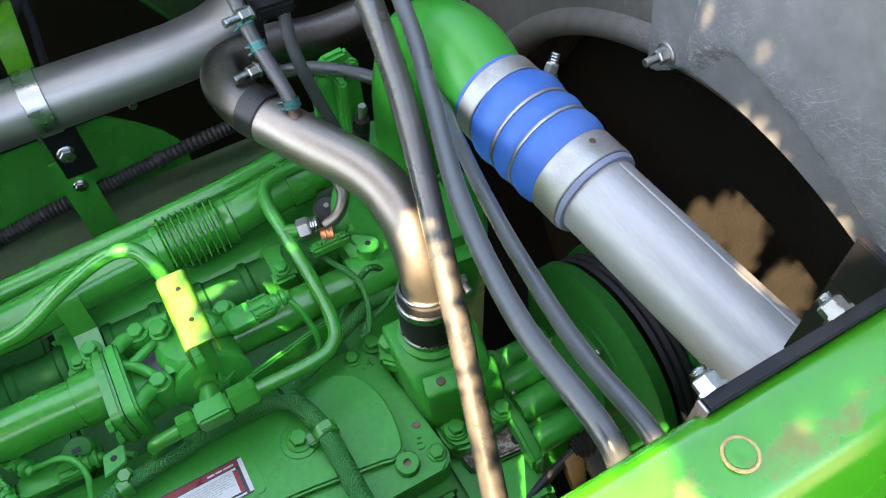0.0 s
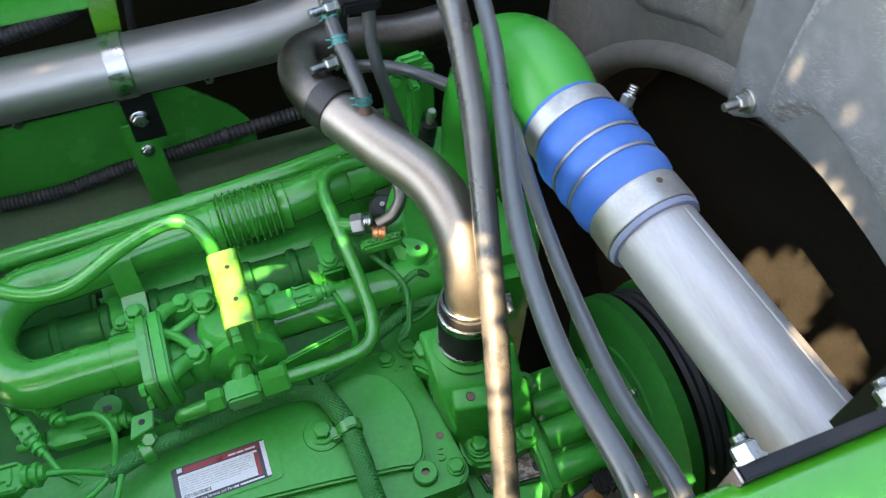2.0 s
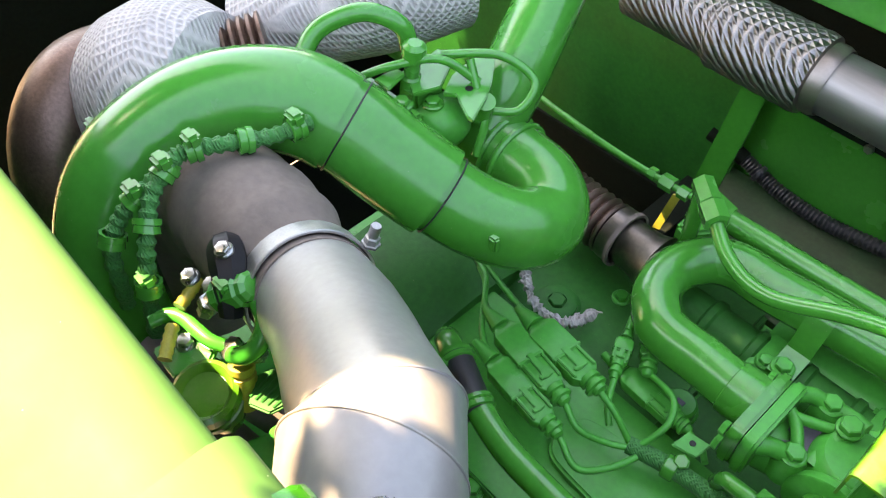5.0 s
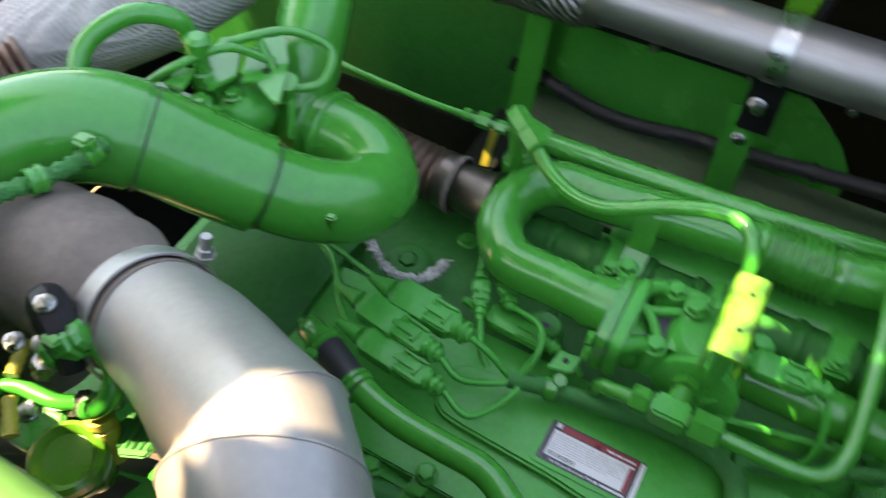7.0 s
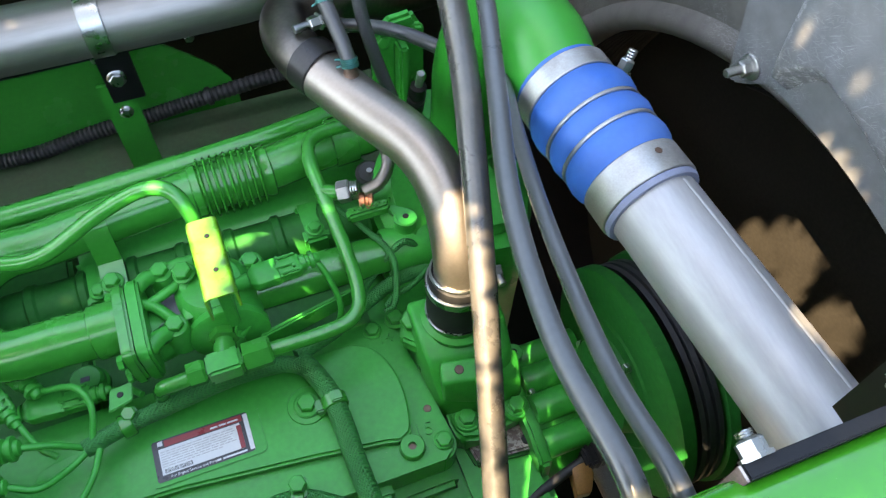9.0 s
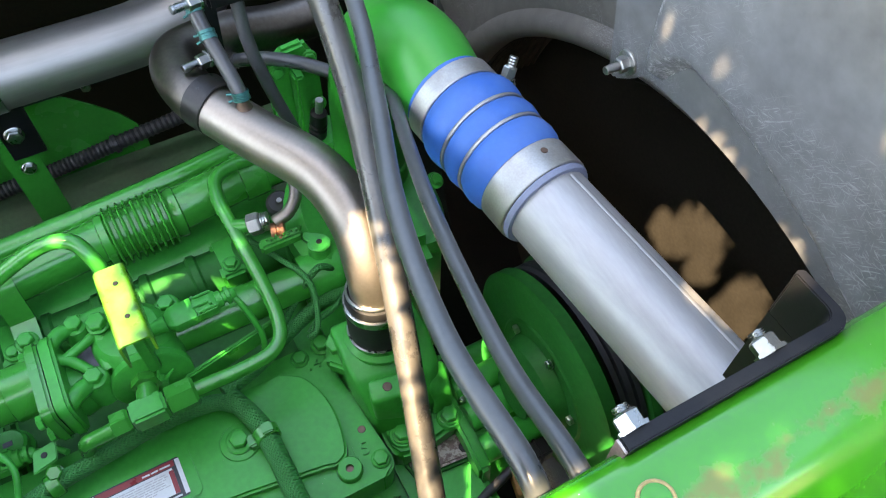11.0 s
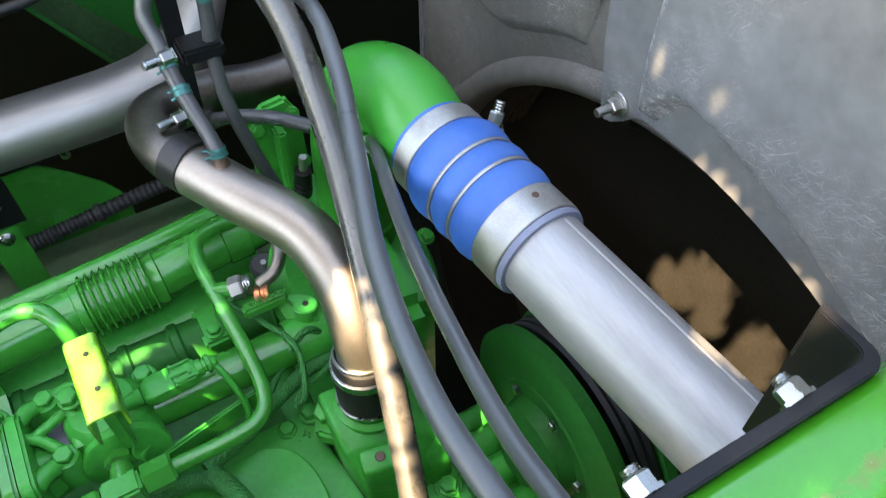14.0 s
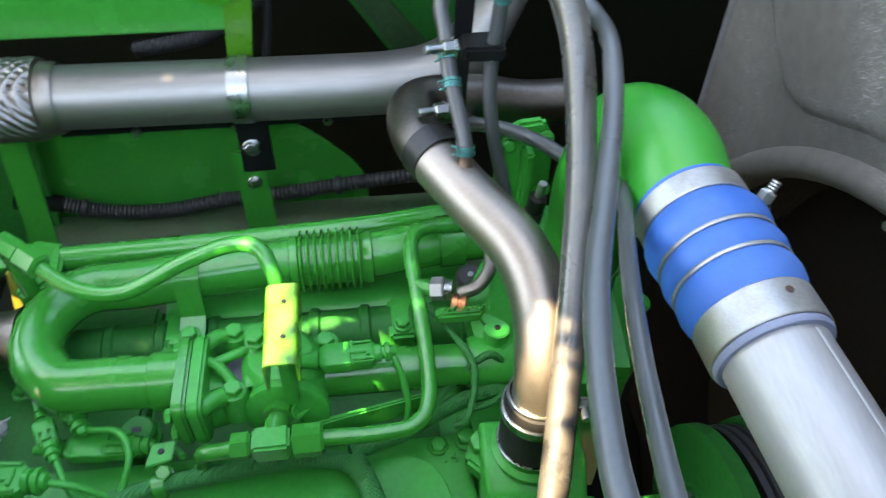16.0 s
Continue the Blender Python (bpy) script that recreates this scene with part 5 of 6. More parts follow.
TB = [(0.345, 0.272, 1.495), (0.290, 0.268, 1.505), (0.259, 0.255, 1.510), (0.249, 0.222, 1.510), (0.251, 0.169, 1.504), (0.254, 0.106, 1.491), (0.252, 0.056, 1.480), (0.238, 0.032, 1.475), (0.205, 0.026, 1.473), (0.14, 0.027, 1.472), (0.095, 0.0275, 1.468), (0.045, 0.028, 1.463), (0.030, 0.031, 1.455), (0.024, 0.036, 1.43)]
part("tube", sweep(curve_points(TB, 8), 0.0082, 16), GREEN, tubeB)
for x0, x1, r in ((0.118, 0.148, 0.0165), (0.060, 0.079, 0.0135)):
    part("hex_nut", lathe([(0, r * 0.92), (0.001, r), (x1 - x0 - 0.003, r), (x1 - x0, r * 0.8)], (x0, 0.0272, 1.4705), (1, 0, 0.02), 6), GREEN, tubeB, angle=25)
part("tee_body", box((0.080, 0.0145, 1.457), (0.116, 0.040, 1.483), 0.003), CAST, tubeB)
part("tee_branch", lathe([(0, 0.0125), (0.016, 0.0125), (0.017, 0.0105), (0.030, 0.0105)], (0.100, 0.034, 1.470), (0.10, 0.80, -0.10), 18), GREEN, tubeB)
part("thread_nut", lathe([(0, 0.0155), (0.012, 0.0155), (0.013, 0.013)], (0.1035, 0.056, 1.4695), (0.1, 0.8, -0.1), 6), GREEN, tubeB, angle=25)
part("side_stub", sweep([(0.251, 0.180, 1.506), (0.268, 0.172, 1.508)], 0.0085, 14), GREEN, tubeB)
fit = thing("bare_fitting", "bare steel hex fitting with a copper coloured clip", "fitting", (0.28, 0.16, 1.5))
part("hex_nut", lathe([(0, 0.0118), (0.001, 0.0130), (0.013, 0.0130), (0.015, 0.0115)], (0.267, 0.1715, 1.508), (1, -0.28, 0.25), 6), DULL, fit, angle=25)
part("knurled_collar", lathe([(0, 0.0105), (0.0015, 0.0112), (0.003, 0.0105), (0.0045, 0.0112), (0.006, 0.0105), (0.0075, 0.0112), (0.009, 0.0100)], (0.281, 0.1675, 1.511), (1, -0.28, 0.1), 20), ZINC, fit)
part("clip", lathe([(0, 0.0085), (0.002, 0.0095), (0.006, 0.0095), (0.007, 0.0080), (0.010, 0.0080), (0.011, 0.0094), (0.015, 0.0094), (0.016, 0.0075)], (0.287, 0.157, 1.502), (1, -0.3, 0.0), 14), COPPER, fit, "copper coloured spring clip")
for k in range(9):
    part("frayed_strip", sweep([(0.276 + 0.005 * k, 0.150 - 0.002 * (k % 3), 1.497), (0.279 + 0.005 * k, 0.144 - 0.003 * (k % 2), 1.506 + 0.002 * (k % 3))], [0.0022, 0.0012], 5), COPPER if k == 3 else GREEN, fit)
part("tube", sweep(curve_points([(0.295, 0.163, 1.508), (0.315, 0.165, 1.515), (0.330, 0.180, 1.525), (0.335, 0.21, 1.53)], 8), 0.0075, 14), STEEL, fit)
part("clip_box", box((0.268, 0.138, 1.488), (0.318, 0.152, 1.503), 0.003), GREEN, fit)
sens = thing("sensor", "small black and green sensor behind the pipe", "sensor", (0.32, 0.22, 1.45))
part("sensor_body", lathe([(0, 0.017), (0.03, 0.017), (0.034, 0.013)], (0.318, 0.215, 1.45), (-0.1, -0.2, 1), 18), RUBBER, sens)
part("sensor_screw", lathe([(0, 0.0035), (0.003, 0.0035)], (0.315, 0.208, 1.484), (-0.1, -0.2, 1), 6), DULL, sens)

# ---- silver mitred elbow and dark boot at the rear ----
metal = thing("mitred_elbow", "bare aluminium mitred elbow pipe in sun", "pipe", (-0.08, -0.28, 1.7))
ME = [(-0.275, -0.193, 1.675), (-0.240, -0.200, 1.690), (-0.205, -0.209, 1.707), (-0.170, -0.222, 1.726), (-0.137, -0.2365, 1.7455), (-0.099, -0.251, 1.770), (-0.075, -0.275, 1.785), (-0.050, -0.298, 1.772), (-0.038, -0.318, 1.72), (-0.038, -0.328, 1.60)]
RING_A, RING_B = Vector((0.766, -0.529, 0.011)), Vector((0.465, -0.732, 0.087))
BOLT_A, BOLT_B = (-0.038, -0.292, 1.820), (-0.020, -0.266, 1.793)
bm = bmesh.new()
rings, axis_a = [], (Vector(ME[5]) - Vector(ME[3])).normalized()
ways = [axis_a] * 5 + [RING_A, RING_B] + [Vector((0.42, -0.70, -0.4)), Vector((0.25, -0.35, -0.9)), Vector((0.1, -0.1, -1.0))]
for k, (c, w) in enumerate(zip(ME, ways)):
    w = w.normalized()
    cut = axis_a if k < 6 else w
    e1 = cut.cross(Vector((0, 0, 1))).normalized()
    e2 = cut.cross(e1)
    ring = []
    for j in range(56):
        e = (e1 * math.cos(2 * math.pi * j / 56) + e2 * math.sin(2 * math.pi * j / 56)) * (0.0488 if k < 6 else 0.0525)
        ring.append(bm.verts.new(Vector(c) + e - cut * (e.dot(w) / cut.dot(w))))
    rings.append(ring)
for a, b in zip(rings, rings[1:]):
    for j in range(56):
        bm.faces.new((a[j], a[(j + 1) % 56], b[(j + 1) % 56], b[j]))
seams = [[v.co.copy() for v in rings[k]] for k in (5, 6)]
part("pipe", bm, MITRE, metal, angle=14)
for s in seams:
    part("weld_seam", sweep(s + [s[0]], 0.0009, 8, False), MITRE, metal)
for p, w in ((BOLT_A, (-0.2, -0.3, 0.9)), (BOLT_B, (0.6, 0.5, 0.3))):
    hex_nut_on_stud(p, w, metal, ZINC, 0.0125, 0.009, 0.005, "clamp_nut")
band_clamp((-0.262, -0.196, 1.681), (0.90, -0.18, 0.38), 0.0515, 0.022, metal, DULL, "band_clamp", "zinc plated band clamp", ((-0.250, -0.142, 1.702), (0.1, 0.3, 0.9)))
boot = thing("rubber_boot", "dull black rubber boot hose with a moulded bracket", "hose", (-0.29, -0.2, 1.65))
BT = [(-0.245, -0.199, 1.688), (-0.275, -0.193, 1.675), (-0.309, -0.190, 1.674), (-0.350, -0.186, 1.672), (-0.392, -0.184, 1.664), (-0.430, -0.190, 1.640), (-0.452, -0.205, 1.59), (-0.46, -0.215, 1.50)]
n_bt = len(curve_points(BT, 6))
part("sleeve", sweep(curve_points(BT, 6), [0.0495 if k < 8 else min(0.0585, 0.0505 + (k - 8) * 0.0014) + 0.0012 * math.sin(k * 1.1) for k in range(n_bt)], 40), BOOT, boot)
bent = curve_points([(-0.318, -0.228, 1.716), (-0.300, -0.236, 1.716), (-0.284, -0.246, 1.708), (-0.274, -0.256, 1.692)], 4)
part("moulded_bracket", sweep(bent, [0.012, 0.014, 0.015, 0.015, 0.015, 0.015, 0.014, 0.014, 0.013, 0.012, 0.011, 0.010, 0.009], 8), BLACKP, boot)
for p in ((-0.300, -0.236, 1.728), (-0.316, -0.262, 1.704)):
    hex_bolt(p, (0.0, -0.15, 1), boot, ZINC, 0.011, 0.007, 0.0075)

gap = thing("sensor_cluster", "green and bare plug cluster with short hoses below the boot", "sensor", (-0.28, -0.27, 1.6))
plug = part("plug", lathe([(-0.020, 0.010), (-0.017, 0.0135), (-0.010, 0.0140), (-0.009, 0.0115), (-0.006, 0.0115), (-0.005, 0.0150), (0.008, 0.0150), (0.010, 0.0125), (0.014, 0.0120), (0.017, 0.0085), (0.018, 0.004)], (-0.281, -0.244, 1.706), (0.55, 0.45, 0.45), 9), GREEN, gap, angle=25)
part("plug_latch", box((-0.292, -0.256, 1.712), (-0.276, -0.246, 1.722), 0.002), GREEN, plug)
part("short_hose", sweep(curve_points([(-0.276, -0.238, 1.706), (-0.263, -0.237, 1.700), (-0.252, -0.242, 1.690), (-0.249, -0.254, 1.678), (-0.254, -0.264, 1.670), (-0.266, -0.268, 1.660)], 8), 0.0078, 14), GREEN, gap)
part("short_hose", sweep(curve_points([(-0.347, -0.298, 1.648), (-0.342, -0.284, 1.650), (-0.330, -0.277, 1.650), (-0.316, -0.275, 1.648), (-0.300, -0.272, 1.646), (-0.288, -0.265, 1.644)], 8), 0.0062, 12), GREEN, gap)
part("hose_nut", lathe([(0, 0.0075), (0.001, 0.0085), (0.009, 0.0085), (0.010, 0.006)], (-0.286, -0.264, 1.645), (0.8, 0.45, 0.2), 6), ZINC, gap, "bright zinc nut", angle=25)
stem = part("ochre_stem", lathe([(-0.03, 0.0080), (-0.004, 0.0085), (-0.003, 0.0105), (0.003, 0.0105), (0.004, 0.0085), (0.007, 0.0085), (0.008, 0.0105), (0.013, 0.0105), (0.014, 0.007)], (-0.258, -0.270, 1.640), (-0.25, 0.25, 1), 16), YELLOW, gap, "ochre brass stem")
for p in ((-0.272, -0.266, 1.652), (-0.254, -0.252, 1.655)):
    part("stem_nut", lathe([(0, 0.0065), (0.001, 0.0075), (0.007, 0.0075), (0.008, 0.005)], p, (-0.2, -0.3, 1), 6), ZINC, stem, "bright zinc nut", angle=25)
part("valve_cap", lathe([(-0.06, 0.016), (-0.030, 0.018), (-0.028, 0.025), (-0.016, 0.027), (-0.015, 0.0245), (-0.011, 0.0245), (-0.010, 0.0272), (0.0, 0.0268), (0.003, 0.023), (0.0, 0.020), (-0.004, 0.018)], (-0.266, -0.300, 1.642), (0.12, -0.15, 1), 28), LIME, gap)
guard = part("guard_leaf", prism([(-0.258, -0.262), (-0.252, -0.243), (-0.236, -0.236), (-0.218, -0.252), (-0.222, -0.272), (-0.240, -0.280)], 1.628, 1.633, 0.0015), SHADE_GREEN, gap)
for k in range(5):
    part("guard_fin", sweep([(-0.250 + 0.006 * k, -0.247 + 0.001 * k, 1.6335), (-0.244 + 0.005 * k, -0.275 + 0.002 * k, 1.6335)], 0.0011, 6), SHADE_GREEN, guard)
for p, q in (((-0.346, -0.249, 1.662), (-0.334, -0.276, 1.660)), ((-0.322, -0.288, 1.661), (-0.305, -0.306, 1.656))):
    part("ribbed_rod", lathe([(k * 0.0032, 0.0058 if k % 2 else 0.0048) for k in range(10)], p, Vector(q) - Vector(p), 12), YELLOW, gap, "yellow ribbed rod")
part("union", lathe([(0, 0.007), (0.008, 0.007), (0.009, 0.0095), (0.016, 0.0095), (0.017, 0.007), (0.026, 0.006)], (-0.303, -0.266, 1.676), (0.2, 0.3, 0.6), 6), ZINC, gap, angle=25)
hex_bolt((-0.310, -0.250, 1.686), (0.0, -0.3, 1), gap, ZINC, 0.013, 0.009, 0.009)
part("dark_hose", sweep(curve_points([(-0.36, -0.31, 1.60), (-0.32, -0.29, 1.60), (-0.28, -0.27, 1.58), (-0.24, -0.25, 1.55), (-0.20, -0.22, 1.50)], 8), 0.016, 16), BOOT, gap, "dull black hose")
part("dark_hose", sweep(curve_points([(-0.38, -0.305, 1.56), (-0.33, -0.30, 1.55), (-0.27, -0.29, 1.53), (-0.21, -0.27, 1.50)], 8), 0.014, 16), BOOT, gap, "dull black hose")
part("flange", prism([(-0.330, -0.31), (-0.295, -0.31), (-0.285, -0.285), (-0.30, -0.265), (-0.33, -0.27)], 1.632, 1.640, 0.002), GREEN, gap)
hex_bolt((-0.315, -0.287, 1.640), (0, 0, 1), gap, ZINC, 0.012, 0.008, 0.008)
part("short_hose", sweep(curve_points([(-0.20, -0.28, 1.64), (-0.19, -0.26, 1.655), (-0.20, -0.24, 1.64), (-0.21, -0.22, 1.60)], 8), 0.0065, 12), GREEN, gap)
part("carrier", prism([(-0.24, -0.30), (-0.17, -0.30), (-0.16, -0.24), (-0.215, -0.22)], 1.585, 1.592, 0.002), GREEN, gap)
part("carrier_leg", prism(rect(-0.40, -0.31, -0.15, -0.20), 1.26, 1.48, 0.01), CAST, gap)

# green crossover pipe with two bands
cross = thing("crossover_pipe", "large green painted curved crossover pipe", "pipe", (-0.3, -0.05, 1.6))
SP = [(-0.430, -0.30, 1.50), (-0.440, -0.296, 1.58), (-0.455, -0.285, 1.645), (-0.471, -0.246, 1.691), (-0.474, -0.188, 1.710), (-0.459, -0.133, 1.714), (-0.428, -0.088, 1.704), (-0.388, -0.060, 1.683), (-0.350, -0.042, 1.656), (-0.314, -0.024, 1.631), (-0.275, -0.002, 1.606), (-0.245, 0.030, 1.586), (-0.243, 0.068, 1.574), (-0.272, 0.094, 1.578), (-0.315, 0.098, 1.582), (-0.36, 0.100, 1.586), (-0.41, 0.105, 1.59)]
sp = curve_points(SP, 8)
part("pipe", sweep(sp, 0.0405, 40), GREEN, cross)
part("outer_sleeve", sweep(sp[24:56], [0.0404 + 0.0084 * min(1.0, k / 24) for k in range(32)], 40), GREEN, cross)
part("middle_sleeve", sweep(sp[54:74], 0.0462, 40), GREEN, cross)
# Thin dark rings paint the shadow under the sleeve edges.
for k, r in ((56, 0.0466), (74, 0.0412)):
    part("joint_shadow", torus(sp[k], sp[k + 1] - sp[k - 1], r, 0.0008, 44, 8), RUBBER, cross, "dark ring for the shadow under the sleeve edge")
part("tab", box((-0.240, -0.022, 1.604), (-0.230, -0.014, 1.622), 0.002), GREEN, cross)
for k, (p, w) in enumerate((((-0.335, 0.099, 1.584), (1, 0, 0)), ((-0.318, 0.098, 1.582), (1, 0, 0)))):
    part("collar", torus(p, w, 0.0415, 0.004, 36, 8), GREEN, cross)

# sensor tree with wires on top of the rear casting
tree = thing("sensor_block", "green painted sensor block with wires and bolts", "sensor block", (-0.4, 0.02, 1.6))
part("plate", prism([(-0.41, 0.032), (-0.419, 0.081), (-0.399, 0.088), (-0.372, 0.043), (-0.382, 0.016)], 1.676, 1.681, 0.001), GREEN, tree)
part("plate", prism([(-0.365, 0.039), (-0.355, 0.047), (-0.325, 0.033), (-0.317, 0.033), (-0.332, 0.066), (-0.344, 0.085), (-0.368, 0.113), (-0.385, 0.099), (-0.38, 0.066)], 1.674, 1.679, 0.001), GREEN, tree)
part("tab", prism([(-0.416, -0.004), (-0.415, 0.023), (-0.401, 0.023), (-0.394, -0.004)], 1.687, 1.691, 0.001), GREEN, tree)
part("stem", box((-0.405, 0.02, 1.60), (-0.385, 0.06, 1.677), 0.004), GREEN, tree)
part("plate_hole", lathe([(0, 0.004), (0.0006, 0.0036)], (-0.352, 0.062, 1.6792), (0, 0, 1), 14), BLACKP, tree)
part("arm", box((-0.45, -0.012, 1.645), (-0.36, 0.012, 1.672), 0.004), GREEN, tree)
for p in ((-0.42, 0.0, 1.672), (-0.385, 0.004, 1.672), (-0.375, 0.035, 1.661)):
    hex_bolt(p, (0, 0, 1), tree, GREEN, 0.014, 0.008, 0.011)
part("ball", lathe([(0, 0.01), (0.008, 0.026), (0.02, 0.032), (0.034, 0.030), (0.046, 0.02), (0.050, 0.006)], (-0.374, 0.042, 1.612), (0, 0, 1), 24), CAST, tree)
part("upright", lathe([(0, 0.011), (0.02, 0.011), (0.022, 0.008), (0.04, 0.008), (0.042, 0.012), (0.056, 0.012), (0.06, 0.007)], (-0.405, 0.03, 1.662), (0.1, 0.1, 1), 14), GREEN, tree)
part("hose", sweep(curve_points([(-0.47, -0.055, 1.70), (-0.475, -0.02, 1.725), (-0.455, 0.02, 1.735), (-0.43, 0.045, 1.72), (-0.425, 0.05, 1.69)], 8), 0.0095, 14), GREEN, tree)
for w in ([(-0.44, -0.01, 1.68), (-0.41, 0.012, 1.70), (-0.38, 0.05, 1.705), (-0.352, 0.075, 1.68)], [(-0.39, 0.06, 1.70), (-0.35, 0.10, 1.70), (-0.315, 0.115, 1.68), (-0.31, 0.09, 1.662), (-0.33, 0.07, 1.66)],
          [(-0.365, 0.075, 1.70), (-0.345, 0.068, 1.67), (-0.33, 0.062, 1.65), (-0.325, 0.045, 1.62)]):
    part("wire", sweep(curve_points(w, 8), 0.0045, 10), GREEN, tree)
part("wire_clip", lathe([(0, 0.011), (0.02, 0.011)], (-0.338, 0.066, 1.655), (0.3, -0.1, 1), 12), GREEN, tree)
riser = thing("exhaust_riser", "green and heat tinted riser pipe", "pipe", (-0.42, 0.2, 1.5))
part("pipe", sweep(curve_points([(-0.36, 0.10, 1.60), (-0.37, 0.16, 1.66), (-0.40, 0.24, 1.70), (-0.44, 0.30, 1.72)], 8), 0.036, 28), GREEN, riser)
part("joint", lathe([(0, 0.040), (0.01, 0.044), (0.03, 0.044), (0.034, 0.05), (0.05, 0.05), (0.055, 0.04), (0.10, 0.04)], (-0.425, 0.285, 1.715), (-0.5, 0.75, 0.25), 32), STEEL, riser)

# turbocharger with heat wrap
turbo = thing("turbocharger", "turbocharger in woven silver heat wrap", "turbocharger", (-0.55, 0.0, 1.5))
part("wrap", lathe([(-0.07, 0.06), (-0.055, 0.085), (-0.02, 0.10), (0.02, 0.10), (0.05, 0.088), (0.062, 0.06)], (-0.56, -0.145, 1.66), (0.7, 0.4, 0.1), 40), WRAP, turbo, "woven silver heat wrap")
part("wrapped_pipe", sweep(curve_points([(-0.62, -0.02, 1.64), (-0.57, 0.04, 1.665), (-0.52, 0.10, 1.68), (-0.50, 0.18, 1.68)], 8), 0.055, 28), WRAP, turbo, "woven silver heat wrap")
prof = []
for k in range(8):
    prof += [(k * 0.009, 0.036), (k * 0.009 + 0.003, 0.042), (k * 0.009 + 0.006, 0.042)]
part("bellows", lathe([(h, r) for h, r in prof], (-0.548, -0.115, 1.685), (0.42, 0.85, 0.1), 28), RUST, turbo, "heat tinted ribbed bellows")
part("volute", torus((-0.60, -0.20, 1.60), (0.7, 0.35, 0.2), 0.09, 0.04, 40, 16), RUST, turbo)
for w in ([(-0.53, -0.26, 1.66), (-0.535, -0.20, 1.72), (-0.515, -0.15, 1.735), (-0.49, -0.17, 1.72)], [(-0.374, -0.104, 1.725), (-0.378, -0.138, 1.728), (-0.388, -0.172, 1.735), (-0.400, -0.201, 1.738), (-0.404, -0.219, 1.735), (-0.403, -0.244, 1.723), (-0.407, -0.271, 1.706), (-0.403, -0.291, 1.68), (-0.40, -0.30, 1.62)],
          [(-0.40, -0.215, 1.74), (-0.392, -0.245, 1.725), (-0.375, -0.268, 1.70), (-0.365, -0.285, 1.66), (-0.36, -0.30, 1.60)]):
    cable = thing("cable", "green painted bundled cable beside the crossover pipe", "cable", w[-1], "painted cables")
    cw = curve_points(w, 12)
    part("sheath", sweep(cw, [0.0068 + 0.0012 * math.sin(k * 1.9) for k in range(len(cw))], 12), LOOM, cable)
    for k in range(5, len(cw) - 4, 15):
        d = cw[k + 1] - cw[k]
        part("clip", lathe([(-0.006, 0.009), (-0.006, 0.0115), (-0.001, 0.012), (0.0, 0.0105), (0.006, 0.0115), (0.007, 0.009)], cw[k], d, 10, cap=False), GREEN, cable)
        if k % 2:
            part("plug", box(tuple(cw[k] + Vector((-0.008, -0.006, 0.005))), tuple(cw[k] + Vector((0.009, 0.007, 0.018))), 0.003), GREEN, cable)

# corrugated boot and the dark tube behind the hairpin
bel = thing("corrugated_boot", "brown heat tinted corrugated bellows pipe", "pipe", (-0.25, 0.2, 1.42))
prof = [(k * 0.0030, (0.029, 0.034, 0.036, 0.034)[k % 4]) for k in range(32)] + [(0.096, 0.036), (0.112, 0.036), (0.114, 0.030), (0.15, 0.032), (0.165, 0.038)]
part("bellows", lathe(prof[:32], (-0.345, 0.215, 1.435), (1, -0.05, 0.0), 32), RUST, bel)
part("sleeve", lathe(prof[32:], (-0.345, 0.215, 1.435), (1, -0.05, 0.0), 32), SOOT, bel, "smooth dark sleeve")
part("band", lathe([(0.112, 0.0345), (0.112, 0.038), (0.118, 0.038), (0.118, 0.0345)], (-0.345, 0.215, 1.435), (1, -0.05, 0.0), 32, cap=False), BOOT, bel)
sens2 = thing("sensor_line", "thin green capillary line with hex unions", "tube", (-0.34, 0.29, 1.46))
part("line", sweep(curve_points([(-0.56, 0.315, 1.48), (-0.477, 0.298, 1.472), (-0.343, 0.289, 1.47), (-0.247, 0.290, 1.47), (-0.195, 0.295, 1.47)], 6), 0.0045, 10), GREEN, sens2)
for x, r, w in ((-0.265, 0.008, 0.010), (-0.246, 0.0105, 0.018), (-0.220, 0.0085, 0.014)):
    part("union_nut", lathe([(0, r), (w, r)], (x, 0.291, 1.47), (1, 0.03, 0), 6), GREEN, sens2, angle=25)

TAPE = [(-0.31, 0.115, 1.40), (-0.285, 0.098, 1.402), (-0.262, 0.081, 1.404), (-0.236, 0.077, 1.402), (-0.212, 0.084, 1.405), (-0.202, 0.10, 1.402), (-0.199, 0.125, 1.398)]
tape = thing("frayed_wrap", "torn frayed white wrap lying on the casting", "wrap", TAPE[0])
fr = random.Random(8)
tp = curve_points(TAPE, 9)
part("strip", sweep(tp, [0.0055 + fr.uniform(-0.0025, 0.003) for _ in tp], 7), WRAP, tape, smooth=False)
for k in range(2, len(tp) - 2, 3):
    d = Vector((fr.uniform(-1, 1), fr.uniform(-1, 1), fr.uniform(-0.2, 0.8))).normalized()
    part("frayed_end", sweep([tp[k], tp[k] + d * 0.010, tp[k] + d * 0.016 + Vector((0.004, 0, -0.003))], [0.003, 0.002, 0.0008], 5), WRAP, tape)

# coolant hose with black sleeve, low at the front
cool = thing("coolant_tube", "green painted tube with a black hose joint", "tube", (-0.1, -0.11, 1.42))
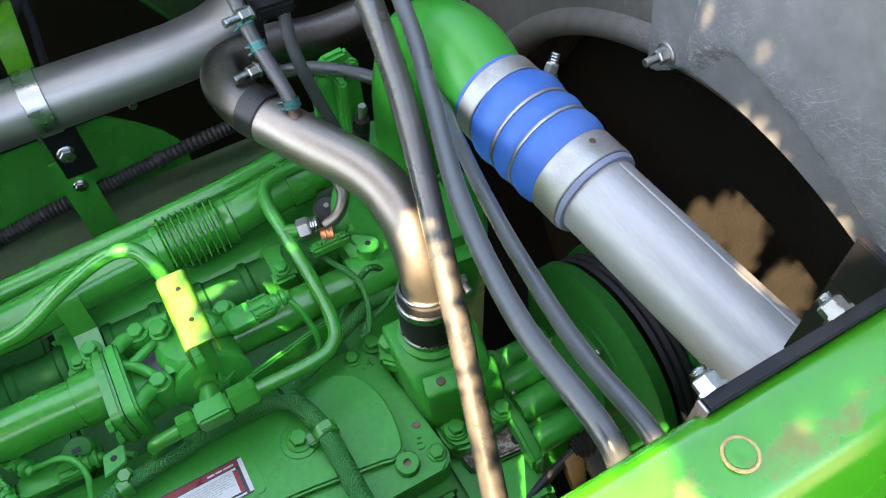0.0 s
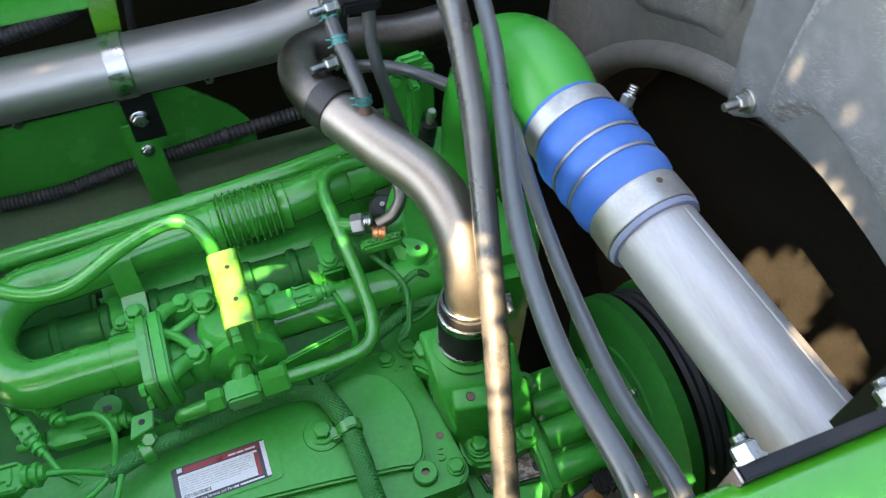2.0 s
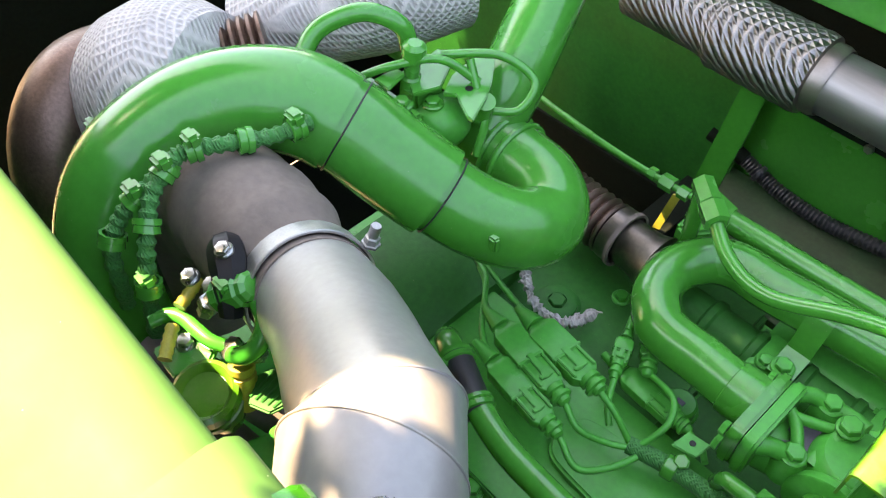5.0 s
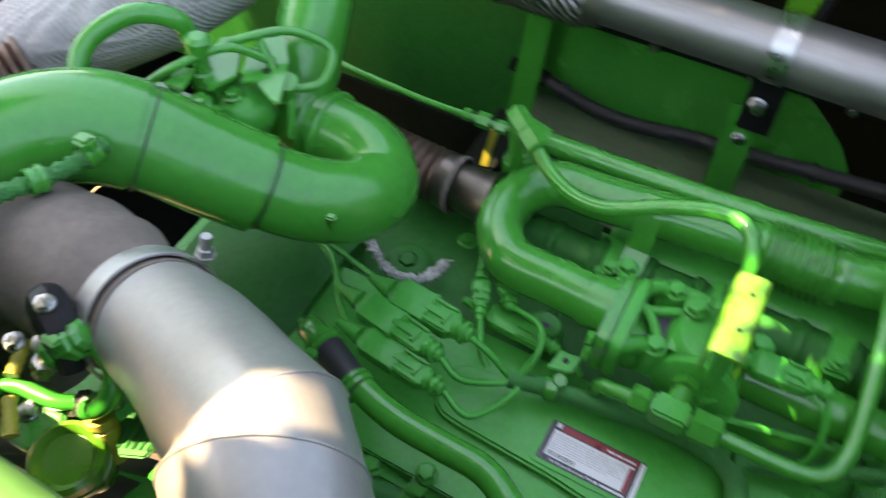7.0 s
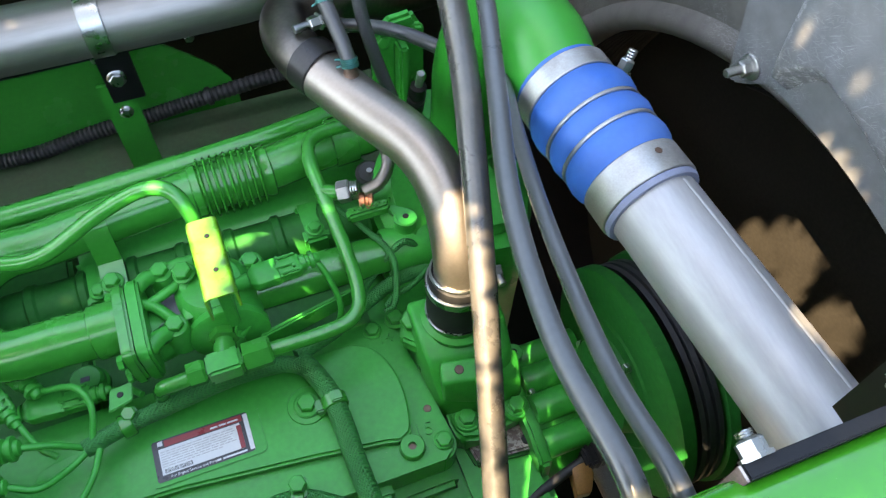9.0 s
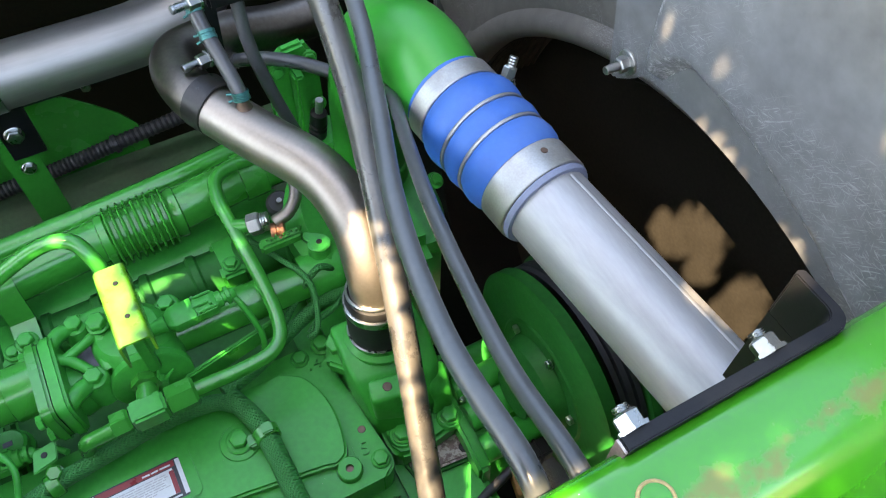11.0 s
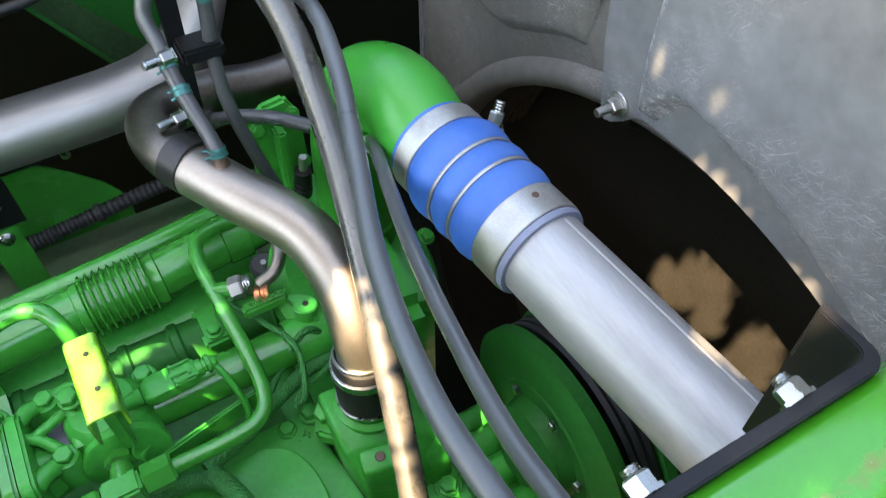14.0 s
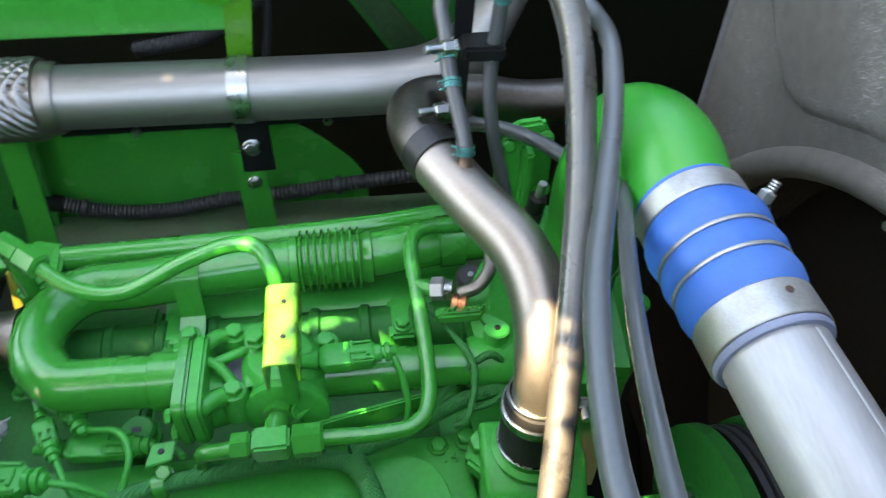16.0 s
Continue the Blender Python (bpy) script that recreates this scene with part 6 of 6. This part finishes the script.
CT = [(-0.262, -0.055, 1.46), (-0.246, -0.065, 1.475), (-0.206, -0.081, 1.48), (-0.163, -0.098, 1.48), (-0.12, -0.107, 1.48), (-0.075, -0.109, 1.48), (-0.030, -0.111, 1.48), (0.002, -0.125, 1.478), (0.034, -0.147, 1.472), (0.065, -0.172, 1.45), (0.09, -0.19, 1.38)]
part("tube", sweep(curve_points(CT, 8), 0.0142, 20), GREEN, cool)
cd = Vector((0.90, -0.40, 0.0)).normalized()
part("hose_joint", lathe([(0, 0.0150), (0.001, 0.0163), (0.066, 0.0163), (0.067, 0.0150)], (-0.230, -0.0715, 1.479), cd, 24), RUBBER, cool, "black rubber hose joint")
for d in (0.0, 0.058):
    p = Vector((-0.230, -0.0715, 1.479)) + cd * d
    part("hose_clip", lathe([(-0.006, 0.0165), (-0.005, 0.0190), (-0.001, 0.0190), (0.0, 0.0172), (0.002, 0.0190), (0.007, 0.0190), (0.008, 0.0165)], p, cd, 24, cap=False), GREEN, cool)
    part("clip_ear", box((p.x - 0.006, p.y - 0.024, p.z + 0.004), (p.x + 0.006, p.y - 0.014, p.z + 0.014), 0.002), GREEN, cool)

# wiring loom
front = thing("front_bracket", "green stepped steel bracket at the front of the engine", "bracket", (0.26, -0.16, 1.30))
part("bracket_plate", prism([(0.215, -0.140), (0.300, -0.140), (0.300, -0.158), (0.270, -0.160), (0.268, -0.185), (0.330, -0.190), (0.325, -0.225), (0.225, -0.22)], 1.318, 1.330, 0.002), CAST, front)
part("bracket_leg", prism([(0.225, -0.225), (0.325, -0.228), (0.325, -0.22), (0.225, -0.215)], 1.22, 1.32, 0.002), CAST, front)
for bx, by in ((0.235, -0.155), (0.30, -0.205)):
    hex_bolt((bx, by, 1.330), (0, 0, 1), front, CAST, 0.014, 0.008, 0.010)

loom = thing("wiring_loom", "green painted woven wiring loom across the cover", "cable", (0.05, 0.02, 1.41))
part("loom_run", sweep(curve_points([(-0.060, 0.006, 1.428), (-0.018, 0.018, 1.426), (0.042, 0.027, 1.424), (0.10, 0.033, 1.424), (0.155, 0.030, 1.422), (0.178, 0.016, 1.420)], 10), 0.0095, 16), LOOM, loom)
part("loom_drop", sweep(curve_points([(0.172, 0.030, 1.424), (0.182, 0.010, 1.420), (0.192, -0.022, 1.420), (0.195, -0.062, 1.418), (0.196, -0.105, 1.412), (0.200, -0.150, 1.40), (0.21, -0.21, 1.36)], 10), 0.0115, 18), LOOM, loom)
part("loom_branch", sweep(curve_points([(0.17, 0.034, 1.425), (0.22, 0.052, 1.42), (0.265, 0.072, 1.425), (0.305, 0.080, 1.44), (0.33, 0.078, 1.445), (0.36, 0.07, 1.44)], 10), 0.0085, 14), LOOM, loom)
part("loom_branch", sweep(curve_points([(0.24, 0.06, 1.425), (0.275, 0.09, 1.44), (0.315, 0.10, 1.48), (0.335, 0.098, 1.47)], 10), 0.0042, 10), LOOM, loom)
band_clamp((0.1935, -0.030, 1.419), (0.06, -1, 0), 0.0120, 0.014, loom, GREEN, "cable_tie")
part("tie_head", box((0.190, -0.036, 1.431), (0.202, -0.024, 1.437), 0.0015), GREEN, loom)
part("tie_foot", box((0.172, -0.034, 1.402), (0.186, -0.020, 1.416), 0.002), GREEN, loom)
band_clamp((-0.016, 0.018, 1.426), (1, 0.2, 0), 0.0105, 0.013, loom, GREEN, "cable_tie")
part("tie_bracket", prism([(-0.028, 0.030), (-0.003, 0.036), (0.0, 0.058), (-0.024, 0.054)], 1.440, 1.443, 0.001), CAST, loom)
part("tie_post", lathe([(0, 0.0095), (0.004, 0.0095), (0.0045, 0.0080), (0.018, 0.0080), (0.019, 0.0065)], (-0.012, 0.030, 1.424), (0.1, -0.35, 1), 6), GREEN, loom, angle=25)
part("bracket_hole", lathe([(0, 0.0035), (0.0006, 0.003)], (-0.014, 0.046, 1.4432), (0, 0, 1), 12), BLACKP, loom)
part("low_loom", sweep(curve_points([(-0.24, -0.158, 1.38), (-0.175, -0.152, 1.372), (-0.10, -0.140, 1.37), (-0.048, -0.133, 1.37), (0.012, -0.128, 1.368), (0.10, -0.128, 1.366), (0.18, -0.14, 1.36)], 10), 0.0105, 16), LOOM, loom)
for p in ((-0.097, -0.1395, 1.37), (0.015, -0.128, 1.368)):
    band_clamp(p, (1, 0.1, 0), 0.0115, 0.016, loom, GREEN, "cable_tie")
part("low_branch", sweep(curve_points([(0.02, -0.135, 1.365), (0.05, -0.118, 1.385), (0.085, -0.108, 1.392), (0.125, -0.108, 1.392), (0.155, -0.122, 1.390), (0.182, -0.146, 1.38), (0.20, -0.19, 1.35)], 10), 0.0105, 16), LOOM, loom)
band_clamp((0.128, -0.109, 1.392), (1, -0.15, 0), 0.0115, 0.014, loom, GREEN, "cable_tie")
part("loom_clip", prism([(0.122, -0.112), (0.138, -0.112), (0.142, -0.092), (0.124, -0.090)], 1.402, 1.405, 0.001), GREEN, loom)
part("loom_clip", prism([(-0.104, -0.138), (-0.084, -0.135), (-0.080, -0.100), (-0.10, -0.102)], 1.386, 1.390, 0.001), GREEN, loom)


def connector(p, way, length, width, tail):
    """A plug and socket pair with a rib, a latch and boots at both ends."""
    ob = thing("plug_connector", "green overpainted plug connector with a latch", "connector", p, "plug connectors")
    w = Vector(way).normalized()
    m = Matrix.Translation(p) @ w.to_track_quat("X", "Z").to_matrix().to_4x4()
    length, width = length * 1.15, width * 1.38
    h = width * 0.55
    def placed(points, bevel, seg=2):
        return hull([m @ Vector(c) for c in points], bevel, seg)

    a, b, w2 = -length * 0.5, -0.002, width / 2
    part("socket", placed([(a, y * 0.55, z * 0.6) for y in (-w2, w2) for z in (-h / 2, h / 2)] + [(a + length * 0.10, y, z) for y in (-w2, w2) for z in (-h / 2, h / 2)] + [(b, y, z) for y in (-w2, w2) for z in (-h / 2, h / 2)], 0.0022), CAST, ob)
    e = length * 0.34
    part("plug", placed([(0, y, z) for y in (-w2 * 0.92, w2 * 0.92) for z in (-h * 0.44, h * 0.40)] + [(e, y * 0.62, z) for y in (-w2, w2) for z in (-h * 0.36, h * 0.36)] + [(e * 0.8, y * 0.92, z) for y in (-w2, w2) for z in (-h * 0.44, h * 0.40)], 0.0018), CAST, ob)
    latch = part("latch", box((-length * 0.06, -width * 0.11, h * 0.40), (e * 0.72, width * 0.11, h * 0.40 + 0.0032), 0.0008, None, m), CAST, ob)
    part("latch_bar", box((e * 0.56, -width * 0.24, h * 0.40), (e * 0.70, width * 0.24, h * 0.40 + 0.0036), 0.0008, None, m), CAST, latch)
    for y in (-1, 1):
        part("guide_rail", box((-0.002, y * width * 0.36 - width * 0.05, h * 0.34), (e * 0.84, y * width * 0.36 + width * 0.05, h * 0.40 + 0.0030), 0.0008, None, m), CAST, ob)
    part("lock_frame", box((-length * 0.03, -width * 0.53, -h * 0.30), (length * 0.015, width * 0.53, h * 0.56), 0.0012, None, m), CAST, ob)
    part("collar", lathe([(-0.002, width * 0.33), (0.004, width * 0.34), (0.005, width * 0.25), (0.008, width * 0.25), (0.009, width * 0.36), (0.013, width * 0.36), (0.014, width * 0.24), (0.018, width * 0.22), (0.020, 0.004)], m @ Vector((e, 0, 0)), w, 18), CAST, ob)
    part("boot", lathe([(0, width * 0.34), (0.012, width * 0.26), (0.030, 0.0045)], m @ Vector((a, 0, 0)), -w, 14), CAST, ob)
    for t in tail:
        part("wire", sweep(curve_points(t, 8), 0.0036, 10), CAST, ob)


connector((-0.160, 0.020, 1.462), (1, -0.10, 0), 0.085, 0.026, [[(-0.11, 0.014, 1.462), (-0.085, 0.012, 1.45), (-0.060, 0.008, 1.43)], [(-0.22, 0.030, 1.46), (-0.26, 0.040, 1.45), (-0.33, 0.06, 1.44)]])
connector((-0.180, -0.011, 1.460), (1, -0.16, 0), 0.095, 0.024, [[(-0.125, -0.020, 1.458), (-0.10, -0.028, 1.45), (-0.075, -0.012, 1.435), (-0.055, 0.004, 1.43)], [(-0.245, -0.001, 1.46), (-0.27, 0.01, 1.455), (-0.30, 0.04, 1.45), (-0.33, 0.055, 1.44)]])
connector((-0.160, -0.043, 1.456), (1, -0.12, 0), 0.090, 0.022, [[(-0.105, -0.050, 1.455), (-0.075, -0.058, 1.445), (-0.055, -0.030, 1.435), (-0.045, 0.0, 1.43)], [(-0.22, -0.036, 1.456), (-0.25, -0.015, 1.455), (-0.29, 0.03, 1.45), (-0.32, 0.05, 1.44)]])
connector((-0.075, 0.070, 1.420), (1, -0.06, 0), 0.075, 0.020, [[(-0.03, 0.066, 1.42), (-0.01, 0.06, 1.425), (0.005, 0.045, 1.43)]])
connector((0.180, 0.100, 1.500), (1, 0.04, 0), 0.060, 0.020, [[(0.218, 0.102, 1.50), (0.226, 0.085, 1.485), (0.232, 0.065, 1.455), (0.225, 0.055, 1.43), (0.205, 0.046, 1.42)]])
connector((-0.110, 0.105, 1.445), (0.5, -0.9, -0.1), 0.04, 0.020, [[(-0.092, 0.08, 1.44), (-0.055, 0.065, 1.455), (-0.042, 0.04, 1.45), (-0.05, 0.01, 1.432)]])
connector((-0.128, 0.075, 1.445), (0.4, -0.9, 0), 0.035, 0.015, [[(-0.118, 0.055, 1.445), (-0.10, 0.02, 1.44), (-0.085, 0.006, 1.432)], [(-0.14, 0.10, 1.45), (-0.145, 0.12, 1.45), (-0.15, 0.14, 1.43)]])

# small hoses, brass tee and clamps on the bent pipe
tee = thing("vent_hoses", "thin black vent hoses joined by a brass tee", "hose", (0.3, 0.2, 1.68))
part("hose", sweep(curve_points([(0.300, 0.190, 1.676), (0.297, 0.208, 1.696), (0.290, 0.245, 1.728), (0.289, 0.272, 1.752), (0.286, 0.288, 1.775), (0.297, 0.292, 1.795), (0.323, 0.290, 1.799)], 10), 0.0075, 16), VENT, tee)
part("hose", sweep(curve_points([(0.344, 0.290, 1.786), (0.341, 0.288, 1.752), (0.336, 0.282, 1.715), (0.335, 0.265, 1.668), (0.345, 0.245, 1.61), (0.36, 0.22, 1.55)], 10), 0.0072, 16), VENT, tee)
part("hose", sweep(curve_points([(0.362, 0.290, 1.789), (0.385, 0.292, 1.785), (0.41, 0.31, 1.77)], 8), 0.0065, 14), VENT, tee)
bm = sweep([(0.325, 0.290, 1.798), (0.364, 0.290, 1.789)], 0.0062, 12)
sweep([(0.345, 0.290, 1.793), (0.343, 0.290, 1.775)], 0.0062, 12, bm=bm)
part("brass_tee", bm, BRASS, tee, "brass tee piece")
for p, w in (((0.323, 0.290, 1.7985), (1, 0, -0.2)), ((0.364, 0.290, 1.789), (1, 0, -0.2)), ((0.344, 0.290, 1.778), (0, 0, 1)), ((0.2995, 0.192, 1.679), (0, 0.5, 1)), ((0.2915, 0.238, 1.722), (0, 0.7, 0.6)), ((0.2893, 0.258, 1.740), (0, 0.7, 0.6))):
    clip_way = Vector(w).normalized()
    ear_way = clip_way.cross(Vector((0.3, 1, 0.2))).normalized()
    hose_clip = part("hose_clip", lathe([(-0.0045, 0.0077), (-0.0045, 0.0088), (-0.0015, 0.0088), (-0.0012, 0.0082), (0.0012, 0.0082), (0.0015, 0.0088), (0.0045, 0.0088), (0.0045, 0.0077)], p, w, 18, cap=False), TEAL, tee, "teal coated spring clip")
    for side in (-0.003, 0.003):
        part("clip_ear", sweep([Vector(p) + clip_way * side + ear_way * 0.008, Vector(p) + clip_way * (side * 1.3) + ear_way * 0.0135], 0.0013, 6), TEAL, hose_clip)
stay = thing("pipe_stay", "flat dark steel stay bolted to the saddle clamp", "bracket", (0.31, 0.26, 1.66))
part("stay", prism([(0.300, 1.64), (0.316, 1.64), (0.330, 1.98), (0.305, 1.98)], 0.305, 0.309, 0.001, "y"), BLACKP, stay)
for p in ((0.290, 0.262, 1.675), (0.296, 0.258, 1.748)):
    hex_nut_on_stud(p, (-0.9, -0.25, 0.1), stay, ZINC, 0.013, 0.012, 0.018)
part("hose_bracket", prism([(0.306, 0.275), (0.348, 0.272), (0.350, 0.306), (0.306, 0.306)], 1.718, 1.734, 0.003), BLACKP, stay)
# big green case behind the hoses
case = thing("front_case", "green cast front case behind the hoses", "engine casting", (0.40, 0.2, 1.3))
part("case_body", prism([(0.37, 0.06), (0.46, 0.05), (0.48, 0.30), (0.36, 0.33)], 1.20, 1.50, 0.02), CAST, case)
part("case_ring", lathe([(0, 0.10), (0.03, 0.105), (0.05, 0.09), (0.05, 0.03)], (0.40, 0.17, 1.43), (0.25, -0.35, 0.9), 36), CAST, case)
for a in range(0, 360, 60):
    hex_bolt((0.412 + 0.085 * math.cos(radians(a)), 0.153 + 0.085 * math.sin(radians(a)), 1.478 + 0.02 * math.sin(radians(a))), (0.25, -0.35, 0.9), case, CAST, 0.014, 0.008, 0.011)

# small fittings between the bent pipe and the elbow
probe = thing("pressure_probe", "black ribbed pressure probe with a steel tip", "sensor", (0.392, 0.262, 1.52))
part("probe_body", lathe([(0, 0.011), (0.012, 0.011), (0.013, 0.0085), (0.016, 0.0085), (0.017, 0.011), (0.020, 0.011), (0.021, 0.0085), (0.024, 0.0085), (0.025, 0.011), (0.040, 0.010), (0.042, 0.006)], (0.392, 0.262, 1.51), (0.1, -0.1, 1), 16), BLACKP, probe)
part("probe_tip", lathe([(0.042, 0.005), (0.062, 0.005), (0.063, 0.004)], (0.392, 0.262, 1.51), (0.1, -0.1, 1), 12), DULL, probe, "bare steel tip")
flange_case = thing("case_flange", "green ribbed flange plate bolted behind the hoses", "engine casting", (0.40, 0.24, 1.45))
part("flange_plate", prism([(0.352, 1.45), (0.352, 1.60), (0.372, 1.625), (0.402, 1.628), (0.415, 1.60), (0.418, 1.45)], 0.292, 0.306, 0.004, "y"), CAST, flange_case)
for fx, fz in ((0.364, 1.60), (0.404, 1.605), (0.362, 1.53), (0.408, 1.53)):
    hex_bolt((fx, 0.292, fz), (0, -1, 0.3), flange_case, CAST, 0.013, 0.008, 0.010)
part("stiffener", prism([(0.378, 1.46), (0.378, 1.60), (0.390, 1.60), (0.390, 1.46)], 0.270, 0.293, 0.003, "y"), CAST, flange_case)
for w in ([(0.262, 0.176, 1.478), (0.273, 0.155, 1.480), (0.287, 0.127, 1.480), (0.299, 0.104, 1.478), (0.302, 0.078, 1.474), (0.290, 0.045, 1.455), (0.276, 0.040, 1.448)],
          [(0.280, 0.046, 1.448), (0.293, 0.054, 1.452), (0.315, 0.060, 1.452), (0.341, 0.074, 1.452)]):
    tagged(part("wire", sweep(curve_points(w, 8), 0.0034, 10), LOOM), "thin green painted wire over the outlet pipe", "wire", "painted wires")

# ---- unseen tree, added to shade the machine ----
tree_rnd = random.Random(11)
# Wanted sun patches and their radii; leaves in their way are left out.
LIT = [((-0.110, -0.287, 1.815), 0.0), ((-0.102, -0.274, 1.826), 0.002), ((-0.094, -0.262, 1.830), 0.003), ((-0.085, -0.252, 1.830), 0.003), ((-0.076, -0.244, 1.826), 0.003), ((-0.067, -0.240, 1.820), 0.003),
       ((-0.058, -0.240, 1.814), 0.001)]
LIT += [((0.1145, 0.054 + 0.0130 * k, 1.575), 0.001) for k in range(7)]
LIT += [((0.025 + 0.014 * k, 0.160 + 0.007 * k - 0.0009 * k * k, 1.588), -0.009) for k in range(6)]
LIT += [((0.2505, 0.197, 1.514), -0.008), ((0.2505, 0.152, 1.509), -0.008)]
LIT += [((0.336, -0.006, 1.575), 0.008), ((0.344, 0.012, 1.605), 0.010), ((0.350, 0.028, 1.62), 0.0), ((0.338, -0.010, 1.535), 0.0), ((0.332, 0.117, 1.495), -0.010), ((0.290, 0.148, 1.506), -0.012)]
LIT += [((0.80, -0.012, 1.375), 0.018), ((0.80, -0.045, 1.398), 0.008), ((0.80, 0.030, 1.335), 0.008), ((0.80, -0.052, 1.345), 0.010), ((0.80, 0.008, 1.312), 0.002), ((0.80, -0.130, 1.37), 0.014),
        ((0.80, -0.125, 1.30), 0.022), ((0.80, -0.140, 1.355), 0.010)]
LIT += [((-0.25, -0.47, 1.88), 0.125), ((-0.12, -0.45, 1.88), 0.085), ((-0.42, -0.45, 1.88), 0.12), ((-0.19, -0.40, 1.88), 0.06), ((-0.32, -0.40, 1.88), 0.08), ((-0.10, -0.38, 1.885), 0.04), ((-0.05, -0.43, 1.88), 0.05),
        ((-0.07, -0.345, 1.885), 0.01), ((-0.15, -0.345, 1.885), 0.01)]
LIT += [((0.065, 0.55, 1.66), -0.012), ((0.622, -0.031, 1.838), -0.0145), ((0.622, -0.065, 1.879), -0.0155), ((0.622, -0.066, 1.859), -0.015), ((0.622, -0.106, 1.876), -0.0135), ((0.622, -0.130, 1.897), -0.0145), ((0.622, -0.166, 1.910), -0.0135),
        ((0.640, -0.108, 1.735), -0.0145), ((0.622, -0.111, 1.814), -0.015), ((0.622, -0.225, 1.858), -0.0135), ((0.79, 0.045, 1.503), -0.008), ((0.79, -0.020, 1.515), -0.009), ((0.622, -0.15, 1.82), -0.017), ((0.653, 0.106, 1.773), -0.016), ((-0.257, 0.35, 1.37), 0.0), ((-0.263, 0.35, 1.33), 0.0), ((0.44, -0.183, 1.72), -0.015)]
LIT += [((0.16 + 0.022 * k, -0.328, 1.889), -0.003) for k in range(7)]
LIT += [((0.20 + 0.025 * k, -0.352, 1.882), -0.014) for k in range(9)]
LIT += [((-0.266, -0.300, 1.645), 0.002), ((-0.225, -0.29, 1.65), -0.008), ((-0.335, -0.28, 1.66), -0.008)]
LIT += [((p.x - 0.003, p.y - 0.001, p.z), -0.004) for p in curve_points(H1, 10)[57:92]]
BARK = material("bark", (0.12, 0.09, 0.07), 0.85, var=0.3, scale=8, bump=0.6, bump_scale=40)
added_shade_tree = thing("added_shade_tree", "unseen leafy tree added to shade the machine, with gaps for sun patches", "tree", (-3.4, -1.7, 0))
part("trunk", sweep(curve_points([(-3.4, -1.7, 0), (-3.35, -1.65, 1.4), (-3.2, -1.5, 2.6), (-3.0, -1.35, 3.6), (-2.75, -1.2, 4.3)], 5), [0.16 - 0.005 * k for k in range(21)], 12), BARK, added_shade_tree)
for end in ((-2.15, -1.35, 4.15), (-2.25, -0.45, 4.2), (-2.05, -0.9, 4.3)):
    part("limb", sweep(curve_points([(-3.05, -1.38, 3.5), ((end[0] - 2.9) / 2, (end[1] - 1.3) / 2, 4.1), end], 5), [0.05 - 0.003 * k for k in range(11)], 8), BARK, added_shade_tree)
crown = bmesh.new()
mid = Vector((0.1, 0.0, 1.6)) - SUN_WAY * 3.4
u = SUN_WAY.orthogonal().normalized()
v = SUN_WAY.cross(u)
for _ in range(178000):
    a, r = tree_rnd.uniform(0, 2 * math.pi), 1.55 * math.sqrt(tree_rnd.random())
    if r > 1.29 + 0.12 * math.sin(3 * a) + 0.10 * math.sin(7 * a + 1):
        continue
    p = mid + u * r * math.cos(a) + v * r * math.sin(a) + SUN_WAY * tree_rnd.uniform(-0.75, 0.75) * (1.1 - 0.5 * r)
    s = tree_rnd.uniform(0.016, 0.025)
    if any(((p - Vector(c)) - SUN_WAY * (p - Vector(c)).dot(SUN_WAY)).length < rad + s * 1.15 for c, rad in LIT):
        continue
    q = Euler([tree_rnd.uniform(-0.7, 0.7), tree_rnd.uniform(-0.7, 0.7), tree_rnd.uniform(0, 6.28)]).to_matrix()
    vs = [crown.verts.new(p + q @ Vector(c)) for c in ((-s * 1.2, 0, 0), (0, -s * 0.55, 0.004), (s * 1.2, 0, 0), (0, s * 0.55, 0.004))]
    crown.faces.new(vs)
LEAF = material("leaf_green", (0.05, 0.12, 0.03), 0.5, var=0.25, scale=4)
tagged(part("crown", crown, LEAF, added_shade_tree, smooth=False), kind="stuff")
